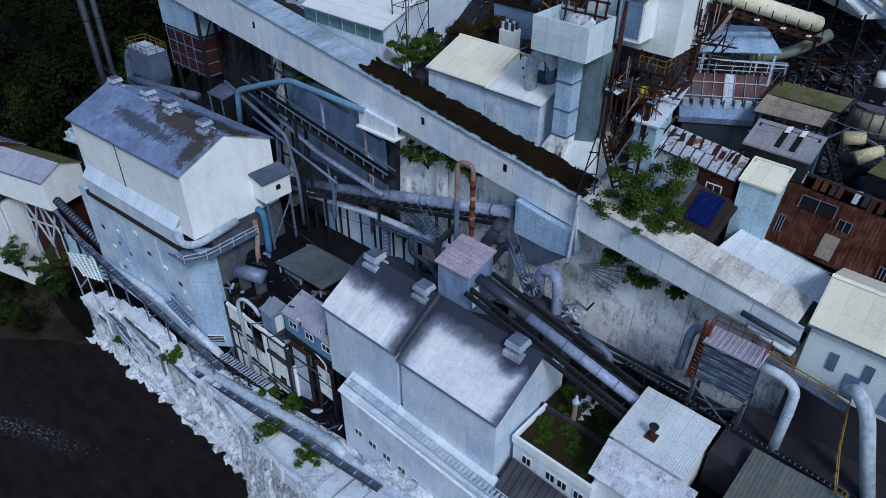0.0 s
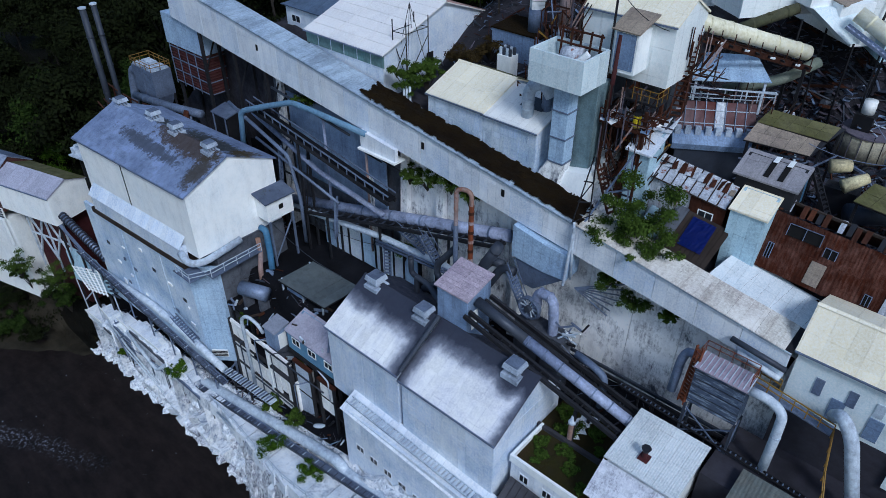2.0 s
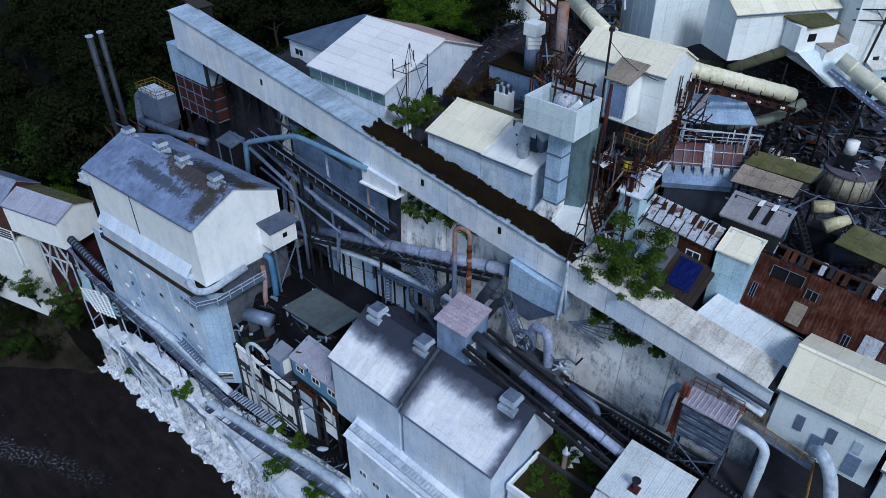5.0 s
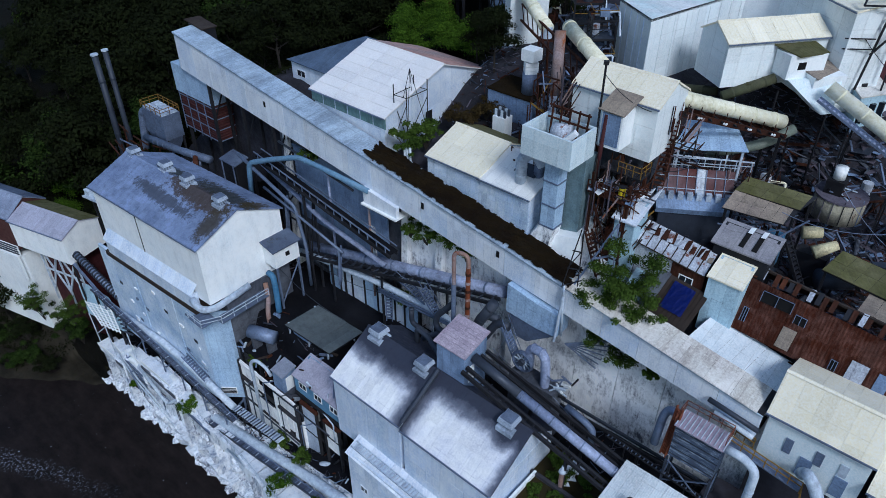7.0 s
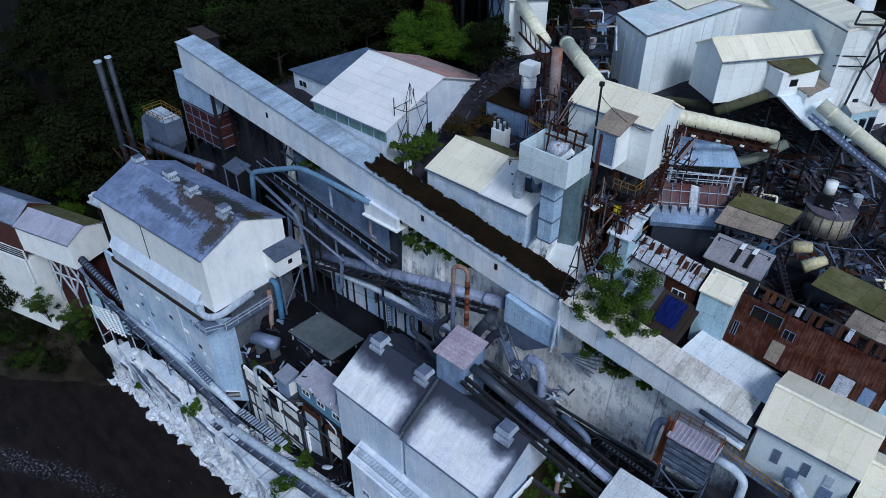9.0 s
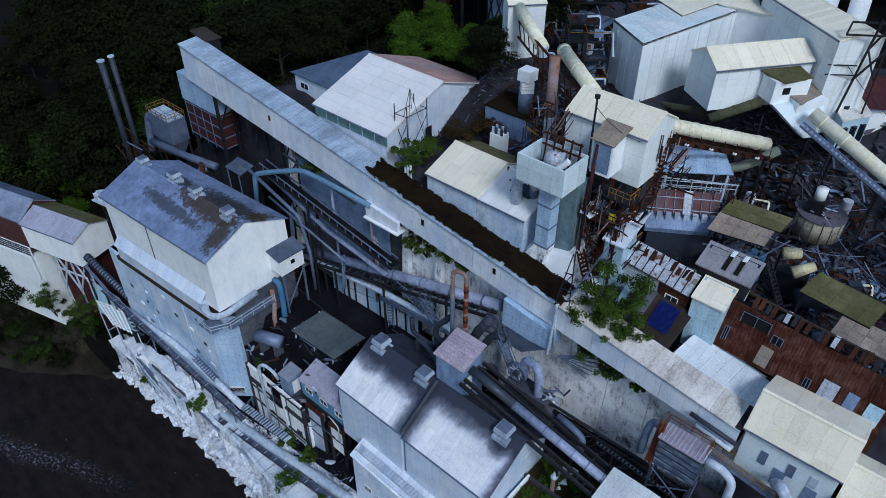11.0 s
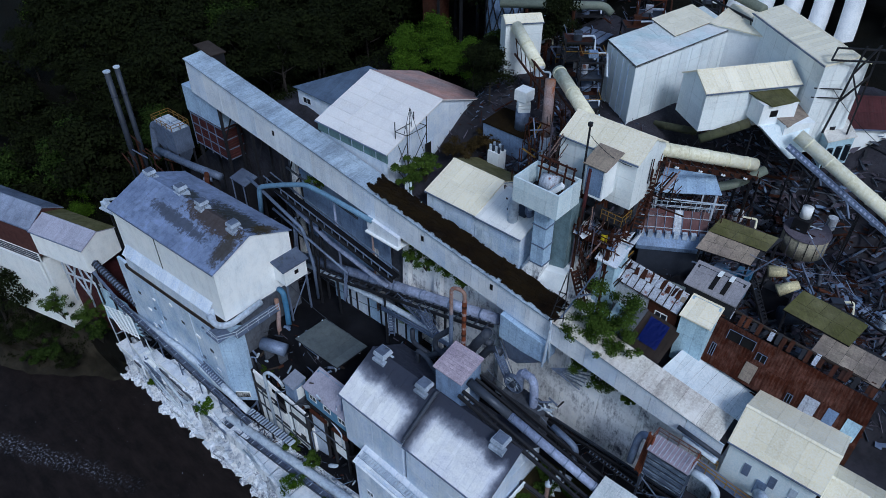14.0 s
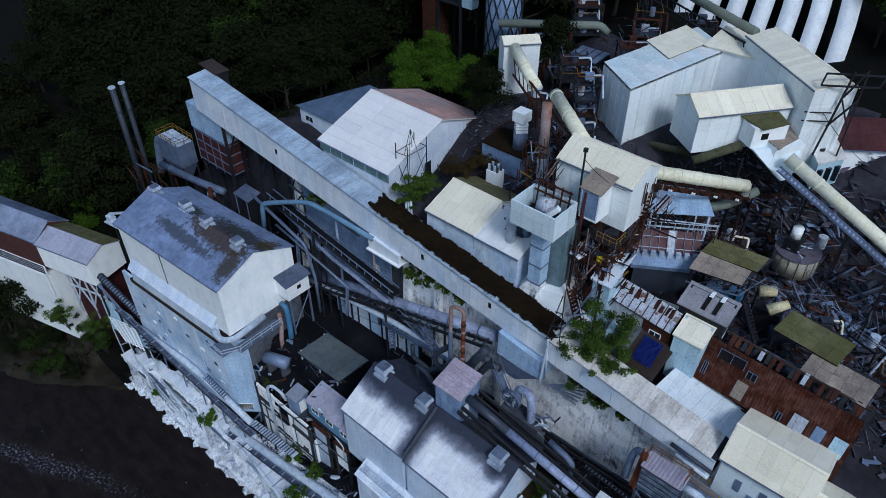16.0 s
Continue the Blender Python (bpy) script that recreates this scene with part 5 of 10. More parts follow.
def belt_line(a, b, w, n, label, rail):
    """An open belt: dark belt between two stringers, idlers across it and legs down to the bank."""
    t = thing("belt_conveyor", label, "conveyor", a, group="bank belts")
    ua, ub = Vector(a), Vector(b)
    half = Vector((0, w / 2, 0))
    part("belt", slab(ua - half, ub - half, ub + half, ua + half, 0.1), BELT, t)
    for k in (-1, 1):
        part("stringer", beam(ua + half * k * 1.1, ub + half * k * 1.1, 0.1, 0.3), PIPEDARK if k < 0 else PIPEGREY, t)
    for i in range(n):
        p = ua.lerp(ub, (i + 0.5) / n) + Vector((0, 0, 0.06))
        part("idler", beam(p - half * 1.2, p + half * 1.2, 0.07), (PIPEGREY, PIPEDARK, BELT, PIPEPALE)[i * 7 % 4], t)
    for i in range(7):
        p = ua.lerp(ub, (i + 0.5) / 7)
        part("leg", beam((p.x, p.y, p.z - 4.2), p, 0.14), PIPEGREY, t)
        part("brace", beam((p.x, p.y, p.z - 2.6), (p.x + 1.3, p.y, p.z - 0.1), 0.09), PIPEGREY, t)
        if rail:
            part("rail_post", beam((p.x, p.y - w * 0.6, p.z), (p.x, p.y - w * 0.6, p.z + 1.0), 0.06), PIPEGREY, t)
    if rail:
        up = Vector((0, -w * 0.6, 1.0))
        part("rail", beam(ua + up, ub + up, 0.06), PIPEGREY, t)
    return t


BELT = surface("dusty_belt", (0.10, 0.12, 0.18), (0.27, 0.31, 0.40), 0.8, patch=0.7, streak=0.4, bump=0.6, grain=4)
belt_line((-90, 24.7, 22.2), (-58.2, 26.0, 17.3), 0.62, 60, "long dark belt conveyor along the mill wall", True)
belt_line((-64.2, 25.25, 13.2), (-30.5, 25.25, 21.2), 0.62, 64, "dark belt conveyor beside the thick bank pipe", False)
fd = thing("feed_conveyor", "pale slatted feed conveyor at the frame building", "conveyor", (-55, 27.3, 17))
part("deck", slab((-59.8, 26.8, 17.5), (-50.4, 26.9, 18.7), (-50.4, 27.9, 18.7), (-59.8, 27.8, 17.5), 0.2), PIPEPALE, fd)
for k in range(18):
    p = lerp3((-59.6, 26.7, 17.6), (-50.6, 26.8, 18.8), (k + 0.5) / 18)
    part("slat", beam(p, (p[0], p[1] + 1.1, p[2]), 0.12), PIPEDARK if k % 2 else PIPEGREY, fd)
for p in ((-58.5, 27.3), (-55.0, 27.3), (-51.4, 27.3)):
    part("leg", beam((*p, 12.5), (*p, 17.8), 0.2), STEEL, fd)
ladder("narrow steel stair at the corner of the mill wall", (-67.8, 26.0, 22.4), (-63.8, 26.4, 20.4), 0.8, PIPEGREY, rails=True, step=0.4)
ladder("pale steel stair down the white bank", (-83.0, 24.0, 11.2), (-80.9, 23.9, 8.2), 0.9, PIPEGREY, rails=True, step=0.35)
FACADEWHITE = surface("limed_concrete", (0.84, 0.89, 0.96), (0.54, 0.62, 0.76), 0.85, patch=0.6, streak=0.35, bump=0.3, dirt_col=(0.14, 0.16, 0.21), vary=0.06)


def terrace_block(u0, u1, v0, v1, z, seed):
    """A lime-crusted terrace with an uneven top, a retaining front and loose gear on it."""
    r = random.Random(seed)
    t = thing("lime_terrace", "white lime-crusted terrace below the mill wall", "terrace", (u0, v0, z), group="lime terraces")
    bm = bmesh.new()
    nu, nv = int((u1 - u0) / 0.4), int((v1 - v0) / 0.3)
    g = [[bm.verts.new((u0 + (u1 - u0) * i / nu, v0 + (v1 - v0) * j / nv + (0.3 * noise.noise(Vector((i * 0.35, seed, 0))) if j == 0 else 0), z + 0.35 * noise.fractal(Vector((i * 0.25, j * 0.25, seed)), 0.7, 2.2, 4))) for i in range(nu + 1)] for j in range(nv + 1)]
    for j in range(nv):
        for i in range(nu):
            bm.faces.new((g[j][i], g[j][i + 1], g[j + 1][i + 1], g[j + 1][i]))
    above = g[0]
    for k in range(1, 10):
        low = [bm.verts.new((q.co.x, q.co.y + 0.15 * k + 0.55 * noise.fractal(Vector((q.co.x * 0.5, k * 0.6, seed + 3)), 0.6, 2.2, 4), z - 0.75 * k)) for q in g[0]]
        for i in range(nu):
            bm.faces.new((low[i], low[i + 1], above[i + 1], above[i]))
        above = low
    for row in ([q[0] for q in g], [q[-1] for q in g]):
        foot = [bm.verts.new((q.co.x, q.co.y, z - 9)) for q in row]
        for i in range(nv):
            bm.faces.new((foot[i], foot[i + 1], row[i + 1], row[i]))
    part("crust", bm, LIMED, t, smooth=True)
    part("edge_beam", beam((u0, v0 - 0.05, z - 0.35), (u1, v0 - 0.05, z - 0.35), 0.2, 0.45), PIPEGREY if seed % 2 else CONCRETE, t)
    for k in range(3):
        x, y, w = r.uniform(u0 + 1, u1 - 2), r.uniform(v0 + 0.5, v1 - 1), r.uniform(0.5, 1.2)
        b = thing("lime_bin", "lime-crusted box on the bank terrace", "bin", (x, y, z), r.uniform(-8, 8), "terrace boxes")
        h = r.uniform(0.4, 1.0)
        part("box", box(-w, w, -w * 0.5, w * 0.5, -0.4, h), r.choice((PALE, WHITE, FACADEWHITE, LIMED)), b, local=True)
        part("lid", box(-w - 0.06, w + 0.06, -w * 0.5 - 0.06, w * 0.5 + 0.06, h + 0.002, h + 0.07), r.choice((WHITE, PALE, FACADEWHITE)), b, local=True)
    for k in range(5):
        x, y, l = r.uniform(u0 + 1, u1 - 1), r.uniform(v0 + 0.3, v1 - 0.5), r.uniform(0.8, 2.4)
        b = thing("terrace_scrap", "pale length of steel lying on the terrace", "scrap", (x, y, z + 0.1), r.uniform(0, 180), "terrace scrap")
        part("bar", beam((-l / 2, 0, 0.1), (l / 2, 0, r.uniform(0.1, 0.6)), 0.1, 0.2), r.choice((PIPEGREY, PIPEPALE, STEEL)), b, local=True)


for k, q in enumerate(((-93.0, -86.4, 23.8, 26.2, 9.8), (-86.0, -79.6, 24.0, 26.3, 12.4), (-79.2, -70.4, 24.2, 26.6, 14.4), (-70.2, -62.4, 24.3, 26.9, 13.3), (-62.0, -55.0, 25.6, 28.4, 12.9))):
    terrace_block(*q, k)
for pts, r in (([(-79.6, 24.0, 13.6), (-74.4, 24.0, 10.9), (-73.4, 24.1, 10.6), (-71.0, 24.3, 12.9)], 0.24), ([(-86.0, 23.9, 12.4), (-81.5, 23.8, 10.1), (-73.6, 23.8, 8.0)], 0.13), ([(-86.0, 23.7, 11.8), (-81.5, 23.6, 9.6), (-72.6, 23.6, 7.2)], 0.1), ([(-57.0, 23.6, 15.1), (-44.5, 23.6, 14.4), (-38.0, 23.6, 14.9)], 0.12)):
    pipe_thing("lower_bank_pipe", "pale pipe run along the lower ledges of the bank", pts, r, PIPEPALE, [(0, 0.3), (0, 0.7), (1, 0.5)], group="bank pipes", seg=10)
for u0, u1, v0, v1, z, h, tilt, lab in ((-79.0, -72.0, 24.4, 25.9, 14.9, 0.3, 2, "flat white slab on the bank terrace"), (-92.6, -88.4, 23.5, 25.2, 9.9, 0.9, 3, "low white box roof on the bank"), (-87.4, -84.6, 23.9, 25.4, 12.5, 1.1, -4, "white concrete tank on the bank"), (-70.0, -66.4, 24.6, 26.2, 13.6, 0.5, 5, "white slab at the pipe bend"), (-84.0, -80.4, 24.6, 26.2, 12.7, 0.7, 0, "white concrete plinth on the bank")):
    t = thing("bank_slab", lab, "slab", ((u0 + u1) / 2, (v0 + v1) / 2, z), tilt, "bank slabs")
    hu, hv = (u1 - u0) / 2, (v1 - v0) / 2
    part("slab", box(-hu, hu, -hv, hv, -0.6, h), FACADEWHITE, t, local=True)
    part("curb", box(-hu - 0.08, hu + 0.08, -hv - 0.1, -hv - 0.002, h - 0.35, h + 0.1), PALE, t, local=True)
rq = random.Random(67)
for k in range(12):
    u0, l = rq.uniform(-93, -66), rq.uniform(5, 14)
    v, f = rq.uniform(23.9, 25.4), rq.uniform(0.55, 0.95)
    z0, z1 = bank(u0) * f + 2.2, bank(u0 + l) * f + 2.2 + rq.uniform(-0.5, 0.4)
    t = pipe_thing("bank_line", "thin pale line on short props along the bank", [(u0, v, z0), (u0 + l, v + 0.3, z1)], rq.uniform(0.05, 0.11), rq.choice((PIPEGREY, PIPEPALE, SCRAPGREY, PIPEDARK)), group="bank lines", seg=8)
    for q in (0.15, 0.5, 0.85):
        p = lerp3((u0, v, z0), (u0 + l, v + 0.3, z1), q)
        part("prop", beam((p[0], p[1], p[2] - 3.2), p, 0.09), rq.choice((PIPEGREY, PIPEDARK)), t)
rng = random.Random(61)
for f, out in ((0.18, 24.7), (0.34, 24.6), (0.52, 24.5)):
    lg = thing("bank_ledge", "white crusted concrete ledge stepping down the bank", "ledge", (-78, out, 13 * f), group="bank ledges")
    u = -93.0 + rng.uniform(0, 2)
    while u < -56:
        w = rng.uniform(0.9, 3.4)
        if rng.random() < 0.52:
            dz = rng.uniform(-0.9, 0.6)
            z0, z1 = bank(u) * f + dz, bank(u + w) * f + dz + rng.uniform(-0.3, 0.3)
            o0, o1 = out + rng.uniform(-0.7, 0.6), out + rng.uniform(-0.7, 0.6)
            part("ledge_slab", hexa(bmesh.new(), [(u, o0 + 0.3, z0 - 1.5), (u + w, o1 + 0.3, z1 - 1.5), (u + w, 26.6, z1 - 1.5), (u, 26.6, z0 - 1.5), (u, o0, z0), (u + w, o1, z1), (u + w, 26.6, z1 + 0.25), (u, 26.6, z0 + 0.25)]), rng.choice((LIMED, ROCKLIME, LIMED, FACADEWHITE)), lg)
        u += w + rng.uniform(0.05, 0.5)
sw = thing("river_wall", "white lime-streaked river wall with a ledge", "wall", (-40, 24, 10), kind="structure")
bm = bmesh.new()
rows = []
for a in range(151):
    u = -52 + 60 * a / 150
    top = 15.2 + 10.8 * a / 150
    rows.append([bm.verts.new((u, ledge_edge(u) - 0.9 + 0.9 * b / 18 + 0.55 * noise.fractal(Vector((u * 0.45, b * 0.35, 4)), 0.6, 2.2, 5) + 0.35 * abs(noise.noise(Vector((u * 1.4, b * 0.9, 1)))), -1 + (top + 1) * b / 18)) for b in range(19)] + [bm.verts.new((u, 25.8, top))])
for r0, r1 in zip(rows, rows[1:]):
    for b in range(19):
        bm.faces.new((r0[b], r1[b], r1[b + 1], r0[b + 1]))
part("wall_face", bm, ROCKLIME, sw)
for a in range(11):
    u = -50 + 5.2 * a
    z, o = 13.6 + (u + 52) * 0.177, ledge_edge(u)
    part("buttress", hexa(bmesh.new(), [(u, o - 1.2, z - 7), (u + 0.8, o - 1.2, z - 7), (u + 0.8, o + 1.2, z - 7), (u, o + 1.2, z - 7), (u, o - 0.6, z - 0.6), (u + 0.8, o - 0.6, z - 0.5), (u + 0.8, o + 1.2, z - 0.4), (u, o + 1.2, z - 0.5)]), LIMED if a % 2 else ROCKLIME, sw)
rng = random.Random(31)
for i in range(26):
    s = i / 25
    u, z = -62 + 58 * s, 13.8 + 10.7 * s
    w, o0, o1 = rng.uniform(1.9, 2.3), ledge_edge(u) + rng.uniform(-0.2, 0.2), ledge_edge(u + 2) + rng.uniform(-0.2, 0.2)
    part("ledge_block", hexa(bmesh.new(), [(u, o0 - 0.2, z - 1.6), (u + w, o1 - 0.2, z - 1.3), (u + w, 25.9, z - 1.3), (u, 25.9, z - 1.6),
                                           (u, o0, z + rng.uniform(-0.1, 0.2)), (u + w, o1, z + 0.35), (u + w, 25.9, z + 0.5), (u, 25.9, z + 0.2)]), FACADEWHITE if i % 5 else LIMED, sw)
railing("ledge_rail", "bent pale guard rail along the white ledge", [(u, ledge_edge(u) + 0.15, 13.9 + 0.1845 * (u + 62)) for u in (-60, -54, -48, -42, -36)], PIPEPALE, step=2.2, w=0.06)
for k in range(3):
    pipe_thing("bank_conduit", "thin dark conduit along the bank", [(-63, 25.2 + 0.25 * k, 13.2 + 0.1 * k), (-38, 25.3 + 0.25 * k, 18.6 + 0.12 * k)], 0.07, PIPEDARK if k else PIPEGREY, group="bank conduits", seg=6)

# white boulders at the water's edge
def boulders():
    base = []
    for k in range(5):
        bm = bmesh.new()
        bmesh.ops.create_icosphere(bm, subdivisions=3, radius=1)
        for v in bm.verts:
            v.co *= 1 + 0.4 * noise.noise(v.co * 1.1 + Vector((k * 7, 0, 0))) + 0.3 * noise.noise(v.co * 2.6 + Vector((0, k * 5, 0))) + 0.18 * noise.noise(v.co * 6 + Vector((0, 0, k * 5)))
        base.append(mesh_of("boulder", bm, ROCKLIME if k % 2 else LIMED))
    rng = random.Random(11)
    for i in range(300):
        u = rng.uniform(-97, -44) if i % 2 else rng.uniform(-68, -42)
        v = shore_v(u) + rng.uniform(-0.7, 0.6)
        s = rng.choice((0.25, 0.35, 0.5, 0.7, 0.9)) * rng.uniform(0.7, 1.3)
        b = new("boulder", base[i % 5])
        b.matrix_basis = SITE @ pose(u, v, ground_z(u, v) + s * 0.1, rng.uniform(0, 360), rng.uniform(0, 360), rng.uniform(0, 360)) @ Matrix.Diagonal((s, s * 1.2, s * 0.8, 1))
        tagged(b, "white lime-crusted boulder at the water's edge", "rock", "bank boulders")


boulders()

# ---- concrete frame building and huts ----
FACADE = surface("peeling_white_facade", (0.90, 0.91, 0.91), (0.52, 0.56, 0.62), 0.8, patch=0.4, streak=0.5, bump=0.3, dirt_col=(0.10, 0.10, 0.115), flake=0.2)
# Dark concrete tone for the frame members and the bay backing
DARKCONCRETE = surface("dark_concrete", (0.045, 0.045, 0.052), (0.10, 0.10, 0.115), 0.9, patch=0.6, streak=0.5, moss=0.25, bump=0.4)
sk = thing("gutted_building", "gutted concrete frame with white infill panels", "ruin", (-54, 31, 14), group="works buildings")
for u in (-59.2, -56.0, -52.2, -48.2):
    part("column", box(u - 0.2, u + 0.2, 28.7, 29.1, 12.5, 25.1), DARKCONCRETE if u > -50 or u < -58 else PALE, sk)
    part("column", box(u - 0.2, u + 0.2, 32.8, 33.2, 12.5, 25.0), DARKCONCRETE, sk)
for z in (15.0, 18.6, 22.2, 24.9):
    part("floor_beam", box(-59.4, -48.0, 28.72, 29.05, z - 0.16, z + 0.16), FACADE if z > 24 else DARKCONCRETE, sk)
    if z < 24:
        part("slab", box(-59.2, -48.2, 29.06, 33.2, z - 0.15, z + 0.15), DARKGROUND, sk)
for u0, u1, z0, z1 in ((-58.95, -56.3, 22.9, 25.3), (-58.95, -56.25, 15.2, 18.4), (-58.95, -56.25, 18.8, 21.7), (-55.8, -54.7, 22.4, 23.4), (-55.75, -53.4, 18.8, 20.9), (-55.75, -54.3, 15.4, 18.4), (-54.1, -52.5, 16.0, 18.4), (-51.9, -48.5, 22.9, 24.7),
                       (-51.95, -50.5, 18.8, 21.9), (-50.3, -49.4, 19.6, 21.9), (-49.2, -48.45, 18.8, 21.9), (-51.95, -50.9, 15.2, 18.4), (-49.3, -48.45, 15.2, 18.4), (-50.85, -49.35, 17.2, 18.4), (-53.2, -52.5, 18.8, 21.0)):
    part("infill_panel", box(u0, u1, 28.8, 28.95, z0, z1), FACADE, sk)
# Solid disc added where the wall has a dark arched hole
part("arch_opening", tube([(-50.1, 28.9, 16.0), (-50.1, 29.3, 16.0)], 0.72, 16), PIPEGREY, sk, "round grey disc in place of the dark arch opening")
part("back_wall", box(-59.4, -48, 33.2, 33.5, 13, 25.5), CONCRETE, sk)
part("side_wall", box(-48.12, -47.9, 29.15, 33.1, 14, 22.0), FACADE, sk)
rq = random.Random(17)
for i in range(26):
    u, z = rq.uniform(-58.6, -48.6), rq.choice((15.2, 18.8, 22.4))
    l = rq.uniform(0.4, 1.5)
    t = thing("floor_rubble", "broken timber and bar on a floor of the frame", "scrap", (u, rq.uniform(28.7, 31), z), rq.uniform(-30, 30), "frame rubble")
    part("bar", beam((-l / 2, 0, 0.05), (l / 2, 0, rq.uniform(0.05, 0.6)), rq.uniform(0.06, 0.2), rq.uniform(0.05, 0.3)), rq.choice((WOOD, RUST, PIPEGREY, PALE, STEEL)), t, local=True)
for u in (-57.2, -53.8, -50.9, -47.2):
    z1 = rq.uniform(20, 25.5)
    pipe_thing("wall_riser", "thin riser pipe on the frame building", [(u, 28.45, 13.5), (u, 28.45, z1), (u + rq.uniform(0.4, 1.2), 28.7, z1 + 0.3), (u + 1.3, 30.0, z1 + 0.2)], rq.uniform(0.05, 0.09), rq.choice((PIPEGREY, PIPEDARK)), group="frame risers", seg=8, bend=0.3)
for u0, u1, z0, z1 in ((-58.9, -52.5, 21.9, 22.0), (-55.9, -48.4, 18.45, 18.5), (-52, -42, 25.1, 25.3)):
    pipe_thing("wall_pipe_run", "thin pipe run along the frame building", [(u0, 28.5, z0), (u1, 28.5, z1)], 0.09, PIPEDARK, group="frame pipe runs", seg=8)
GREYPANEL = surface("grey_white_wall_sheet", (0.56, 0.61, 0.70), (0.42, 0.47, 0.57), 0.7, patch=0.35, streak=0.4, dirt_col=(0.08, 0.09, 0.12))
for u0, u1, z0, zm, z1, m in ((-48.0, -45.7, 17.2, 21.0, 25.0, GREYPANEL), (-43.9, -41.9, 20.9, 23.0, 25.0, FACADE)):
    w = thing("panel_wall", "pale wall panel in a dark steel bay", "panel", (u0, 29.6, 16), group="bay panels")
    part("panel", box(u0, u1, 29.5, 29.65, z0, zm - 0.1), m, w)
    part("panel", box(u0, u1, 29.5, 29.65, zm, z1), m, w)
    part("rail", box(u0 - 0.1, u1 + 0.1, 29.42, 29.7, zm - 0.1, zm), STEEL, w)
    part("head", box(u0 - 0.35, u1 + 0.35, 29.4, 29.8, z1 + 0.02, z1 + 0.3), RUST, w)
    for u in (u0 - 0.35, u1 + 0.1):
        part("post", box(u, u + 0.25, 29.4, 29.7, 13, z1), DARKCONCRETE, w)
bw = thing("bay_backing", "dark wall behind the steel bays", "wall", (-45, 32, 14), kind="structure")
part("face", box(-47.85, -38.2, 32.7, 33.0, 13, 25.6), DARKCONCRETE, bw)
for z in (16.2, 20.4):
    part("floor", box(-47.8, -38.2, 29.8, 32.7, z - 0.12, z + 0.12), DARKCONCRETE, bw)
for a, b in (((-41.4, 29.3, 17), (-38.4, 29.3, 22.5)), ((-41.4, 29.3, 22.5), (-38.4, 29.3, 25.4)), ((-45.4, 29.4, 15), (-42.2, 29.4, 20)), ((-41.2, 29.2, 13), (-41.2, 29.2, 25.6)), ((-38.4, 29.2, 13), (-38.4, 29.2, 25.6))):
    br_ = thing("bay_brace", "steel brace of the open bays below the blue hut", "brace", a, group="bay braces")
    part("bar", beam(a, b, 0.22), STEEL, br_)
pipe_thing("bay_elbow", "pale elbow pipe at the foot of the bays", [(-45.4, 28.6, 15.2), (-44.9, 28.6, 17.8), (-43.9, 28.9, 18.4), (-43.4, 29.6, 17.6)], 0.3, PIPEPALE, [(0, 0.4)], bend=0.9)
for u, z, w_ in ((-46.9, 14.2, 0.9), (-44.2, 13.8, 1.1), (-41.8, 15.2, 0.8), (-39.6, 17.4, 0.9)):
    mb = thing("pump_set", "grey pump set on the ledge below the bays", "pump", (u, 28.2, z), 8, "ledge pumps")
    part("body", tube([(-w_ * 0.7, 0, 0.5), (w_ * 0.5, 0, 0.5)], 0.38, 12), PIPEGREY, mb, local=True, smooth=True)
    part("motor", tube([(w_ * 0.55, 0, 0.5), (w_ * 1.2, 0, 0.5)], 0.26, 10), PIPEDARK, mb, local=True, smooth=True)
    part("base", box(-w_, w_ * 1.3, -0.4, 0.4, -1.2, 0.12), CONCRETE, mb, local=True)
    part("outlet", tube([(-w_ * 0.3, 0, 0.8), (-w_ * 0.3, 0, 1.6), (-w_ * 0.3, 0.7, 1.9)], 0.12, 8), PIPEPALE, mb, local=True)
hut = shed("blue_hut", "blue timber hut with white windows and a grey roof", -49.0, -41.15, 29.8, 32.4, 26.4, 28.95, 29.95, surface("blue_painted_board", (0.22, 0.36, 0.48), (0.18, 0.30, 0.42), 0.65, patch=0.2, streak=0.25), surface("pale_lavender_felt", (0.40, 0.39, 0.45), (0.52, 0.52, 0.58), 0.7, patch=0.4, streak=0.3), nx=4, over=0.2)
for u in (-48.2, -45.6, -43.0):
    window(hut, (u, 29.78, 27.45), 1.3, 0.95, frame_mat=PALE)
part("floor_frame", box(-49.2, -41.1, 29.7, 32.6, 25.7, 26.38), STEEL, hut)
for u in (-48.8, -45.4, -41.5):
    part("leg", beam((u, 30.2, 14), (u, 30.2, 25.7), 0.3), STEEL, hut)
hut2 = shed("meter_hut", "small grey hut with a white door", -52.7, -50.8, 29.3, 31.2, 24.9, 27.5, 27.9, BLUEGREY, PIPEGREY_ROOF := surface("grey_lid_sheet", (0.36, 0.38, 0.44), None, 0.6), nx=1, over=0.12)
part("door", box(-50.79, -50.74, 29.7, 30.7, 25.0, 27.0), PALE, hut2)
part("plinth", box(-52.7, -50.8, 29.3, 31.2, 22, 24.88), CONCRETE, hut2)
can = thing("flat_canopy", "flat dull green-grey canopy on steel posts", "canopy", (-51.4, 36, 27))
rf = part("roof", slab((-55.1, 33.5, 30.1), (-47.0, 33.5, 30.6), (-46.9, 38.5, 30.5), (-55.0, 38.5, 30.0), 0.15), STEEL, can)
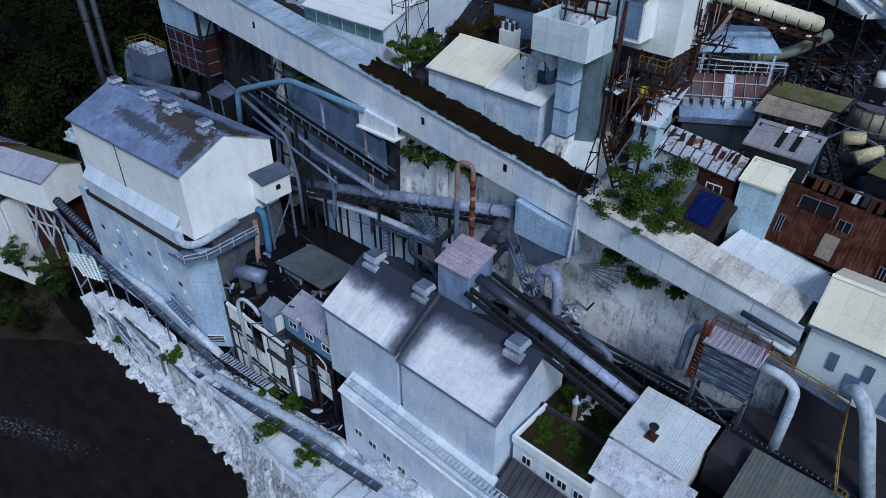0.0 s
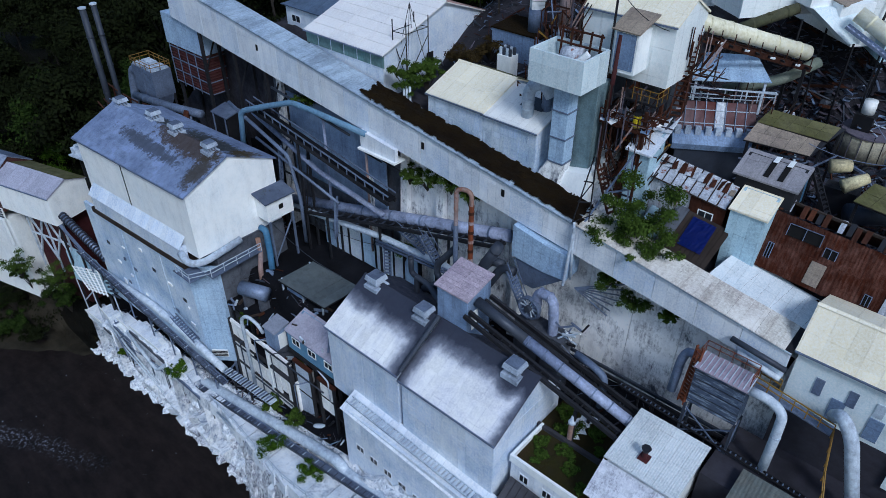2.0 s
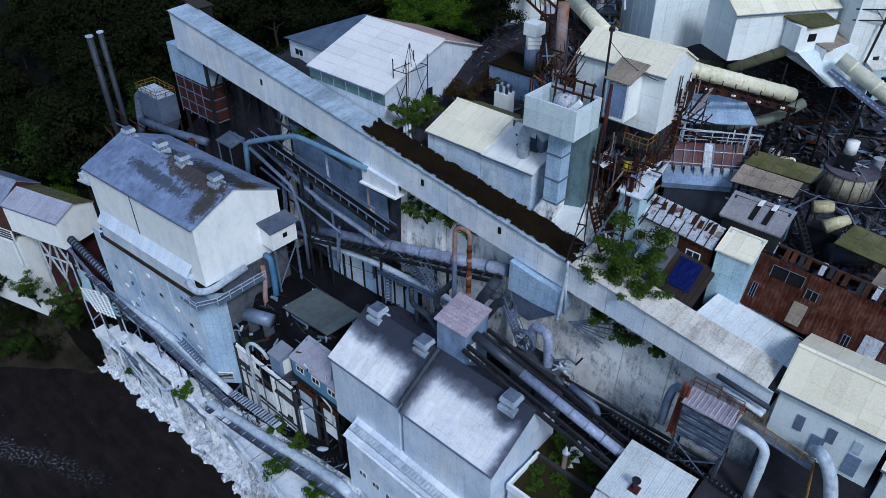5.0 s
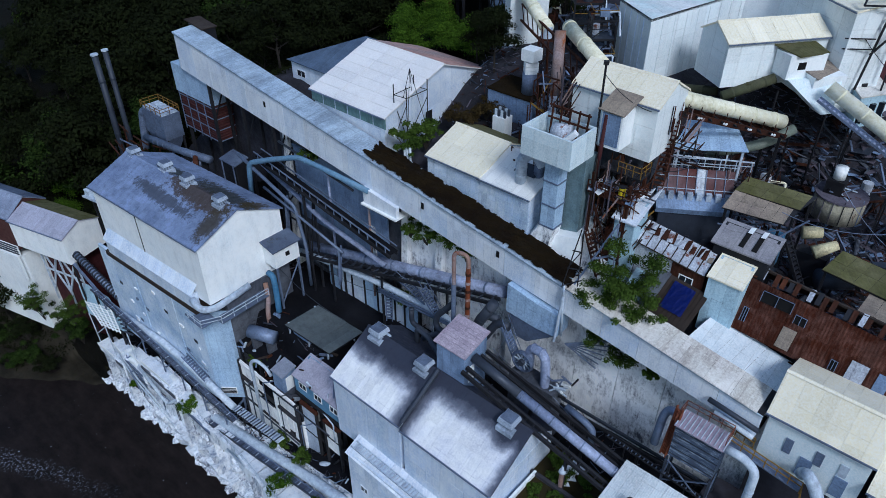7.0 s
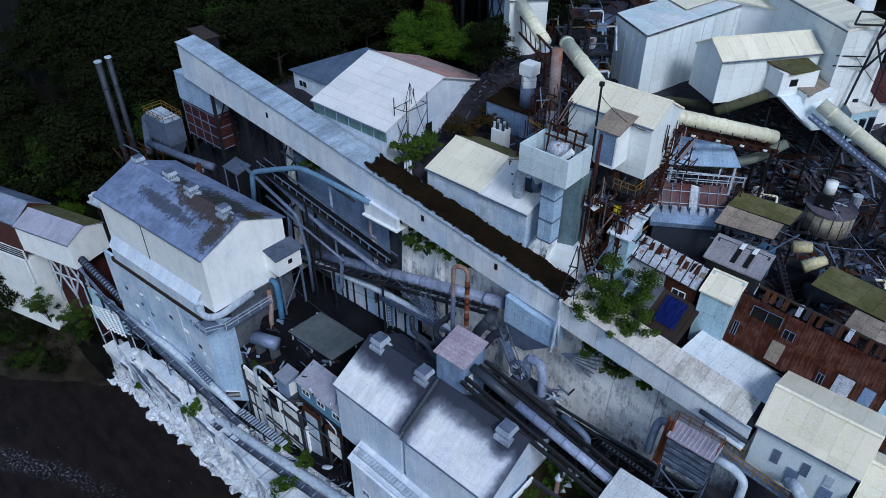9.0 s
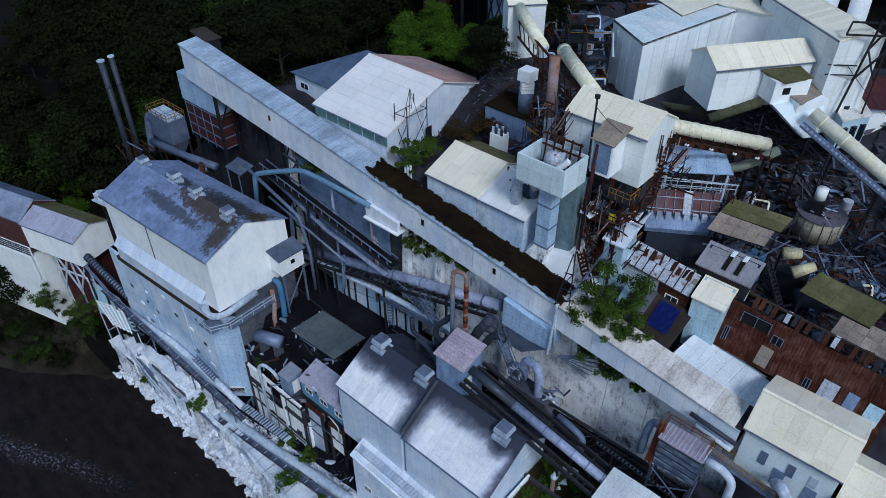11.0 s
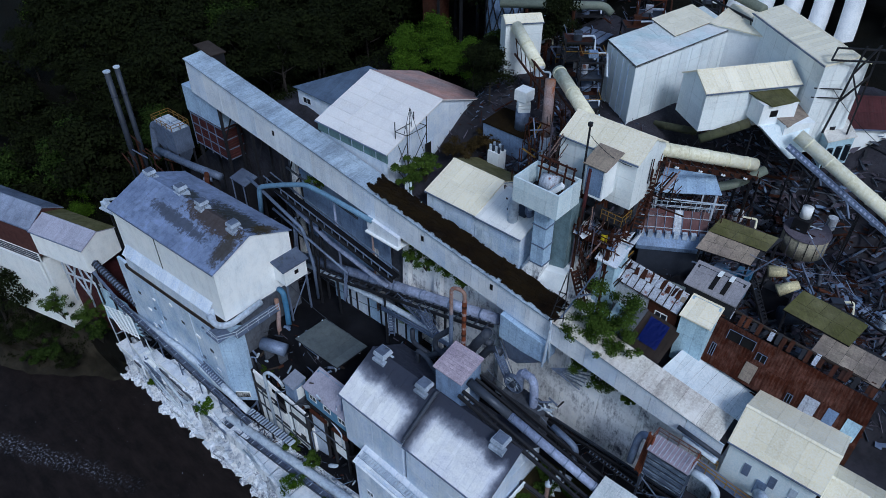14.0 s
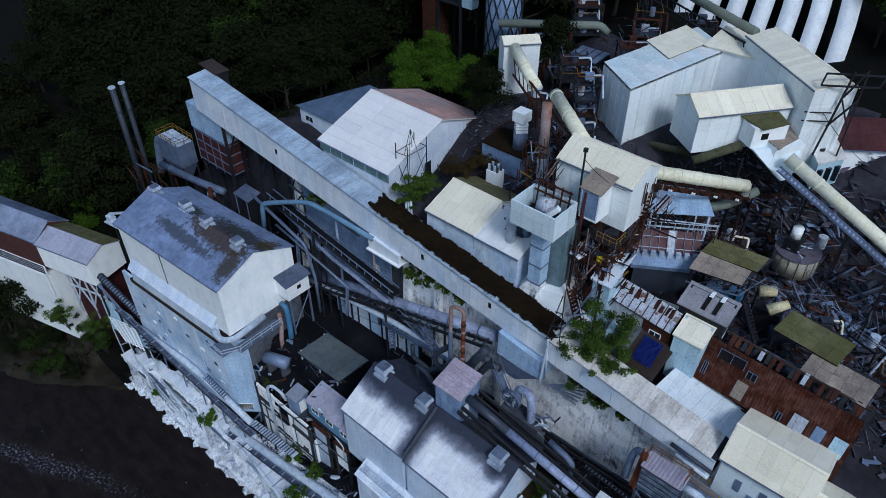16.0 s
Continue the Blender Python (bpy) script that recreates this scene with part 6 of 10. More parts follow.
sheets(rf, (-55.1, 33.5, 30.1), (-47.0, 33.5, 30.6), (-55.0, 38.5, 30.0), 6, 1, surface("dull_green_grey_felt", (0.15, 0.175, 0.19), (0.21, 0.235, 0.24), 0.8, patch=0.45, streak=0.3), lift=0.02)
for u in (-55, -51.4, -48):
    for v in (34, 38):
        part("post", beam((u, v, 27), (u, v, 30.2), 0.16), PIPEPALE, can)
part("bench", box(-54.6, -51.5, 34.2, 35.2, 28, 29.2), BLUEGREY, can)
tk = thing("horizontal_tank", "rust-stained grey horizontal tank on saddles", "tank", (-57.5, 31.8, 27))
part("shell", tube([(-59.3, 31.2, 28.2), (-56.0, 32.4, 28.2)], 0.85, 20), PIPEGREY, tk, smooth=True)
for s in (0.2, 0.8):
    p = lerp3((-59.3, 31.2, 27.3), (-56.0, 32.4, 27.3), s)
    part("saddle", box(p[0] - 0.2, p[0] + 0.2, p[1] - 0.6, p[1] + 0.6, 25.5, 27.7), CONCRETE, tk)
pl = thing("pipe_deck", "dark steel deck beside the mill house", "platform", (-57, 33, 24))
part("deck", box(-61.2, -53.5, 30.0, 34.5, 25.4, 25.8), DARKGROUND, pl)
for u in (-60.8, -57, -53.8):
    part("leg", beam((u, 30.3, 14), (u, 30.3, 25.4), 0.28), STEEL, pl)
pipe_thing("gooseneck_pipe", "pale gooseneck pipe rising from the frame building", [(-55.4, 28.3, 15), (-55.4, 28.3, 27.6), (-54.6, 28.6, 28.3), (-53.4, 29.0, 27.6), (-52.9, 29.2, 26.4)], 0.2, PIPEPALE, bend=0.8)

# pipes round the mill gable
pipe_thing("blue_elbow_pipe", "blue painted duct with elbows beneath the gable", [(-61.2, 36.2, 33.2), (-60.2, 36.2, 33.2), (-59.8, 36.0, 30.4), (-59.0, 35.4, 28.6)], 0.38, PIPEBLUE, [(1, 0.5)], group="gable ducts")
pipe_thing("white_duct", "white duct along the foot of the gable", [(-64.0, 27.3, 33.0), (-62.4, 27.2, 32.2), (-60.9, 28.3, 32.6), (-60.9, 33.2, 33.2)], 0.42, PIPEPALE, [(2, 0.3), (2, 0.6)], group="gable ducts")
pipe_thing("rusty_duct", "rusty duct hanging below the hoist box", [(-60.6, 35.2, 32.5), (-60.2, 35.0, 30.5), (-59.6, 34.2, 29.0), (-58.9, 33.8, 26)], 0.3, PIPERUST, group="gable ducts")
wk = thing("gable_walkway", "steel walkway below the mill gable", "walkway", (-60, 32, 31))
part("deck", slab((-63.8, 26.2, 30.9), (-61.0, 26.2, 30.9), (-61.0, 28.3, 30.9), (-63.8, 28.3, 30.9), 0.12), PIPEGREY, wk)
part("deck", slab((-61.4, 28.3, 30.9), (-59.9, 28.3, 30.9), (-59.9, 35.0, 31.1), (-61.4, 35.0, 31.1), 0.12), PIPEGREY, wk)
railing("walkway_rail", "pale steel guard rail on the gable walkway", [(-63.8, 26.2, 30.95), (-61.0, 26.2, 30.95), (-59.9, 28.3, 31.0), (-59.9, 35.0, 31.15)], PIPEPALE)
pipe_thing("blue_pipe", "pale blue pipe with elbows crossing to the gallery", [(-68.2, 40, 39), (-67.4, 40, 44.7), (-63.8, 41.2, 46.0), (-60.0, 42, 47.3), (-57.0, 42.5, 47.0), (-48.8, 42.5, 47.0)], 0.32, surface("pale_blue_pipe_paint", (0.24, 0.36, 0.47), (0.18, 0.27, 0.37), 0.5, patch=0.3, streak=0.3), [(1, 0.3), (3, 0.4), (4, 0.3), (4, 0.7)], bend=0.8)

# ---- conveyors across the yard ----
cv = thing("covered_conveyor", "pale covered pipe conveyor on a dark truss across the yard", "conveyor", (-47, 43, 33))
P0, P1 = (-66, 43.1, 32.2), (-30.6, 43.5, 42.3)
part("cover", tube([P0, P1], 0.62, 16), DUSTPIPE, cv, smooth=True)
for i in range(8):
    c = Vector(lerp3(P0, P1, (i + 0.5) / 8)); d = (Vector(P1) - Vector(P0)).normalized() * 0.1
    part("joint_ring", tube([c - d, c + d], 0.68, 16), PIPEGREY, cv)
for dv in (-0.95, -1.9):
    part("chord", beam((P0[0], P0[1] + dv, P0[2] - 0.3), (P1[0], P1[1] + dv, P1[2] - 0.3), 0.2, 0.35), STEEL, cv)
for i in range(26):
    p = lerp3(P0, P1, (i + 0.5) / 26)
    part("idler_bar", beam((p[0], p[1] - 1.95, p[2] - 0.2), (p[0], p[1] - 0.5, p[2] - 0.2), 0.14), PIPEDARK, cv)
for s in (0.3, 0.55, 0.78):
    p = lerp3(P0, P1, s)
    for dv in (-1.7, 0.2):
        part("leg", beam((p[0], p[1] + dv, yard(p[0]) - 1), (p[0], p[1] + dv, p[2] - 0.5), 0.22), STEEL, cv)
pipe_thing("yard_pipe", "pale service pipe along the retaining wall", [(-62, 41.8, 33.2), (-55, 42, 34.2), (-46.5, 42, 35.6), (-37, 42, 36.3), (-34, 41, 36.2)], 0.36, PIPEPALE, [(0, 0.5), (1, 0.5), (2, 0.4), (2, 0.8)])
for dz in (0.5, 0.9):
    pipe_thing("thin_pipe", "thin grey service pipe", [(-47, 41.4, 34.4 + dz), (-36, 41.4, 35.6 + dz), (-33, 39.6, 36 + dz)], 0.14, PIPEGREY, group="service pipes", seg=8)
for pts, r, m in (([(-69, 42.6, 43.2), (-57, 42.4, 39.6), (-46.5, 42.2, 38.4)], 0.3, DUSTPIPE), ([(-66, 40.6, 41.6), (-52, 40.8, 38.2)], 0.16, PIPEGREY), ([(-70, 40.2, 45.0), (-60, 40.6, 41.2), (-58.8, 40.6, 36.0), (-58.8, 40.6, 30.0)], 0.22, PIPEGREY), ([(-64.5, 42.7, 47.6), (-51.5, 42.7, 45.9)], 0.14, PIPEDARK), ([(-56.5, 43.3, 46.0), (-56.5, 43.3, 31.0)], 0.16, DUSTPIPE), ([(-49.8, 43.3, 45.0), (-49.8, 43.3, 31.5)], 0.14, PIPERUST)):
    pipe_thing("gallery_pipe", "dusty pipe slung below the gallery", pts, r, m, [(0, 0.3), (0, 0.7)], group="gallery pipes", seg=10)
for u, z0, z1 in ((-62.6, 36.0, 41.5), (-53.2, 33.0, 38.5)):
    ladder("thin steel ladder below the gallery", (u, 40.9, z0), (u + 0.4, 41.1, z1), 0.6, PIPEGREY, step=0.4, name="wall_ladder", category="ladder")
hb_ = thing("gallery_brace", "dark bracing trestle standing below the gallery", "trestle", (-62, 42.6, 30))
for a, b in (((-66, 42.8, 30), (-66, 42.8, 48)), ((-62, 42.8, 30), (-62, 42.8, 47.6)), ((-66, 42.8, 37), (-62, 42.8, 42)), ((-62, 42.8, 37), (-66, 42.8, 42)), ((-66, 42.8, 42.2), (-62, 42.8, 42.2)), ((-66, 42.8, 42.4), (-62, 42.8, 47.2)), ((-66, 42.8, 36.8), (-62, 42.8, 36.8))):
    part("member", beam(a, b, 0.16), STEEL, hb_)
dk = thing("inclined_belt", "dark inclined belt conveyor truss below the gallery", "conveyor", (-56, 42, 34))
for dv in (0, 1.1):
    part("chord", beam((-68, 41.3 + dv, 44.6), (-44.6, 41.3 + dv, 40.9), 0.22, 0.4), STEEL, dk)
    part("chord", beam((-68, 41.3 + dv, 45.5), (-44.6, 41.3 + dv, 41.8), 0.12), PIPEGREY, dk)
part("belt", slab((-68, 41.4, 44.9), (-44.6, 41.4, 41.2), (-44.6, 42.5, 41.2), (-68, 42.5, 44.9), 0.1), DARKGROUND, dk)
for i in range(17):
    p = lerp3((-68, 41.3, 44.7), (-44.6, 41.3, 41.0), (i + 0.5) / 17)
    part("post", beam(p, (p[0], p[1], p[2] + 0.9), 0.1), PIPEGREY, dk)
for u in (-59,):
    zz = 44.6 - (u + 68) * 0.158
    for v in (41.3, 42.6):
        part("leg", beam((u, v, yard(u) - 1), (u, v, zz), 0.24), STEEL, dk)
    part("brace", beam((u, 41.3, yard(u) + 4), (u, 42.6, zz - 1), 0.12), STEEL, dk)
wb = thing("wall_cabin", "small white timber cabin under the gallery", "cabin", (-47.4, 43.6, 44))
part("shell", hexa(bmesh.new(), [(-49.6, 42.5, 45.3), (-44.6, 42.5, 45.3), (-44.6, 42.95, 45.3), (-49.6, 42.95, 45.3), (-49.7, 42.5, 47.2), (-44.6, 42.5, 46.6), (-44.6, 42.95, 46.6), (-49.7, 42.95, 47.2)]), WHITE, wb)
part("base", slab((-49.8, 42.2, 45.28), (-44.4, 42.2, 45.28), (-44.4, 43.7, 45.28), (-49.8, 43.7, 45.28), 0.2), PALE, wb)
part("bracket", beam((-48.8, 42.3, 45), (-48.8, 44.9, 42.6), 0.15), STEEL, wb)
part("bracket", beam((-46.2, 42.3, 45), (-46.2, 44.9, 42.6), 0.15), STEEL, wb)
for i in range(7):
    u = -58.6 + i * 2.3
    t = thing("wall_bay_panel", "white panel between thin dark gaps at the wall foot", "panel", (u, 43.6, 29), group="wall foot panels")
    part("panel", box(u, u + 2.05, 43.5, 43.7, 28.6 + 0.1 * i, 33.3 + 0.12 * i), BLUEWHITE if i % 3 else LOWBLUE, t)
    # Narrow dark strip added in place of the gap between panels
    part("pier", box(u + 2.07, u + 2.25, 43.4, 43.9, 28.5, 33.6 + 0.12 * i), STEEL, t)
    part("lintel", box(u, u + 2.25, 43.35, 43.9, 33.32 + 0.12 * i, 33.6 + 0.12 * i), CONCRETE, t)
wp = thing("sheet_wall", "blue-grey sheet wall below the gallery", "wall", (-56, 44.6, 34), kind="structure")
part("sheet", box(-64.5, -48.2, 44.5, 44.7, 36.5, 46.6), BLUEGREY, wp)
hp = thing("hanging_hopper", "blue-grey sheet hopper hung beneath the gallery", "hopper", (-27, 43.4, 40))
part("body", prism([(-29.7, 41.2), (-26.2, 41.0), (-23.9, 41.2), (-23.8, 43.8), (-26.2, 43.9), (-29.7, 44.5)], 42.4, 44.4, along="v"), LOWBLUE, hp)
part("spout", hexa(bmesh.new(), [(-28.6, 42.9, 38.2), (-27.4, 42.9, 38.2), (-27.4, 43.9, 38.2), (-28.6, 43.9, 38.2), (-29.4, 42.6, 41.0), (-24.2, 42.6, 41.0), (-24.2, 44.2, 41.0), (-29.4, 44.2, 41.0)]), PIPEGREY, hp)
part("rim_pipe", tube([(-24.0, 42.3, 40.8), (-23.6, 42.3, 47.0)], 0.13, 10), PIPEPALE, hp)
for k in range(7):
    part("strut", beam((-23.2, 43, 40.5), (-20.6 + 0.2 * k, 44.8, 37.6 + 0.7 * k), 0.09), PIPEGREY, hp)
lp = pipe_thing("rusty_loop_pipe", "tall grey pipe loop with a rusty U bend and orange bands", [(-33.6, 39.1, 33), (-33.6, 39.1, 48.2), (-32.1, 39.4, 48.3), (-32.1, 39.4, 33)], 0.21, PIPERUST, bend=1.0)
part("grey_length", tube([(-33.6, 39.1, 33), (-33.6, 39.1, 44.4)], 0.24, 14), PIPEGREY, lp)
part("orange_length", tube([(-32.1, 39.4, 36.0), (-32.1, 39.4, 46.9)], 0.235, 14), ORANGE, lp)
for k in range(9):
    part("rust_band", tube([(-32.1, 39.4, 38.0 + k * 1.0), (-32.1, 39.4, 38.3 + k * 1.0)], 0.27, 12), PIPERUST if k % 2 else RUST, lp)
ladder("steel ladder on the yard wall", (-52.6, 43.6, 33.0), (-52.4, 43.8, 36.6), 0.7, PIPEGREY, step=0.4, name="steel_ladder", category="ladder")
ladder("steel ladder by the service pipes", (-45.6, 41.6, 31.0), (-45.8, 41.9, 35.2), 0.7, PIPEGREY, step=0.4, name="steel_ladder", category="ladder")
# conveyor tube from the tower to the pump house
c2 = thing("tube_conveyor", "pale tube conveyor with dark belts beside it", "conveyor", (-20, 37, 34))
Q0, Q1 = (-28.6, 36.2, 40.2), (-13.0, 37.6, 34.9)
part("tube", tube([Q0, lerp3(Q0, Q1, 0.32)], 0.46, 14), PIPEDARK, c2, smooth=True)
part("tube", tube([lerp3(Q0, Q1, 0.32), Q1], 0.46, 14), DUSTPIPE, c2, smooth=True)
for i in range(7):
    c = Vector(lerp3(Q0, Q1, 0.34 + 0.1 * i)); d = (Vector(Q1) - Vector(Q0)).normalized() * 0.06
    part("joint_ring", tube([c - d, c + d], 0.5, 14), PIPEGREY, c2)
for k, dv in enumerate((-1.0, -1.7, 1.1, 1.9)):
    part("side_beam", beam((Q0[0], Q0[1] + dv, Q0[2] - 0.6), (Q1[0] + 5, Q1[1] + dv, Q1[2] - 1.8), 0.25, 0.4), STEEL, c2)
for i in range(26):
    p = lerp3((Q0[0], Q0[1], Q0[2] - 0.5), (Q1[0] + 5, Q1[1], Q1[2] - 1.7), (i + 0.5) / 26)
    part("cross_bar", beam((p[0], p[1] - 1.7, p[2]), (p[0], p[1] - 0.8, p[2]), 0.1), STEEL, c2)
for s in (0.35, 0.7):
    p = lerp3(Q0, Q1, s)
    part("leg", beam((p[0], p[1] - 1.3, yard(p[0]) - 1), (p[0], p[1] - 1.3, p[2] - 0.6), 0.25), STEEL, c2)
    part("leg", beam((p[0], p[1] + 1.4, yard(p[0]) - 1), (p[0], p[1] + 1.4, p[2] - 0.6), 0.25), STEEL, c2)
# blower, its duct and platform
fn = thing("blower_fan", "grey blower wheel in an open frame under a fat duct", "fan", (-25.9, 40.4, 36))
for k in range(10):
    a = 2 * math.pi * k / 10
    part("spoke", beam((-25.9, 40.3, 38.4), (-25.9 + 1.0 * math.cos(a), 40.3, 38.4 + 1.0 * math.sin(a)), 0.1), PIPEPALE, fn)
for k in range(16):
    a, b = 2 * math.pi * k / 16, 2 * math.pi * (k + 1) / 16
    part("rim_piece", beam((-25.9 + 1.05 * math.cos(a), 40.3, 38.4 + 1.05 * math.sin(a)), (-25.9 + 1.05 * math.cos(b), 40.3, 38.4 + 1.05 * math.sin(b)), 0.5, 0.12), PIPEGREY, fn)
part("hub", tube([(-25.9, 39.9, 38.4), (-25.9, 40.8, 38.4)], 0.32, 12), PIPEDARK, fn)
part("plinth", box(-27.0, -22.0, 39.8, 41.6, 30, 36.8), CONCRETE, fn)
pipe_thing("fan_duct", "fat rust-stained arch duct over the blower", [(-25.6, 40.9, 37.2), (-25.5, 40.8, 40.2), (-23.7, 40.6, 40.4), (-23.4, 40.5, 38.0), (-23.3, 40.4, 35.2)], 0.46, DUSTPIPE, [(0, 0.5), (1, 0.2), (1, 0.8), (2, 0.6)], bend=1.0)
rq = random.Random(23)
for k in range(16):
    a = (-23.6 + rq.uniform(-0.6, 2.8), 40.6 + rq.uniform(-0.6, 0.8), 37.0 + rq.uniform(-0.4, 1.0))
    b = (a[0] + rq.uniform(-1.4, 1.8), a[1] + rq.uniform(-0.5, 0.5), a[2] + rq.uniform(-0.4, 1.1))
    t = thing("platform_strut", "pale angle strut of the blower platform", "strut", a, group="blower struts")
    part("bar", beam(a, b, rq.uniform(0.08, 0.2)), rq.choice((PIPEPALE, PIPEGREY, PALE, STEEL)), t)
ladder("steel stair below the hopper", (-28.8, 41.0, 40.8), (-26.7, 41.0, 36.9), 0.9, PIPEGREY, rails=True, step=0.32)
ladder("steel stair between the dust ducts", (-39.3, 40.6, 40.1), (-37.0, 40.6, 37.5), 0.9, PIPEGREY, rails=True, step=0.32)
ladder("pale steel stair along the covered conveyor", (-44.2, 42.0, 38.2), (-39.8, 42.0, 36.8), 0.9, PIPEGREY, rails=True, step=0.35)
pipe_thing("standing_duct", "dark standing duct with a capped head", [(-39.7, 39.4, 37.7), (-39.7, 39.4, 35.7), (-36.2, 39.4, 35.4)], 0.28, PIPEDARK, [(0, 0.05)], bend=0.6)
pipe_thing("bent_duct", "dark bent duct beside the little tower", [(-34.2, 39.9, 41.2), (-36.5, 39.8, 38.2), (-36.4, 39.6, 37.0), (-34.6, 39.4, 36.8)], 0.33, PIPEDARK, [(0, 0.5)], bend=0.7)
pipe_thing("drop_duct", "fat sooty duct dropping beside the little tower", [(-29.9, 40.7, 43.0), (-31.6, 40.6, 39.8), (-32.4, 40.4, 37.0)], 0.52, PIPEDARK, [(0, 0.2), (0, 0.8)], bend=0.8)
for k, (a, b, r) in enumerate((((-33.5, 40.4, 36.5), (-31.4, 41.6, 40.2), 0.42), ((-31.8, 40.2, 36.2), (-29.8, 41.2, 40.4), 0.42), ((-36.0, 39.6, 36.2), (-33.6, 40.6, 38.4), 0.36))):
    pipe_thing("dust_duct", "dark dust duct rising behind the tower", [(a[0] - 1.5, a[1] - 0.8, a[2] - 1.0), a, b, (b[0] + 1.4, b[1], b[2] + 0.2)], r, PIPEDARK, group="dust ducts")
pipe_thing("roof_duct", "dark duct looping over the sooty roof", [(-37.2, 37.6, 33), (-37.2, 37.6, 37.6), (-35.5, 37.4, 37.6), (-33.0, 36.6, 37.0), (-32.2, 36.4, 37.0)], 0.26, PIPEDARK, bend=0.5)
pipe_thing("yard_bend_pipe", "grey pipe bending down beside the tube conveyor", [(-20.2, 39.3, 37.2), (-18.2, 39.2, 36.9), (-17.2, 39.2, 36.4), (-17.2, 39.2, 33)], 0.32, PIPEGREY, bend=0.9)

# ---- filter house and catwalk by the pale house ----
FILTERBLUE = surface("dark_blue_casing", (0.10, 0.14, 0.22), (0.05, 0.07, 0.12), 0.35, patch=0.3, streak=0.2, spec=0.5)


def sheen_bands(m, colour):
    """Level runs of pale sheen painted into the colour of a dark casing."""
    nt = m.node_tree
    bs = nt.nodes["Principled BSDF"]
    col = bs.inputs["Base Color"].links[0].from_socket
    b = noisen(nt, site_coords(nt, (0.55, 0.55, 3.2)), 1.4, 6, 0.7)
    nt.links.new(mixc(nt, ramp(nt, b, ((0.5, 0.0), (0.68, 0.85))), col, colour), bs.inputs["Base Color"])


# Pale bands stand for the wavy reflections on the casing
sheen_bands(FILTERBLUE, (0.42, 0.50, 0.62))
fl = thing("filter_unit", "dark blue filter housing with a ribbed pinkish top", "filter", (-8.8, 41, 34))
part("casing", box(-10.75, -6.95, 40.2, 41.9, 37.7, 41.3), FILTERBLUE, fl)
for k in range(5):
    part("casing_rib", box(-10.78, -6.92, 40.14, 40.197, 38.0 + 0.75 * k, 38.06 + 0.75 * k), PIPEDARK, fl)
top = part("top", slab((-10.9, 40.05, 41.42), (-6.8, 40.05, 41.42), (-6.8, 42.05, 41.6), (-10.9, 42.05, 41.6), 0.1), PINKROOF, fl)
for i in range(12):
    u = -10.8 + i * 0.36
    part("rib", beam((u, 40.1, 41.48), (u, 42.0, 41.65), 0.06), PIPEPALE, top)
for u in (-10.8, -7.0):
    for v in (40.3, 41.9):
        part("leg", beam((u, v, 33), (u, v, 37.3), 0.2), PIPEDARK, fl)
    part("brace", beam((u, 40.3, 34), (u, 41.9, 37), 0.1), PIPEGREY, fl)
part("brace", beam((-10.8, 40.3, 34.2), (-7, 40.3, 37), 0.1), PIPEGREY, fl)
part("brace", beam((-7, 40.3, 34.2), (-10.8, 40.3, 37), 0.1), PIPEGREY, fl)
ladder("orange caged ladder on the filter unit", (-11.2, 40.4, 37.0), (-11.0, 40.9, 42.6), 0.6, ORANGE, step=0.35, name="caged_ladder", category="ladder")
railing("filter_rail", "orange guard rail on the filter unit", [(-10.9, 40.1, 41.6), (-10.9, 42.0, 41.6), (-6.9, 42.0, 41.6), (-6.9, 40.6, 41.6)], ORANGE, step=1.0, w=0.05)
pipe_thing("filter_inlet", "dark blue inlet duct dropping from the filter unit", [(-10.7, 41.4, 41.0), (-12.0, 41.6, 41.2), (-12.3, 41.4, 40.2), (-12.3, 40.9, 37.2)], 0.36, PIPEGREY, bend=0.7)
pipe_thing("filter_outlet", "pale outlet duct bending down from the filter unit", [(-6.9, 41.0, 40.9), (-5.4, 41.0, 40.95), (-4.3, 40.8, 40.5), (-4.2, 40.6, 38.6), (-4.2, 40.6, 34.0)], 0.36, PIPEPALE, [(3, 0.05)], bend=1.5)
pipe_thing("riser_pipe", "thick pale riser pipe bending over the yard edge", [(-1.6, 42.9, 40.6), (-1.1, 42.0, 41.8), (0.0, 41.6, 40.6), (2.4, 40.6, 34)], 0.48, PIPEPALE, bend=1.2)
cw = thing("yellow_catwalk", "steel catwalk with yellow guard rails along the pale house", "walkway", (-4, 42.4, 39))
part("deck", slab((-6.9, 41.8, 40.6), (-1.2, 42.0, 39.6), (-1.2, 43.0, 39.6), (-6.9, 42.9, 40.6), 0.12), PIPEGREY, cw)
railing("catwalk_rail", "yellow guard rail along the catwalk", [(-6.9, 41.8, 40.65), (-1.2, 42.0, 39.65)], YELLOW, step=0.9)
railing("catwalk_rail", "yellow guard rail along the catwalk", [(-6.9, 42.9, 40.65), (-5.4, 42.95, 40.4)], YELLOW, step=0.7)
railing("yard_rail", "yellow guard rail round the sunken yard", [(-1.2, 42.0, 39.4), (-0.5, 40.4, 36.8), (0.3, 38.8, 35.2), (1.0, 38.7, 35.2), (1.2, 37.0, 35)], YELLOW, step=1.2)
sl = thing("concrete_slab", "dark sunken concrete apron", "slab", (-3, 40, 35), kind="structure")
part("apron", box(-7.6, 6.0, 37.4, 43.65, 29, 34.4), APRON := surface("dark_apron", (0.040, 0.038, 0.052), (0.10, 0.098, 0.13), 0.85, patch=0.6, moss=0.15), sl)
part("retaining_face", box(-5.25, 12, 43.68, 49.5, 30, 38.88), APRON, sl)
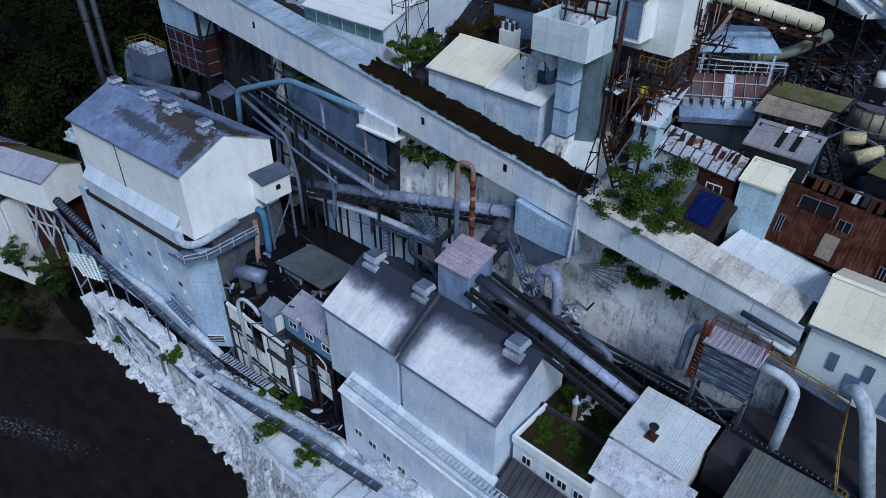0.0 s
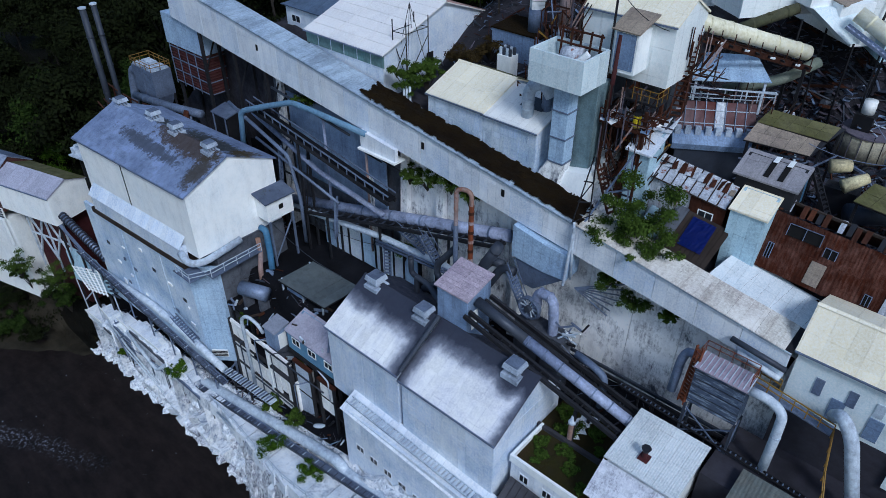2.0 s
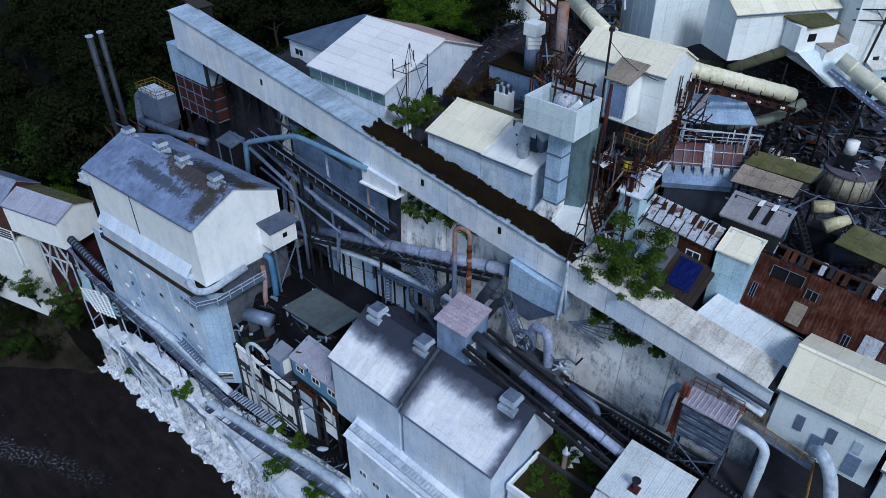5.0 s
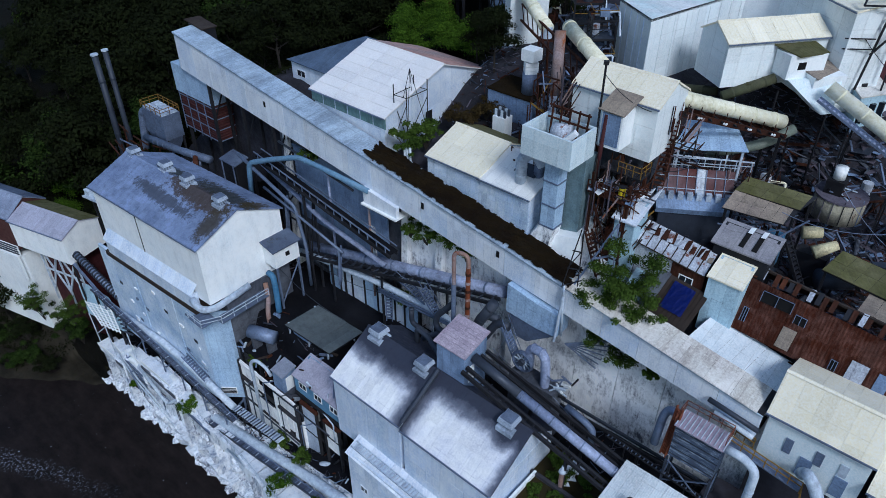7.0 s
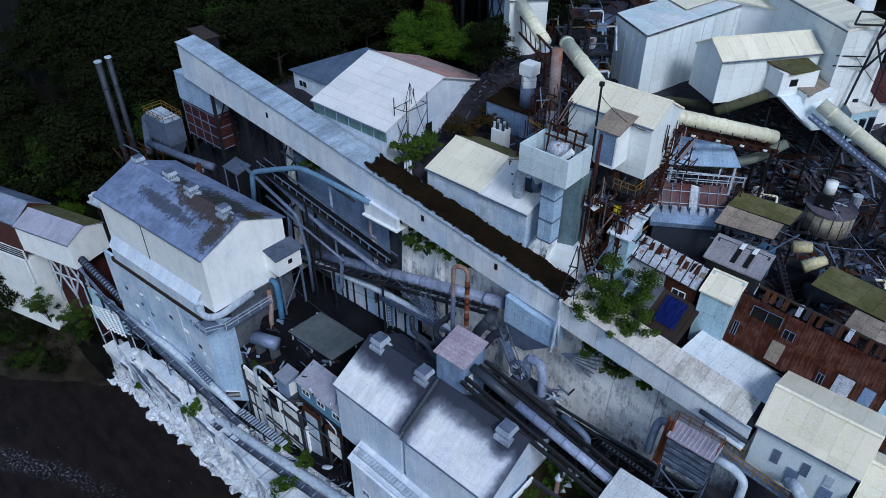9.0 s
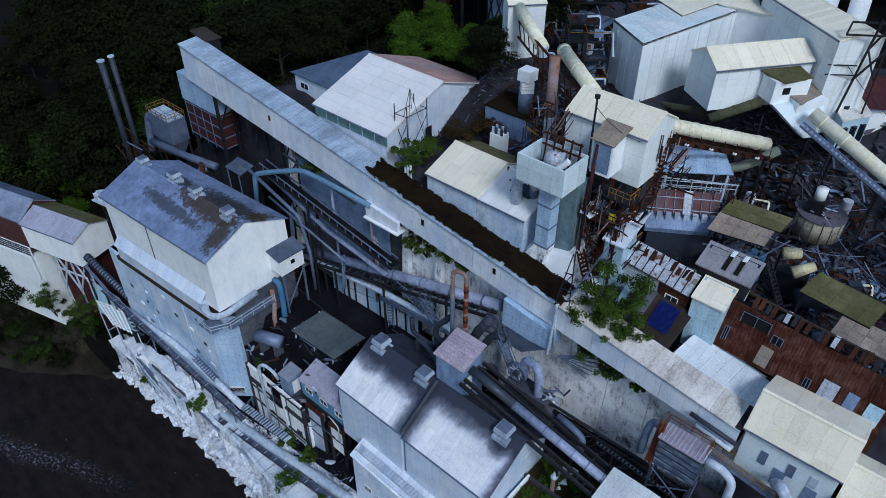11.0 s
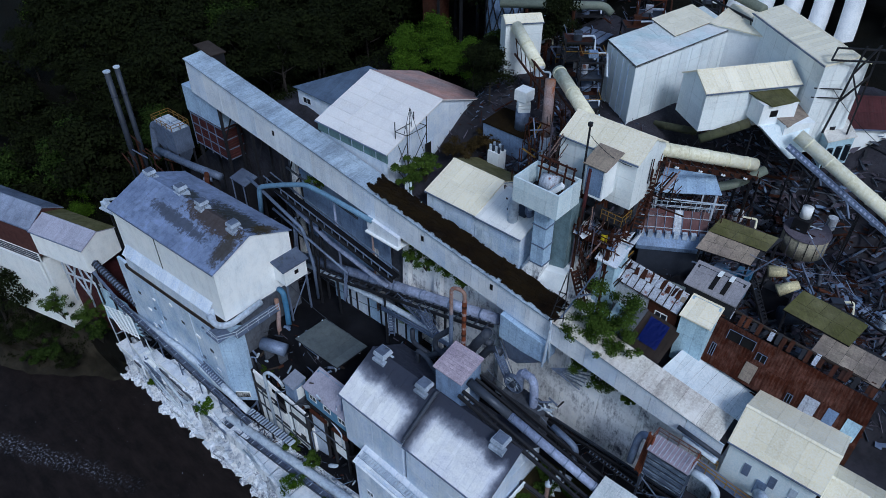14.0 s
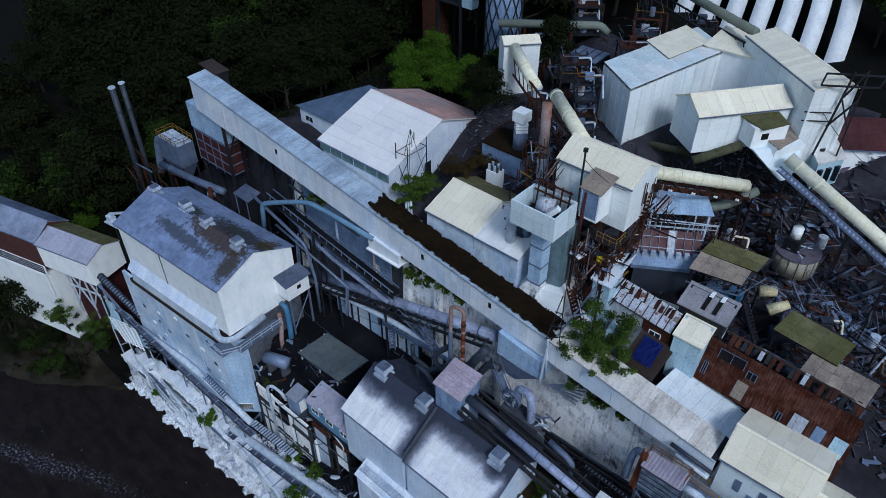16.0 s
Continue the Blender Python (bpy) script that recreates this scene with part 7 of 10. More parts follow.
tr = thing("cable_tray", "long cable tray with pale rungs along the yard", "cable tray", (-6, 40, 34), group="trays")
for dv in (-0.18, 0.18):
    part("side", beam((-16.5, 40.6 + dv, 35.2), (3, 39.9 + dv, 34.6), 0.08, 0.15), STEEL, tr)
rung = mesh_of("rung", box(-0.05, 0.05, -0.16, 0.16, 0, 0.05), PIPEGREY)
for i in range(48):
    s = (i + 0.5) / 48
    piece("rung", rung, tr, Matrix.Translation(lerp3((-16.5, 40.6, 35.2), (3, 39.9, 34.6), s)))
for s in (0.1, 0.4, 0.7, 0.95):
    p = lerp3((-16.5, 40.6, 35.2), (3, 39.9, 34.6), s)
    part("post", beam((p[0], p[1], 31), p, 0.12), STEEL, tr)
for k in range(2):
    tt = thing("service_rail", "dark service rail along the yard", "rail", (-20, 41.5, 33.5), group="yard rails")
    part("bar", beam((-24, 41.4 + 0.7 * k, 34.4 + 0.1 * k), (-7, 42.2 + 0.5 * k, 33.8), 0.18, 0.3), PIPEDARK if k else STEEL, tt)
    for s in (0.2, 0.6, 0.9):
        p = lerp3((-24, 41.4 + 0.7 * k, 34.4 + 0.1 * k), (-7, 42.2 + 0.5 * k, 33.8), s)
        part("leg", beam((p[0], p[1], yard(p[0]) - 0.5), p, 0.12), STEEL, tt)
for a, b, m in (((-8.9, 42.75, 42.2), (-5.6, 42.75, 41.6), PIPEPALE), ((-9.6, 42.7, 43.2), (-5.4, 42.7, 42.6), PIPEDARK)):
    pipe_thing("wall_pipe", "pipe bracketed along the gallery wall", [a, b], 0.22, m, group="wall pipes", seg=10)

# loose bits on the deck and frame below the mill house
rng = random.Random(44)
for i in range(60):
    u, v = rng.uniform(-60.5, -42.5), rng.uniform(29.2, 36.5)
    z = 25.82 if u < -53.5 and v < 34.3 else 23.36 if u < -49.3 and v < 33.1 else yard(u) + 0.1
    t = thing("scrap_piece", "small scrap piece on the frame building deck", "scrap", (u, v, z), rng.uniform(0, 360), "deck scrap")
    l = rng.uniform(0.4, 1.6)
    part("bar", beam((-l / 2, 0, 0.05), (l / 2, 0, rng.uniform(0.05, 0.9)), rng.uniform(0.06, 0.22), rng.uniform(0.05, 0.4)), rng.choice((PIPEGREY, RUST, PIPEPALE, STEEL, WOOD, BLUEGREY)), t, local=True)
for k in range(9):
    a = (rng.uniform(-60, -46), rng.uniform(30, 36), 26.2)
    b = (a[0] + rng.uniform(2, 5), a[1] + rng.uniform(-1, 1), 26.2 + rng.uniform(-0.6, 1.4))
    pipe_thing("deck_pipe", "thin service pipe over the frame building deck", [(a[0], a[1], 23), a, b, (b[0], b[1], 23)], rng.uniform(0.06, 0.13), rng.choice((PIPEGREY, PIPERUST, PIPEPALE)), group="deck pipes", seg=8, bend=0.3)
# ---- rusty sheds behind the gallery ----
rr = thing("rusty_shed", "rust-eaten sheet shed with a broken ridge", "shed", (-18, 50.5, 45), group="rusty sheds")
for i in range(7):
    u = -21.4 + i * 1.0
    part("wall_sheet", box(u, u + 0.97, 49.5 + 0.03 * (i % 2), 49.6 + 0.03 * (i % 2), 45.2, 49.9 - 0.1 * i), RUSTWHITE if i < 4 else RUST, rr)
rt = part("roof", slab((-21.6, 49.3, 49.9), (-14.4, 49.3, 49.2), (-14.4, 51.6, 50.4), (-21.6, 51.6, 51.1), 0.08), WOOD, rr)
sheets(rt, (-21.6, 49.3, 49.9), (-14.4, 49.3, 49.2), (-21.6, 51.6, 51.1), 9, 1, RUSTWHITE, gap=0.06, seed=4)
rq = random.Random(9)
for i in range(14):
    u = -21.3 + 0.48 * i + rq.uniform(-0.2, 0.2)
    z = 50.62 - 0.098 * (u + 21.4)
    l = rq.uniform(0.3, 1.0)
    part("torn_sheet", slab((u, 50.4, z), (u + rq.uniform(0.2, 0.6), 50.4, z + rq.uniform(0, 0.2)), (u + 0.4, 50.4 + l, z + 0.55 * l + rq.uniform(0, 0.3)), (u, 50.4 + l, z + 0.5 * l), 0.03), rq.choice((RUSTWHITE, RUST, STEEL, RUST, TANROOF)), rt)
window(rr, (-16.6, 49.5, 47.4), 1.3, 1.0, frame_mat=PALE)
part("back_wall", box(-21.4, -14.5, 51.3, 51.5, 45, 50), RUST, rr)
bt = thing("tarped_roof", "brown board roof beside a concrete strip", "roof", (-15.8, 48, 44))
btr = part("deck", slab((-17.6, 46.4, 45.6), (-14.0, 46.4, 45.2), (-13.6, 49.4, 47.6), (-17.2, 49.4, 48.0), 0.15), WOOD, bt)
sheets(btr, (-17.6, 46.4, 45.6), (-14.0, 46.4, 45.2), (-17.2, 49.4, 48.0), 9, 1, WOOD, gap=0.03, name="board", seed=2)
part("strip", slab((-18.6, 46.4, 45.8), (-17.6, 46.4, 45.7), (-17.2, 49.4, 48.1), (-18.0, 49.4, 48.2), 0.12), CONCRETE, bt)
tp = thing("blue_tarpaulin", "bright blue tarpaulin spread on a brown roof", "tarpaulin", (-15.6, 48, 46.6))
bm = bmesh.new()
g = [[bm.verts.new((-16.75 + 2.0 * i / 10 + 0.012 * j, 46.95 + 2.05 * j / 10, 46.14 - 0.10 * 2.0 * i / 10 + 0.8 * 2.05 * j / 10 + 0.1 + 0.05 * noise.noise(Vector((i * 0.7, j * 0.7, 1))))) for i in range(11)] for j in range(11)]
for j in range(10):
    for i in range(10):
        bm.faces.new((g[j][i], g[j][i + 1], g[j + 1][i + 1], g[j + 1][i]))
bmesh.ops.solidify(bm, geom=bm.faces[:], thickness=0.03)
part("sheet", bm, TARP, tp)
bs_ = thing("pale_side_roof", "small pale sheet roof beside the sapling", "roof", (-19.4, 47.4, 44))
part("sheet_roof", slab((-20.4, 46.2, 45.6), (-18.6, 46.2, 45.2), (-18.4, 49.3, 46.9), (-20.4, 49.3, 47.3), 0.12), PALEBLUE, bs_)
part("base", box(-20.2, -18.8, 46.6, 49.2, 42, 45.1), CONCRETE, bs_)
br = thing("rust_brown_building", "long rust-brown sheet building with broken roof lights", "building", (-4, 50.5, 43), group="rusty sheds")
# Roof bed coloured as the unlit inside seen between the sheets
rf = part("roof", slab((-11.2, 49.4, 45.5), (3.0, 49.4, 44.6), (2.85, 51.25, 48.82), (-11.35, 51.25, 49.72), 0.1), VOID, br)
RUSTROOF = surface("streaked_rusty_roof_sheet", (0.105, 0.032, 0.015), (0.26, 0.15, 0.12), 0.8, patch=0.6, streak=0.75, corr=1.6, bump=0.3, vary=0.12, spec=0.1, dirt_col=(0.03, 0.013, 0.010), flake=0.5, brush=0.8, rib=0.4)
sheets(rf, (-11.2, 49.4, 45.5), (3.0, 49.4, 44.6), (-11.35, 51.25, 49.75), 15, 2, RUSTROOF, gap=0.004, seed=6)
for i in range(26):
    s = (i + 0.5) / 26
    a, b = lerp3((-11.3, 51.3, 49.85), (3.1, 51.3, 48.95), s), lerp3((-11.4, 52.3, 50.45), (3.2, 52.3, 49.55), s)
    if i % 5 not in (2,):
        part("torn_sheet", slab((a[0] - 0.22, a[1], a[2]), (a[0] + 0.16, a[1], a[2]), (b[0] + 0.2, b[1], b[2]), (b[0] - 0.2, b[1], b[2]), 0.04), (RUSTWHITE if i in (1, 8, 15, 22) else STEEL if i % 4 == 1 else RUST), rf).matrix_basis = Matrix.Translation((0.12 * math.sin(i * 3.1), 0.15 * math.sin(i * 1.7), 0.05 * math.sin(i * 2.3)))
part("ridge_beam", beam((-11.4, 52.3, 50.3), (3.2, 52.3, 49.4), 0.2), WOOD, rf)
part("back_slope", slab((-11.4, 52.3, 50.3), (3.2, 52.3, 49.4), (3.2, 55, 47.3), (-11.4, 55, 47.8), 0.1), RUST, rf)
for u, v, z, w, h in ((-9.9, 50.75, 48.6, 2.5, 0.9), (-7.0, 50.6, 48.0, 0.9, 0.7), (-10.8, 49.9, 46.6, 0.4, 1.2), (-3.4, 49.75, 45.9, 0.5, 0.8)):
    # Dark sheet painted as the shade behind the broken light
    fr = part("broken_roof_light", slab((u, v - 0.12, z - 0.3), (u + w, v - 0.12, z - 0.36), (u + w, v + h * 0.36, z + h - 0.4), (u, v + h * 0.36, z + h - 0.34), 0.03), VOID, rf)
    fr.matrix_basis = Matrix.Translation((0, -0.12, 0.08))
    for k in range(3):
        part("bar", beam((u + w * k / 2, v - 0.26, z - 0.26), (u + w * k / 2, v + h * 0.36 - 0.14, z + h - 0.3), 0.05), PIPEGREY, fr)
    part("bar", beam((u, v + h * 0.36 - 0.14, z + h - 0.3), (u + w, v + h * 0.36 - 0.14, z + h - 0.36), 0.05), PIPEGREY, fr)
for u, w, m in ((-7.6, 1.1, TANROOF), (-2.2, 1.3, RUSTWHITE), (-0.2, 0.9, BLUEGREY), (1.4, 1.2, PALEBLUE)):
    part("patch_sheet", slab((u, 49.55, 45.75 - 0.06 * (u + 11)), (u + w, 49.55, 45.7 - 0.06 * (u + 11)), (u + w + 0.1, 50.25, 47.4 - 0.06 * (u + 11)), (u + 0.1, 50.25, 47.45 - 0.06 * (u + 11)), 0.03), m, rf).matrix_basis = Matrix.Translation((0, -0.14, 0.06))
part("front_wall", box(-11.2, 3, 49.5, 49.7, 42, 44.5), RUST, br)

wr = shed("white_lean_hut", "white-roofed pale blue hut at the foot of the tower", -22.9, -21.0, 48.4, 50.8, 45.5, 52.2, 53.2, PALEBLUE, WHITE, nx=2, over=0.25)
for k in range(3):
    part("loose_sheet", slab((-22.6 + 0.7 * k, 50.6, 53.3), (-22.0 + 0.7 * k, 50.5, 53.4), (-21.9 + 0.7 * k, 51.8, 53.9 + 0.3 * k), (-22.5 + 0.7 * k, 51.9, 53.7), 0.05), WHITE, wr)
part("side_panel", box(-23.8, -22.92, 48.6, 50.6, 45, 50.4), RUST, wr)

for nm, lab, q, zw, m in (("green_roof_shed", "open shed with an algae-green sheet roof", ((-7.1, 55.3, 50.3), (-1.0, 54.9, 50.0), (-0.9, 59.0, 50.2), (-6.6, 58.9, 50.5)), 45, GREENROOF),
                          ("tan_roof_shed", "open shed with a patched tan sheet roof", ((-3.4, 52.5, 49.6), (2.4, 52.1, 49.5), (2.7, 55.9, 49.8), (-3.2, 55.7, 49.9)), 45, TANROOF),
                          ("tan_canopy", "sagging tan sheet canopy over wrecked plant", ((-16.5, 55.9, 52.2), (-11.5, 57.4, 51.8), (-11.0, 59.6, 52.4), (-16.5, 58.4, 52.9)), 48, TANROOF),
                          ("green_canopy", "algae-green back slope of the wrecked canopy", ((-16.5, 58.3, 52.95), (-11.0, 59.5, 52.5), (-10.4, 61.9, 53.0), (-16.3, 60.6, 53.4)), 48, GREENROOF)):
    t = thing(nm, lab, "canopy", (*q[0][:2], zw), group="open sheds")
    r = part("roof", slab(*q, 0.1), STEEL, t)
    sheets(r, q[0], q[1], q[3], 5, 2, m, gap=0.012, lift=0.03, seed=len(nm))
    for k in range(4):
        part("post", beam((q[k][0] + (0.3 if k in (0, 3) else -0.3), q[k][1] + (0.3 if k < 2 else -0.3), zw - 2), (q[k][0] + (0.3 if k in (0, 3) else -0.3), q[k][1] + (0.3 if k < 2 else -0.3), q[k][2] - 0.1), 0.2), STEEL, t)
    part("rail", beam((q[0][0], q[0][1], zw + 2.5), (q[1][0], q[1][1], zw + 2.5), 0.12), PIPEGREY, t)
    part("rail", beam((q[1][0], q[1][1], zw + 2.5), (q[2][0], q[2][1], zw + 2.5), 0.12), PIPEGREY, t)
    part("tie", beam((q[0][0], q[0][1], zw + 0.5), (q[1][0], q[1][1], q[1][2] - 0.5), 0.1), PIPEGREY, t)
wkb = thing("stacked_crates", "grey and blue crates under the canopy", "crate", (-13.5, 58, 48))
for i, (u, v, m) in enumerate(((-15, 57, PIPEGREY), (-13.2, 57.6, PIPEBLUE), (-12.0, 58.4, PIPEBLUE), (-14.2, 58.6, BLUEGREY))):
    part("crate", box(u - 0.7, u + 0.7, v - 0.5, v + 0.5, 47, 49.4 + 0.4 * (i % 3)), m, wkb)

# ---- the screening plant below the white tower ----
SP = 33.0
DECKRUST = surface("red_rusted_panel", (0.15, 0.055, 0.05), (0.34, 0.27, 0.30), 0.8, patch=0.5, streak=0.5, rust=0.2)
sp = thing("screen_deck", "rust-streaked white screening deck under a pale canopy", "screen", (-22.4, 54.9, 49), SP)
part("trough", prism([(-0.4, 1.0), (3.5, 1.0), (3.5, 3.2), (0.4, 2.4), (-0.6, 1.6)], 0.2, 7.2), BLUEGREY, sp, local=True)
for i in range(8):
    part("panel", slab((0.3 + i * 0.86, 0.6, 2.45), (1.1 + i * 0.86, 0.6, 2.45), (1.1 + i * 0.86, 1.9, 4.6), (0.3 + i * 0.86, 1.9, 4.6), 0.08), RUSTWHITE if i == 4 else DECKRUST, sp, local=True)
    part("rib", beam((0.26 + i * 0.86, 0.5, 2.5), (0.26 + i * 0.86, 1.85, 4.7), 0.06), PIPEGREY, sp, local=True)
    part("tooth", box(0.35 + i * 0.86, 0.85 + i * 0.86, 0.1, 0.55, 2.2, 2.9), VENTGREY, sp, local=True)
for z in (3.0, 4.0, 4.9):
    part("bar", beam((0.1, 0.5 + (z - 2.4) * 0.6, z), (7.3, 0.5 + (z - 2.4) * 0.6, z), 0.06), PIPEPALE, sp, local=True)
part("guard_rail", beam((0.6, 2.2, 5.8), (8.6, 2.0, 5.6), 0.1), PIPEPALE, sp, local=True)
part("sump", box(0.6, 6.8, -0.2, 3.4, -3, 0.99), PIPEDARK, sp, local=True)
part("canopy", slab((1.2, 2.4, 6.3), (8.0, 2.6, 6.4), (7.4, 6.6, 7.3), (3.0, 6.8, 7.3), 0.1), LOWBLUE, sp, local=True)
for x, y in ((7.6, 2.9), (7.2, 6.2), (3.2, 6.4), (1.8, 2.8)):
    part("post", beam((x, y, -2), (x, y, 6.3), 0.2), PIPEPALE, sp, local=True)
railing("deck_rail", "thin steel guard rail over the screening deck", [(-22.0, 56.6, 54.0), (-16.2, 60.4, 54.0)], PIPEPALE, step=1.4, w=0.06)
pipe_thing("kiln_tube", "thick cream-painted tube on a steel bridge", [(-23.2, 56.4, 60.75), (-16.4, 66.9, 56.7)], 0.68, PIPECREAM, [(0, 0.12), (0, 0.3), (0, 0.5), (0, 0.7), (0, 0.9)], seg=20)
kb = thing("tube_bridge", "rusty steel bridge beneath the cream tube", "bridge", (-20, 61, 50))
for dv in (-0.7, 0.7):
    part("girder", beam((-23.0 + dv * 0.8, 56.2 - dv * 0.5, 59.6), (-16.2 + dv * 0.8, 66.8 - dv * 0.5, 55.5), 0.2, 0.5), RUST, kb)
for i in range(9):
    p = lerp3((-23.0, 56.2, 59.7), (-16.2, 66.8, 55.6), (i + 0.5) / 9)
    part("saddle", beam((p[0] - 1.1, p[1] + 0.7, p[2]), (p[0] + 1.1, p[1] - 0.7, p[2]), 0.16), STEEL, kb)
    part("rail_post", beam((p[0] + 1.1, p[1] - 0.7, p[2]), (p[0] + 1.1, p[1] - 0.7, p[2] + 1.1), 0.07), RUST, kb)
    if i % 2:
        part("pale_bracket", box(p[0] + 0.95, p[0] + 1.3, p[1] - 0.85, p[1] - 0.6, p[2], p[2] + 0.12), PALE, kb)
for s in (0.93,):
    p = lerp3((-23.0, 56.2, 59.5), (-16.2, 66.8, 55.4), s)
    for d in (-0.8, 0.8):
        part("leg", beam((p[0] + d, p[1] - d * 0.6, 46), (p[0] + d, p[1] - d * 0.6, p[2]), 0.25), STEEL, kb)
ladder("rusty stair climbing the white tower", (-21.4, 52.6, 53.6), (-22.6, 56.4, 59.4), 0.9, RUST, rails=True, step=0.4)
ladder("rusty stair below the tower platform", (-24.9, 47.6, 50.2), (-22.7, 46.9, 46.2), 0.8, RUST, rails=True, step=0.4)
pf = thing("tower_platform", "littered steel platform with yellow rails below the tower", "platform", (-24, 49.5, 53))
part("deck", box(-25.9, -21.6, 48.2, 51.3, 53.6, 53.8), RUST, pf)
part("upper_deck", box(-25.6, -21.8, 49.6, 51.35, 55.5, 55.7), STEEL, pf)
for u in (-25.6, -22):
    for v in (48.5, 51):
        part("leg", beam((u, v, 44), (u, v, 55.5), 0.25), RUST, pf)
part("brace", beam((-25.6, 48.5, 46), (-22, 48.5, 53), 0.15), RUST, pf)
part("brace", beam((-22, 48.5, 46), (-25.6, 48.5, 53), 0.15), RUST, pf)
railing("platform_rail", "rusty guard rail round the tower platform", [(-25.9, 48.2, 53.8), (-21.6, 48.2, 53.8), (-21.6, 51.2, 53.8)], RUST, step=0.9)
railing("platform_rail", "rust-eaten yellow guard rail round the tower platform", [(-24.0, 49.6, 55.7), (-21.8, 49.6, 55.7), (-21.8, 51.3, 55.7)], YELLOW, step=0.7, w=0.05)


def tangle(label, u, v, z, w, d, h, n, seed):
    """Rusted bars, braces and planks standing and lying through one another."""
    r = random.Random(seed)
    t = thing("rusty_tangle", label, "scrap", (u, v, z), kind="stuff")
    groups = {}
    for i in range(n):
        m = r.choice((RUST, STEEL, WOOD, RUST, SCRAPGREY, PIPERUST))
        bm = groups.setdefault(m.name, bmesh.new())
        a = Vector((u + r.uniform(-w, w), v + r.uniform(-d, d), z + r.uniform(0, h * 0.8)))
        way = r.choice(((1, 0, 0.05), (0, 1, 0.05), (0, 0, 1), (0, 0, 1), (0.35, 0.1, 0.8)))
        b = a + Vector(way) * r.uniform(0.5, 0.9) * (h if abs(way[2]) > 0.5 else 2 * min(w, d) + 0.4)
        beam(a, b, r.uniform(0.04, 0.09), r.uniform(0.04, 0.16), bm=bm)
    for k, bm in groups.items():
        part("bars", bm, bpy.data.materials[k], t, kind="stuff")


tangle("rusted bars and planks heaped on the tower platform", -23.6, 49.6, 53.8, 1.9, 1.3, 2.2, 46, 1)
tangle("rusted frame bars standing over the open bin", -30.6, 49.9, 57.0, 0.7, 0.6, 4.2, 30, 2)
tangle("rusted stair parts below the cream tube", -21.4, 55.4, 55.6, 1.3, 1.6, 3.4, 40, 3)
tangle("rusted bracing below the tower platform", -23.4, 48.6, 47.6, 2.0, 1.0, 5.8, 40, 4)
tangle("rusted gear on the ground behind the screening deck", -18.0, 62.0, 50.6, 3.0, 2.4, 2.6, 60, 5)
dr = thing("oil_drum", "upright yellow oil drum on the platform", "drum", (-22.9, 48.9, 53.8))
part("body", tube([(-22.9, 48.9, 53.8), (-22.9, 48.9, 54.9)], 0.32, 14), surface("yellow_drum_paint", (0.75, 0.62, 0.03), None, 0.5), dr)
part("rim", tube([(-22.9, 48.9, 54.88), (-22.9, 48.9, 54.95)], 0.35, 14), STEEL, dr)
rng = random.Random(21)
for i in range(16):
    u, v, z = rng.uniform(-25.6, -21.8), rng.uniform(48.4, 50.8), 53.8
    s = thing("scrap_plate", "bent pale scrap plate lying on the platform", "scrap", (u, v, z), rng.uniform(0, 180), "platform scrap")
    part("plate", slab((-0.5, -0.35, 0.1), (0.5, -0.3, 0.2 + rng.random() * 0.3), (0.45, 0.4, 0.25), (-0.45, 0.35, 0.12), 0.05), rng.choice((PALE, PIPEGREY, RUST, BLUEGREY, RUSTWHITE)), s, local=True)
# things in the open bin
bn = thing("bin_machine", "rusty drum machine with grey arm inside the open bin", "machine", (-28.8, 47.2, 57.2))
part("drum", tube([(-29.6, 47.4, 58.6), (-28.0, 47.8, 58.6)], 0.8, 16), RUSTWHITE, bn, smooth=True)
part("arm", beam((-28.6, 46.4, 57.6), (-27.0, 47.0, 59.4), 0.5), PALE, bn)
for k in range(5):
    part("frame_bar", beam((-30.6 + k * 0.9, 48.5, 57.2), (-30.4 + k * 0.9, 48.5, 60.6), 0.14), RUST, bn)
part("frame_bar", beam((-30.8, 48.5, 60.4), (-26.6, 48.5, 60.4), 0.14), RUST, bn)
part("frame_bar", beam((-30.8, 48.4, 59.3), (-26.6, 48.4, 59.3), 0.14), RUST, bn)
ms = thing("thin_mast", "thin dark mast with a small cap", "mast", (-26.4, 49.4, 57))
part("pole", tube([(-26.4, 49.4, 57), (-26.4, 49.4, 64.8)], 0.1, 8), STEEL, ms)
part("cap", tube([(-26.4, 49.4, 64.8), (-26.4, 49.4, 65.1)], 0.24, 8), STEEL, ms)
pipe_thing("red_post", "red-brown post leaning by the bin", [(-25.9, 49.3, 54), (-25.7, 49.5, 60.6)], 0.2, MAROON, seg=8)
sd = thing("square_duct", "tall pale square duct running down from the bin", "duct", (-28.5, 46.8, 48))
part("shaft", box(-29.25, -27.75, 46.2, 47.6, 49.6, 56.69), LOWBLUE, sd)
part("foot", hexa(bmesh.new(), [(-30.4, 45.9, 47.4), (-28.0, 45.9, 47.4), (-28.0, 47.5, 47.4), (-30.4, 47.5, 47.4), (-29.25, 46.2, 49.59), (-27.75, 46.2, 49.59), (-27.75, 47.6, 49.59), (-29.25, 47.6, 49.59)]), LIMEWALL, sd)
ap = thing("concrete_apron", "streaked lime-white concrete apron below the bin", "apron", (-26, 47.5, 45))
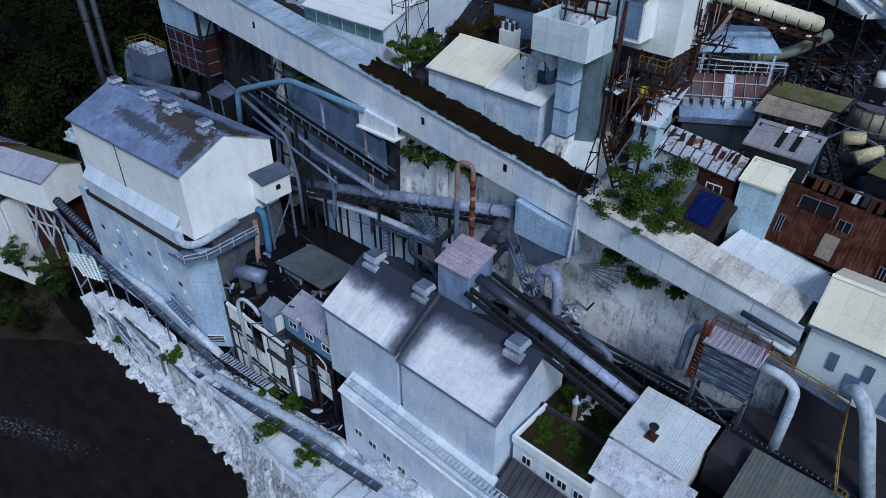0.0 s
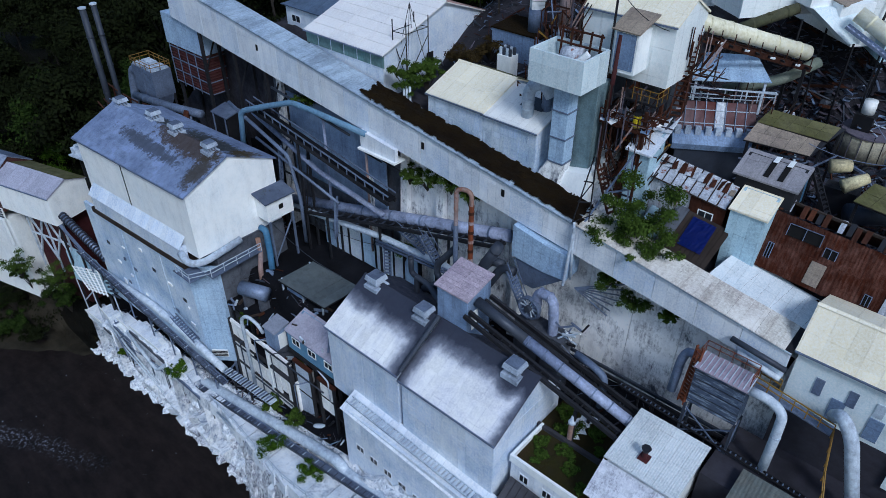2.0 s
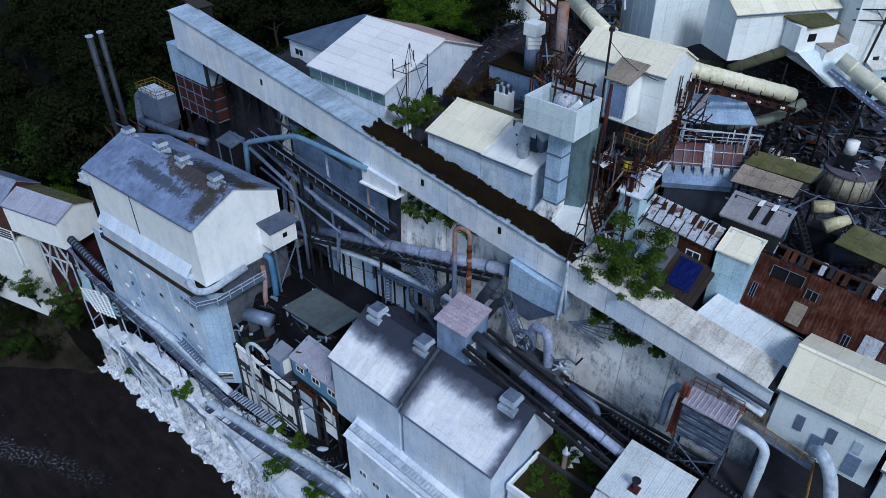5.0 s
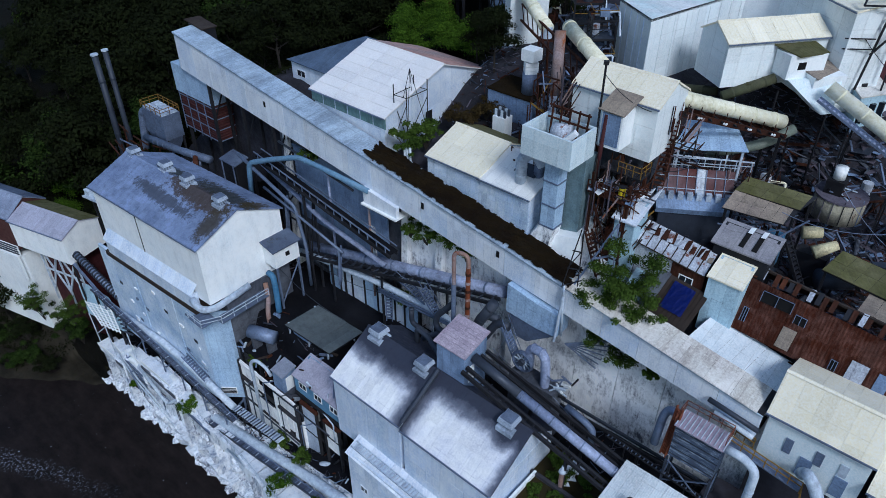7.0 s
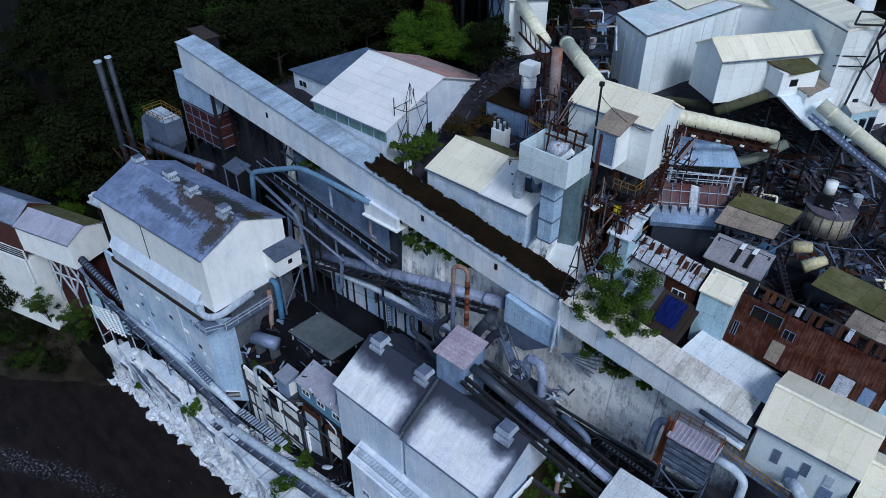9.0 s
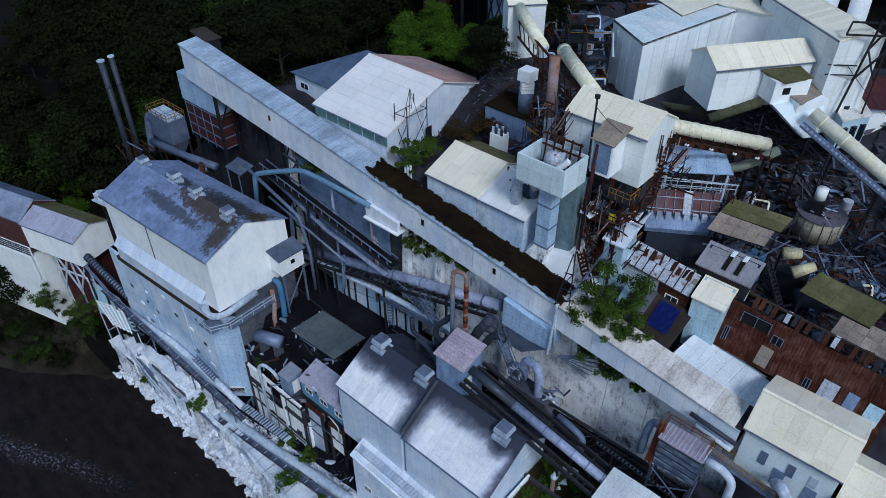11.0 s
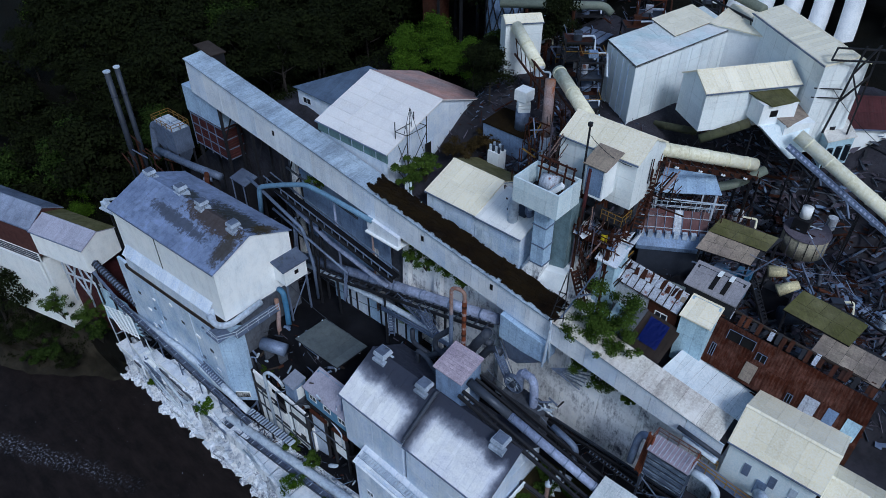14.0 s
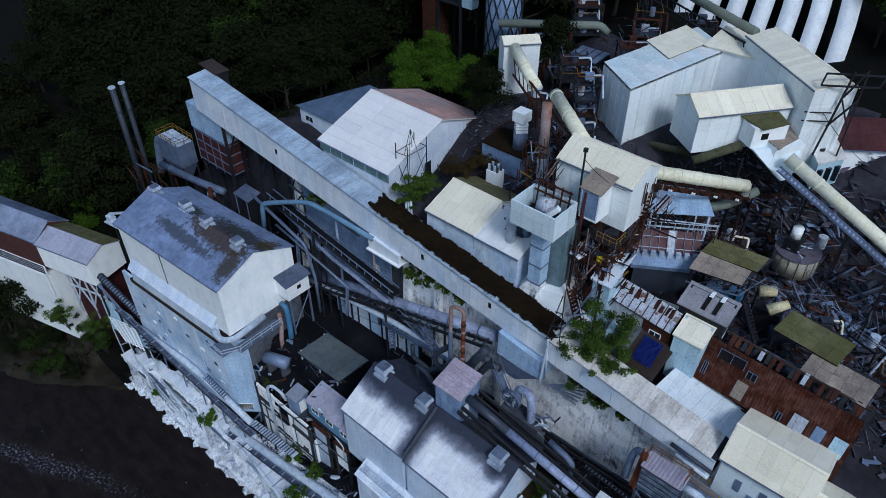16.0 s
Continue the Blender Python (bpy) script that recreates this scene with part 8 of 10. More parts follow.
for u0, u1, k in ((-30.3, -27.6, 0.0), (-27.58, -25.2, 0.15), (-25.18, -22.4, -0.1)):
    z = lambda u: 47.75 - (u + 30.1) * 0.3
    part("apron_slab", hexa(bmesh.new(), [(u0, 46.5 - k, z(u0) - 3), (u1, 46.5 - k, z(u1) - 3), (u1, 49.6, z(u1) - 3), (u0, 49.6, z(u0) - 3), (u0, 46.6 - k, z(u0) - 0.3), (u1, 46.6 - k, z(u1) - 0.3), (u1, 49.6, z(u1) + 2.2), (u0, 49.6, z(u0) + 2.2)]), LIMEWALL, ap)
for z in (49.6, 51.9, 54.3):
    part("flange", box(-29.33, -27.67, 46.12, 47.68, z, z + 0.12), PIPEGREY, sd)
pipe_thing("roof_elbow", "fat grey elbow duct on the annex roof", [(-32.7, 47.6, 52.2), (-32.7, 47.6, 54.9), (-31.5, 48.0, 55.6), (-30.7, 48.2, 54.4)], 0.55, PIPEPALE, [(0, 0.3), (0, 0.6), (1, 0.2), (1, 0.8)], bend=1.1)
pipe_thing("roof_elbow", "fat grey elbow duct on the annex roof", [(-31.6, 49.0, 52.3), (-31.6, 49.0, 54.4), (-30.6, 49.3, 54.9), (-29.8, 49.5, 53.8)], 0.5, PIPEGREY, [(0, 0.4), (1, 0.4)], bend=1.0)
rng = random.Random(91)
for i in range(150):
    u, v, z = rng.uniform(-34, -20.6), rng.uniform(49.0, 52.5), rng.uniform(46.5, 55)
    if i % 2:
        u, v, z = rng.uniform(-36, -31), rng.uniform(51, 57), rng.uniform(50, 60)
    if -30.8 < u < -22 and v > 51:
        v = 50.6
    t = thing("loose_steelwork", "rusty steel member of the tower framing", "steelwork", (u, v, z), rng.choice((0, 90, 45, 135)), "tower steelwork")
    l = rng.uniform(0.8, 2.6)
    part("bar", beam((-l / 2, 0, 0), (l / 2, 0, rng.choice((0, 0, l * 0.8, -l * 0.8))), rng.uniform(0.06, 0.13)), rng.choice((RUST, STEEL, RUST, YELLOW, PIPEGREY)), t, local=True)
    part("post", beam((-l / 2, 0, -rng.uniform(0.5, 3.5)), (-l / 2, 0, 0.1), 0.09), RUST, t, local=True)
# vent house with chimney
vn = shed("vent_house", "dark blue-grey vent house with a mossy flat roof", -44.8, -38.8, 57.6, 61.6, 48, 55.2, 55.4, BLUEGREY, MOSSY, nx=2, over=0.1)
vc = thing("vent_chimney", "pale ringed vent chimney on the vent house", "chimney", (-40.4, 59.2, 55.3))
part("lower", tube([(-40.4, 59.2, 55.3), (-40.4, 59.2, 57.6)], 0.85, 18), PIPEGREY, vc, smooth=True)
for k in range(3):
    part("ring", tube([(-40.4, 59.2, 57.6 + 0.42 * k), (-40.4, 59.2, 57.95 + 0.42 * k)], 0.98, 4), PALE, vc)
part("cap", box(-41.2, -39.6, 58.4, 60.0, 58.95, 60.2), PALE, vc)
tl2 = thing("bag_stack", "white cabinet with a rack of dark heads", "cabinet", (-41.2, 55.6, 52))
part("cabinet", box(-42.0, -40.4, 55.0, 56.4, 50.5, 53.6), PALE, tl2)
for i in range(8):
    part("head", tube([(-41.8 + 0.4 * (i % 4), 55.3 + 0.7 * (i // 4), 53.6), (-41.8 + 0.4 * (i % 4), 55.3 + 0.7 * (i // 4), 54.3)], 0.16, 8), PIPEDARK if i % 2 else PIPEPALE, tl2)
rs = thing("rusty_chimney", "leaning rust-red chimney pipe", "chimney", (-35.2, 56.2, 52))
part("pipe", tube([(-34.6, 55.4, 51), (-35.2, 56.2, 57.5)], 0.55, 14), RUSTWHITE, rs, smooth=True)
part("pipe", tube([(-35.2, 56.2, 57.5), (-35.8, 57.0, 63.6)], 0.55, 14), PIPERUST, rs, smooth=True)
pipe_thing("incline_tube", "cream inclined tube into the white tower", [(-36.9, 60.2, 63.0), (-29.6, 54.6, 62.5)], 0.72, PIPECREAM, [(0, 0.05), (0, 0.5)], seg=18)
pipe_thing("lift_tube", "cream inclined tube from the lift tower", [(-48.0, 67.4, 63.0), (-41.6, 63.6, 60.9)], 0.72, PIPECREAM, [(0, 0.9), (0, 0.5)], seg=18)
tb = thing("tube_truss", "rusty truss beneath the inclined tubes", "truss", (-42, 63, 54))
part("chord", beam((-47.6, 67, 61.6), (-30, 54.8, 61.2), 0.2), RUST, tb)
part("chord", beam((-47.2, 66.4, 60.0), (-30, 54.2, 59.6), 0.2), RUST, tb)
for i in range(14):
    a, b = lerp3((-47.6, 67, 61.6), (-30, 54.8, 61.2), i / 13), lerp3((-47.2, 66.4, 60.0), (-30, 54.2, 59.6), min(1, (i + 0.7) / 13))
    part("web", beam(a, b, 0.1), RUST, tb)
for s in (0.35, 0.7):
    p = lerp3((-47.2, 66.6, 60), (-30, 54.4, 59.8), s)
    for d in (-0.7, 0.7):
        part("leg", beam((p[0] + d, p[1] + d, 48), (p[0] + d * 0.5, p[1] + d * 0.5, p[2]), 0.2), RUST, tb)
# dark transformer yard beyond
dk2 = thing("filter_block", "dark streaked filter block with pale lids", "filter", (-45, 80.5, 54))
part("body", box(-47.2, -42.6, 78.4, 82.4, 52, 58.6), STEEL, dk2)
for i in range(4):
    part("lid", slab((-47 + i * 1.15, 78.6, 58.75), (-46.1 + i * 1.15, 78.6, 58.75), (-46.1 + i * 1.15, 82.2, 58.95), (-47 + i * 1.15, 82.2, 58.95), 0.12), PIPEGREY, dk2)
fp = thing("framed_deck", "open steel deck frame with yellow rails", "platform", (-43, 74, 55))
for k in range(4):
    part("bar", beam((-46.0 + 1.6 * k, 72.4 + 1.3 * k, 59.4), (-43.6 + 1.6 * k, 70.2 + 1.3 * k, 59.4), 0.16), PIPEGREY, fp)
part("bar", beam((-46.0, 72.4, 59.4), (-41.2, 76.3, 59.4), 0.16), PIPEGREY, fp)
part("bar", beam((-43.6, 70.2, 59.4), (-38.8, 74.1, 59.4), 0.16), PIPEGREY, fp)
part("deck", slab((-45.8, 72.3, 58.6), (-43.6, 70.2, 58.6), (-38.8, 74.1, 58.6), (-41.0, 76.2, 58.6), 0.2), STEEL, fp)
for p in ((-45.6, 72.2), (-43.6, 70.5), (-39, 74), (-41, 76)):
    part("leg", beam((*p, 50), (*p, 59.4), 0.22), RUST, fp)
railing("deck_guard", "yellow guard rail on the steel deck", [(-43.6, 70.1, 58.7), (-38.8, 74.0, 58.7), (-35.6, 76.0, 58.7)], YELLOW, step=1.2)
pipe_thing("cross_pipe", "long horizontal green-grey pipe behind the plant", [(-56, 74.5, 62), (-45.0, 83.0, 62), (-44.2, 83.6, 61)], 0.55, GREENPIPE := surface("green_grey_pipe", (0.22, 0.25, 0.22), (0.3, 0.32, 0.27), 0.6, patch=0.3), [(0, 0.4), (0, 0.8)])
pipe_thing("cross_pipe", "long horizontal green-grey pipe behind the plant", [(-54, 72.8, 60.6), (-47.0, 78.2, 60.4)], 0.55, GREENPIPE)
for u, v in ((-53, 76.6), (-48, 80.4)):
    st2 = thing("pipe_stand", "steel stand under the cross pipe", "stand", (u, v, 55))
    part("post", beam((u, v, 52), (u, v, 61.4), 0.3), RUST, st2)
# hopper house between the plant blocks
hz = thing("hopper_house", "white hopper house with small stained roofs", "hopper", (-20.3, 69.0, 56), 53.6)
part("upper_box", box(1.2, 5.1, -2.3, -0.05, 4.0, 6.3), PALE, hz, local=True)
part("upper_roof", slab((1.9, -2.7, 6.35), (5.3, -2.2, 6.35), (5.2, 0.0, 6.7), (0.8, 0.0, 6.7), 0.12), GREENROOF, hz, local=True)
part("opening", box(2.2, 3.0, -2.34, -2.29, 4.9, 5.6), VOID, hz, local=True)
part("lower_box", box(3.4, 6.8, -3.6, -2.32, 2.4, 4.5), PALE, hz, local=True)
part("lower_roof", slab((3.5, -3.9, 4.5), (6.9, -2.3, 4.5), (7.0, 0.2, 4.9), (3.0, -1.3, 4.9), 0.12), TANROOF, hz, local=True)
part("chute", hexa(bmesh.new(), [(3.6, -5.4, 1.6), (4.8, -5.4, 1.6), (4.8, -4.2, 1.6), (3.6, -4.2, 1.6), (1.4, -2.6, 4.0), (6.6, -3.4, 4.2), (6.6, -1.6, 4.2), (1.4, -0.6, 4.0)]), HOUSEBLUE, hz, local=True)
for x in (0.4, 3.2, 6.6):
    part("leg", beam((x, -2.8, -8), (x, -2.8, 3.2), 0.14), STEEL, hz, local=True)
pipe_thing("descending_tube", "cream inclined tube with a walkway down to the ruins", [(-13.9, 69.2, 60.15), (-2.0, 69.3, 54.45), (8, 69.6, 49.7)], 0.68, PIPECREAM, [(0, 0.1), (0, 0.3), (0, 0.5), (0, 0.7), (0, 0.9)], seg=18)
iw = ladder("long pale walkway beside the inclined tube", (-14.2, 67.9, 59.35), (7, 68.2, 49.2), 0.9, PIPEGREY, step=0.5, name="inclined_walkway", category="walkway")
part("deck", slab((-14.2, 67.45, 59.27), (7, 67.75, 49.12), (7, 68.65, 49.12), (-14.2, 68.35, 59.27), 0.06), DUSTPIPE, iw)
it = thing("tube_trestle", "dark trestle legs under the inclined tube", "trestle", (-6, 69, 50))
for u in (-11, -6, -1):
    z = 60.2 - (u + 14.4) * 0.516
    for v in (68, 70.2):
        part("leg", beam((u, v, 46), (u, v, z - 0.6), 0.13), STEEL, it)
    part("brace", beam((u, 68, 49), (u, 70.2, z - 1), 0.1), STEEL, it)
MOSSTUBE = surface("mossy_green_tube", (0.16, 0.17, 0.10), (0.09, 0.085, 0.06), 0.8, patch=0.5, moss=0.4, streak=0.3)
pipe_thing("mossy_tube", "fat moss-green tube lying below the plant", [(-28.4, 68.0, 56.6), (-23.6, 68.0, 57.4)], 0.42, MOSSTUBE, [(0, 0.3), (0, 0.7)])
pipe_thing("mossy_tube", "fat moss-green tube climbing to the hopper house", [(-22.3, 65.9, 57.9), (-18.9, 69.4, 59.6)], 0.5, MOSSTUBE, [(0, 0.2), (0, 0.5), (0, 0.8)])
sw2 = thing("switch_house", "small white-roofed switch house with rust stains", "building", (-12, 77, 52), group="works buildings")
SA, SB, SC, SD = (-14.5, 77.5), (-13.1, 81.2), (-10.0, 76.4), (-11.7, 73.3)
part("wall", prism([SA, SD, SC, SB], 55.2, 58.45, along="z"), PALEBLUE, sw2)
swr = part("roof", slab((SD[0], SD[1] - 0.2, 58.5), (SC[0] + 0.2, SC[1], 58.5), (SB[0], SB[1] + 0.2, 58.75), (SA[0] - 0.2, SA[1], 58.75), 0.12), RUSTYROOF, sw2)
for k in range(3):
    q = lerp3((*SD, 0), (*SC, 0), (k + 0.5) / 3)
    part("window", box(q[0] - 0.25, q[0] + 0.3, q[1] - 0.35, q[1] + 0.12, 55.8, 57.6), GLASS, sw2)
part("roof_hatch", tube([(-12.4, 76.0, 58.6), (-12.4, 76.0, 58.9)], 0.35, 12), STEEL, swr)
pylon = thing("steel_pylon", "leaning steel lattice pylon on the switch house", "pylon", (-11.6, 75.2, 60.5))
for a, b in (((-12.8, 74.4, 58.6), (-12.0, 75.4, 68)), ((-10.8, 75.8, 58.6), (-11.0, 76.6, 68)), ((-12.6, 74.6, 62), (-10.9, 76.0, 65)), ((-10.9, 75.8, 62), (-12.2, 75.2, 65)), ((-12.2, 75.2, 65.2), (-11.0, 76.4, 68)), ((-14.2, 74.2, 67.6), (-9.4, 77.4, 67.6)), ((-14.2, 73.4, 66.6), (-9.6, 76.6, 66.6)), ((-14.2, 74.2, 67.6), (-14.2, 73.4, 66.6)), ((-9.4, 77.4, 67.6), (-9.6, 76.6, 66.6))):
    part("member", beam(a, b, 0.16), STEEL, pylon)
for z in (62.5, 63.5):
    part("step", beam((-14.8, 73.2, z), (-12.6, 74.8, z), 0.1), STEEL, pylon)
gable("maroon_roof_house", "white house with a worn maroon sheet roof", 0, 16, 0, 6.4, 3.2, -6, 0, 2.0, PALE, MAROON, nx=12, ny=2, over=0.3, at=(-11.6, 80.0, 57.6), turn=36)
mst = thing("lattice_mast", "thin dark lattice mast over a pale pole beside the gallery", "mast", (-23.4, 42.7, 41.5))
part("pole", tube([(-23.6, 42.72, 41.4), (-23.9, 42.72, 47.2)], 0.11, 8), PIPEPALE, mst, smooth=True)
for a, b in (((-24.1, 42.7, 47.0), (-22.9, 42.7, 53.6)), ((-22.6, 42.7, 47.8), (-22.7, 42.7, 53.6)), ((-24.0, 42.7, 47.2), (-22.3, 42.7, 48.6)), ((-23.8, 42.7, 49.2), (-22.6, 42.7, 49.6)), ((-23.5, 42.7, 51.2), (-22.7, 42.7, 51.4)), ((-23.8, 42.7, 49.2), (-22.7, 42.7, 51.4))):
    part("member", beam(a, b, 0.08), STEEL, mst)
# far strips of fallen cladding
CLADDING = surface("pale_curved_cladding", (0.74, 0.78, 0.82), (0.62, 0.67, 0.73), 0.6, patch=0.3, streak=0.25, dirt_col=(0.2, 0.21, 0.23))
for i in range(7):
    u0, v0 = -46 + i * 3.3, 99 + i * 0.2
    t = thing("fallen_cladding", "long curved strip of pale cladding", "cladding", (u0, v0, 58), group="fallen cladding")
    bm = bmesh.new()
    prev = None
    for k in range(9):
        s = k / 8
        x, y, z = u0 + 7.5 * s - 4 * s * s + i * 0.5 * s, v0 + 12 * (1 - s) - i * 0.5 * s, 70 - 9 * s + 2.5 * math.sin(s * 3.1) - 3 * s * s
        q = [bm.verts.new((x, y, z)), bm.verts.new((x + 2.1, y + 1.5, z - 0.1)), bm.verts.new((x + 2.1, y + 1.5, z - 0.25)), bm.verts.new((x, y, z - 0.15))]
        if prev:
            for j in range(4):
                bm.faces.new((prev[j], prev[(j + 1) % 4], q[(j + 1) % 4], q[j]))
        else:
            bm.faces.new(q)
        prev = q
    bm.faces.new(prev)
    part("strip", bm, CLADDING, t, smooth=True)
# Added near-black sheet that puts shade behind the cladding strips
bk = thing("far_wall", "dark backdrop for the shade behind the fallen cladding", "wall", (-30, 112, 50), kind="structure")
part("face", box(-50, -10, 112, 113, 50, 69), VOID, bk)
pipe_thing("overhead_tube", "dark overhead pipe with a truss below", [(-46, 97, 65.5), (-24.8, 83.0, 66.4)], 0.55, GREENPIPE, [(0, 0.6), (0, 0.8)])
ot = thing("overhead_truss", "dark truss under the overhead pipe", "truss", (-38, 91, 62))
part("chord", beam((-46, 96, 64), (-24.6, 82.2, 65), 0.2), STEEL, ot)
part("chord", beam((-46, 95.4, 63), (-24.6, 81.6, 64), 0.2), STEEL, ot)
for i in range(16):
    part("web", beam(lerp3((-46, 96, 64), (-24.6, 82.2, 65), i / 16), lerp3((-46, 95.4, 63), (-24.6, 81.6, 64), (i + 0.6) / 16), 0.1), STEEL, ot)
for s in (0.05, 0.5, 0.97):
    p = lerp3((-46, 96, 63), (-24.6, 82, 64), s)
    part("leg", beam((p[0], p[1], 50), p, 0.25), STEEL, ot)
ly = thing("green_pylon", "tapered lattice pylon wrapped in creeper", "pylon", (-43.4, 92, 54))
for dx, dy in ((-0.9, -0.9), (0.9, -0.9), (0.9, 0.9), (-0.9, 0.9)):
    part("leg", beam((-43.4 + dx, 92 + dy, 52), (-43.4 + dx * 0.5, 92 + dy * 0.5, 68), 0.18), STEEL, ly)
for k in range(7):
    z = 54 + 2 * k
    part("web", beam((-44.3, 91.1, z), (-42.6, 91.2, z + 2), 0.1), STEEL, ly)
    part("web", beam((-42.5, 91.1, z), (-44.2, 92.8, z + 2), 0.1), STEEL, ly)
sb = thing("lattice_silo", "tall pale silo wrapped in a diagonal steel lattice", "silo", (-58.5, 79, 54))
part("shell", tube([(-58.5, 79, 50), (-58.5, 79, 70)], 2.6, 24), BLUEGREY, sb, smooth=True)
for k in range(12):
    for d in (1, -1):
        bm = bmesh.new()
        for j in range(10):
            a0, a1 = 2 * math.pi * k / 12 + d * j * 0.22, 2 * math.pi * k / 12 + d * (j + 1) * 0.22
            beam((-58.5 + 2.68 * math.cos(a0), 79 + 2.68 * math.sin(a0), 52 + 1.8 * j), (-58.5 + 2.68 * math.cos(a1), 79 + 2.68 * math.sin(a1), 53.8 + 1.8 * j), 0.14, bm=bm)
        part("lattice_bar", bm, STEEL, sb)
ft2 = thing("far_tower", "dark steel tower frame above the trees", "tower", (-70, 82, 55))
for dx in (0, 4.6):
    for dy in (0, 4):
        part("post", beam((-72 + dx, 80 + dy, 50), (-72 + dx, 80 + dy, 72), 0.35), STEEL, ft2)
for z in (60, 63, 66, 69):
    part("floor", box(-72.2, -67.2, 79.8, 84.2, z, z + 0.25), STEEL, ft2)
part("clad", box(-71.8, -67.6, 81, 84, 60.3, 72), STEEL, ft2)
part("rust_clad", box(-75.4, -72.4, 80, 83, 52, 72), RUST, ft2)
for i in range(5):
    part("machine", box(-71.6 + 0.8 * i, -71.0 + 0.8 * i, 79.9, 80.9, 63.3, 64.2 + 0.2 * (i % 3)), PIPEGREY, ft2)
part("white_post", tube([(-66.4, 81, 62), (-66.4, 81, 70)], 0.3, 8), PALE, ft2)
part("bin", box(-67.6, -65.2, 80, 81.6, 60, 63), PALEBLUE, ft2)

# ---- wreckage in the hollow ----
WRECK = [STEEL, SCRAPGREY, PIPEDARK, RUST, SCRAPGREY, STEEL, CONCRETE, SCRAPGREY, PIPEDARK, PIPEGREY, RUST, SCRAPGREY]
rng = random.Random(77)
for i in range(300):
    u, v = rng.uniform(-19, 7), rng.uniform(53.5, 80)
    if u < -10 and v < 62:
        u += 9
    z = ground_z(u, v)
    kind = rng.random()
    ang, l = rng.uniform(0, 360), rng.uniform(0.9, 4.6)
    if kind < 0.68:
        t = thing("scrap_beam", "bent steel beam in the wreckage", "scrap", (u, v, z), ang, "wreckage")
        part("bar", beam((-l / 2, 0, rng.uniform(-0.3, 0.9)), (l / 2, 0, rng.uniform(0.1, 2.8)), rng.uniform(0.06, 0.2), rng.uniform(0.06, 0.28)), rng.choice(WRECK), t, local=True)
    elif kind < 0.88:
        t = thing("scrap_sheet", "crumpled sheet lying in the wreckage", "scrap", (u, v, z), ang, "wreckage")
        w = rng.uniform(0.3, 1.0)
        part("sheet", slab((-w, -w * 0.6, rng.uniform(0, 0.5)), (w, -w * 0.7, rng.uniform(0.1, 0.9)), (w * 0.9, w * 0.6, rng.uniform(0.3, 1.2)), (-w, w * 0.6, rng.uniform(0.1, 0.8)), 0.04), rng.choice(WRECK), t, local=True)
    else:
        r = rng.uniform(0.15, 0.4)
        t = thing("scrap_pipe", "broken length of pipe in the wreckage", "scrap", (u, v, z), ang, "wreckage")
        part("pipe", tube([(-l / 2, 0, 0.3), (l / 2, 0, rng.uniform(0.4, 1.5))], r, 10), rng.choice(WRECK), t, local=True)


def litter(name, label, zones, count, seed, size=(0.08, 0.5), dark=0.55, flat=False):
    """Small broken bits scattered over the ground, too many to count."""
    r = random.Random(seed)
    groups = {}
    for i in range(count):
        u0, u1, v0, v1 = zones[i % len(zones)]
        u, v = r.uniform(u0, u1), r.uniform(v0, v1)
        z = ground_z(u, v) + r.uniform(-0.1, 0.35)
        l, w = r.uniform(*size) * r.uniform(0.6, 2.6), r.uniform(0.02, 0.075)
        m = r.choice((STEEL, PIPEDARK, RUST, SCRAPGREY) if r.random() < dark else (PIPEGREY, SCRAPGREY, SCRAPGREY, CONCRETE, BLUEGREY))
        bm = groups.setdefault(m.name, bmesh.new())
        a = r.uniform(0, 6.28)
        if flat:
            w, h = r.uniform(0.15, 0.7), r.uniform(0.02, 0.08)
            d = Vector((math.cos(a), math.sin(a), r.uniform(-0.35, 0.45))) * l
            beam(Vector((u, v, z)) - d, Vector((u, v, z)) + d, w, h, bm=bm)
            continue
        d = Vector((math.cos(a), math.sin(a), r.uniform(-0.5, 0.7))) * l
        beam(Vector((u, v, z)) - d, Vector((u, v, z)) + d, w, w * r.choice((0.4, 1, 3)), bm=bm)
    t = thing(name, label, "debris", (zones[0][0], zones[0][2], 45), kind="stuff")
    for k, bm in groups.items():
        part("debris", bm, bpy.data.materials[k], t, kind="stuff")


litter("wreck_debris", "dense twisted scrap and rods over the hollow", [(-20, 8, 53, 80), (-14, 6, 56, 72), (-26, -14, 58, 82), (-16, 7, 58, 70)], 6500, 5, size=(0.08, 0.55), dark=0.6)
litter("wreck_plates", "torn plates and broken slabs heaped over the hollow", [(-20, 8, 53, 80), (-14, 6, 58, 74), (-22, -8, 64, 84), (-40, -26, 56, 64)], 2400, 15, size=(0.15, 0.7), dark=0.45, flat=True)
litter("terrace_debris", "scattered rods and bits between the sheds", [(-50, -36, 54, 66), (-46, -32, 56, 84), (-24, -20, 46, 56), (-40, -26, 56, 64), (-30, -18, 57, 66), (-54, -30, 76, 96)], 2600, 6, dark=0.62)
litter("yard_debris", "scattered rods and bits over the yard", [(-46, -30, 40, 45), (-24, 0, 38, 45), (-62, -44, 29, 34)], 420, 7, dark=0.75)
litter("back_debris", "dark rods and bits behind the mill house", [(-108, -82, 37, 46), (-84, -64, 40, 46)], 700, 8)
litter("bank_debris", "pale broken bits over the river bank", [(-96, -40, 24.6, 28.5)], 900, 9, dark=0.25)

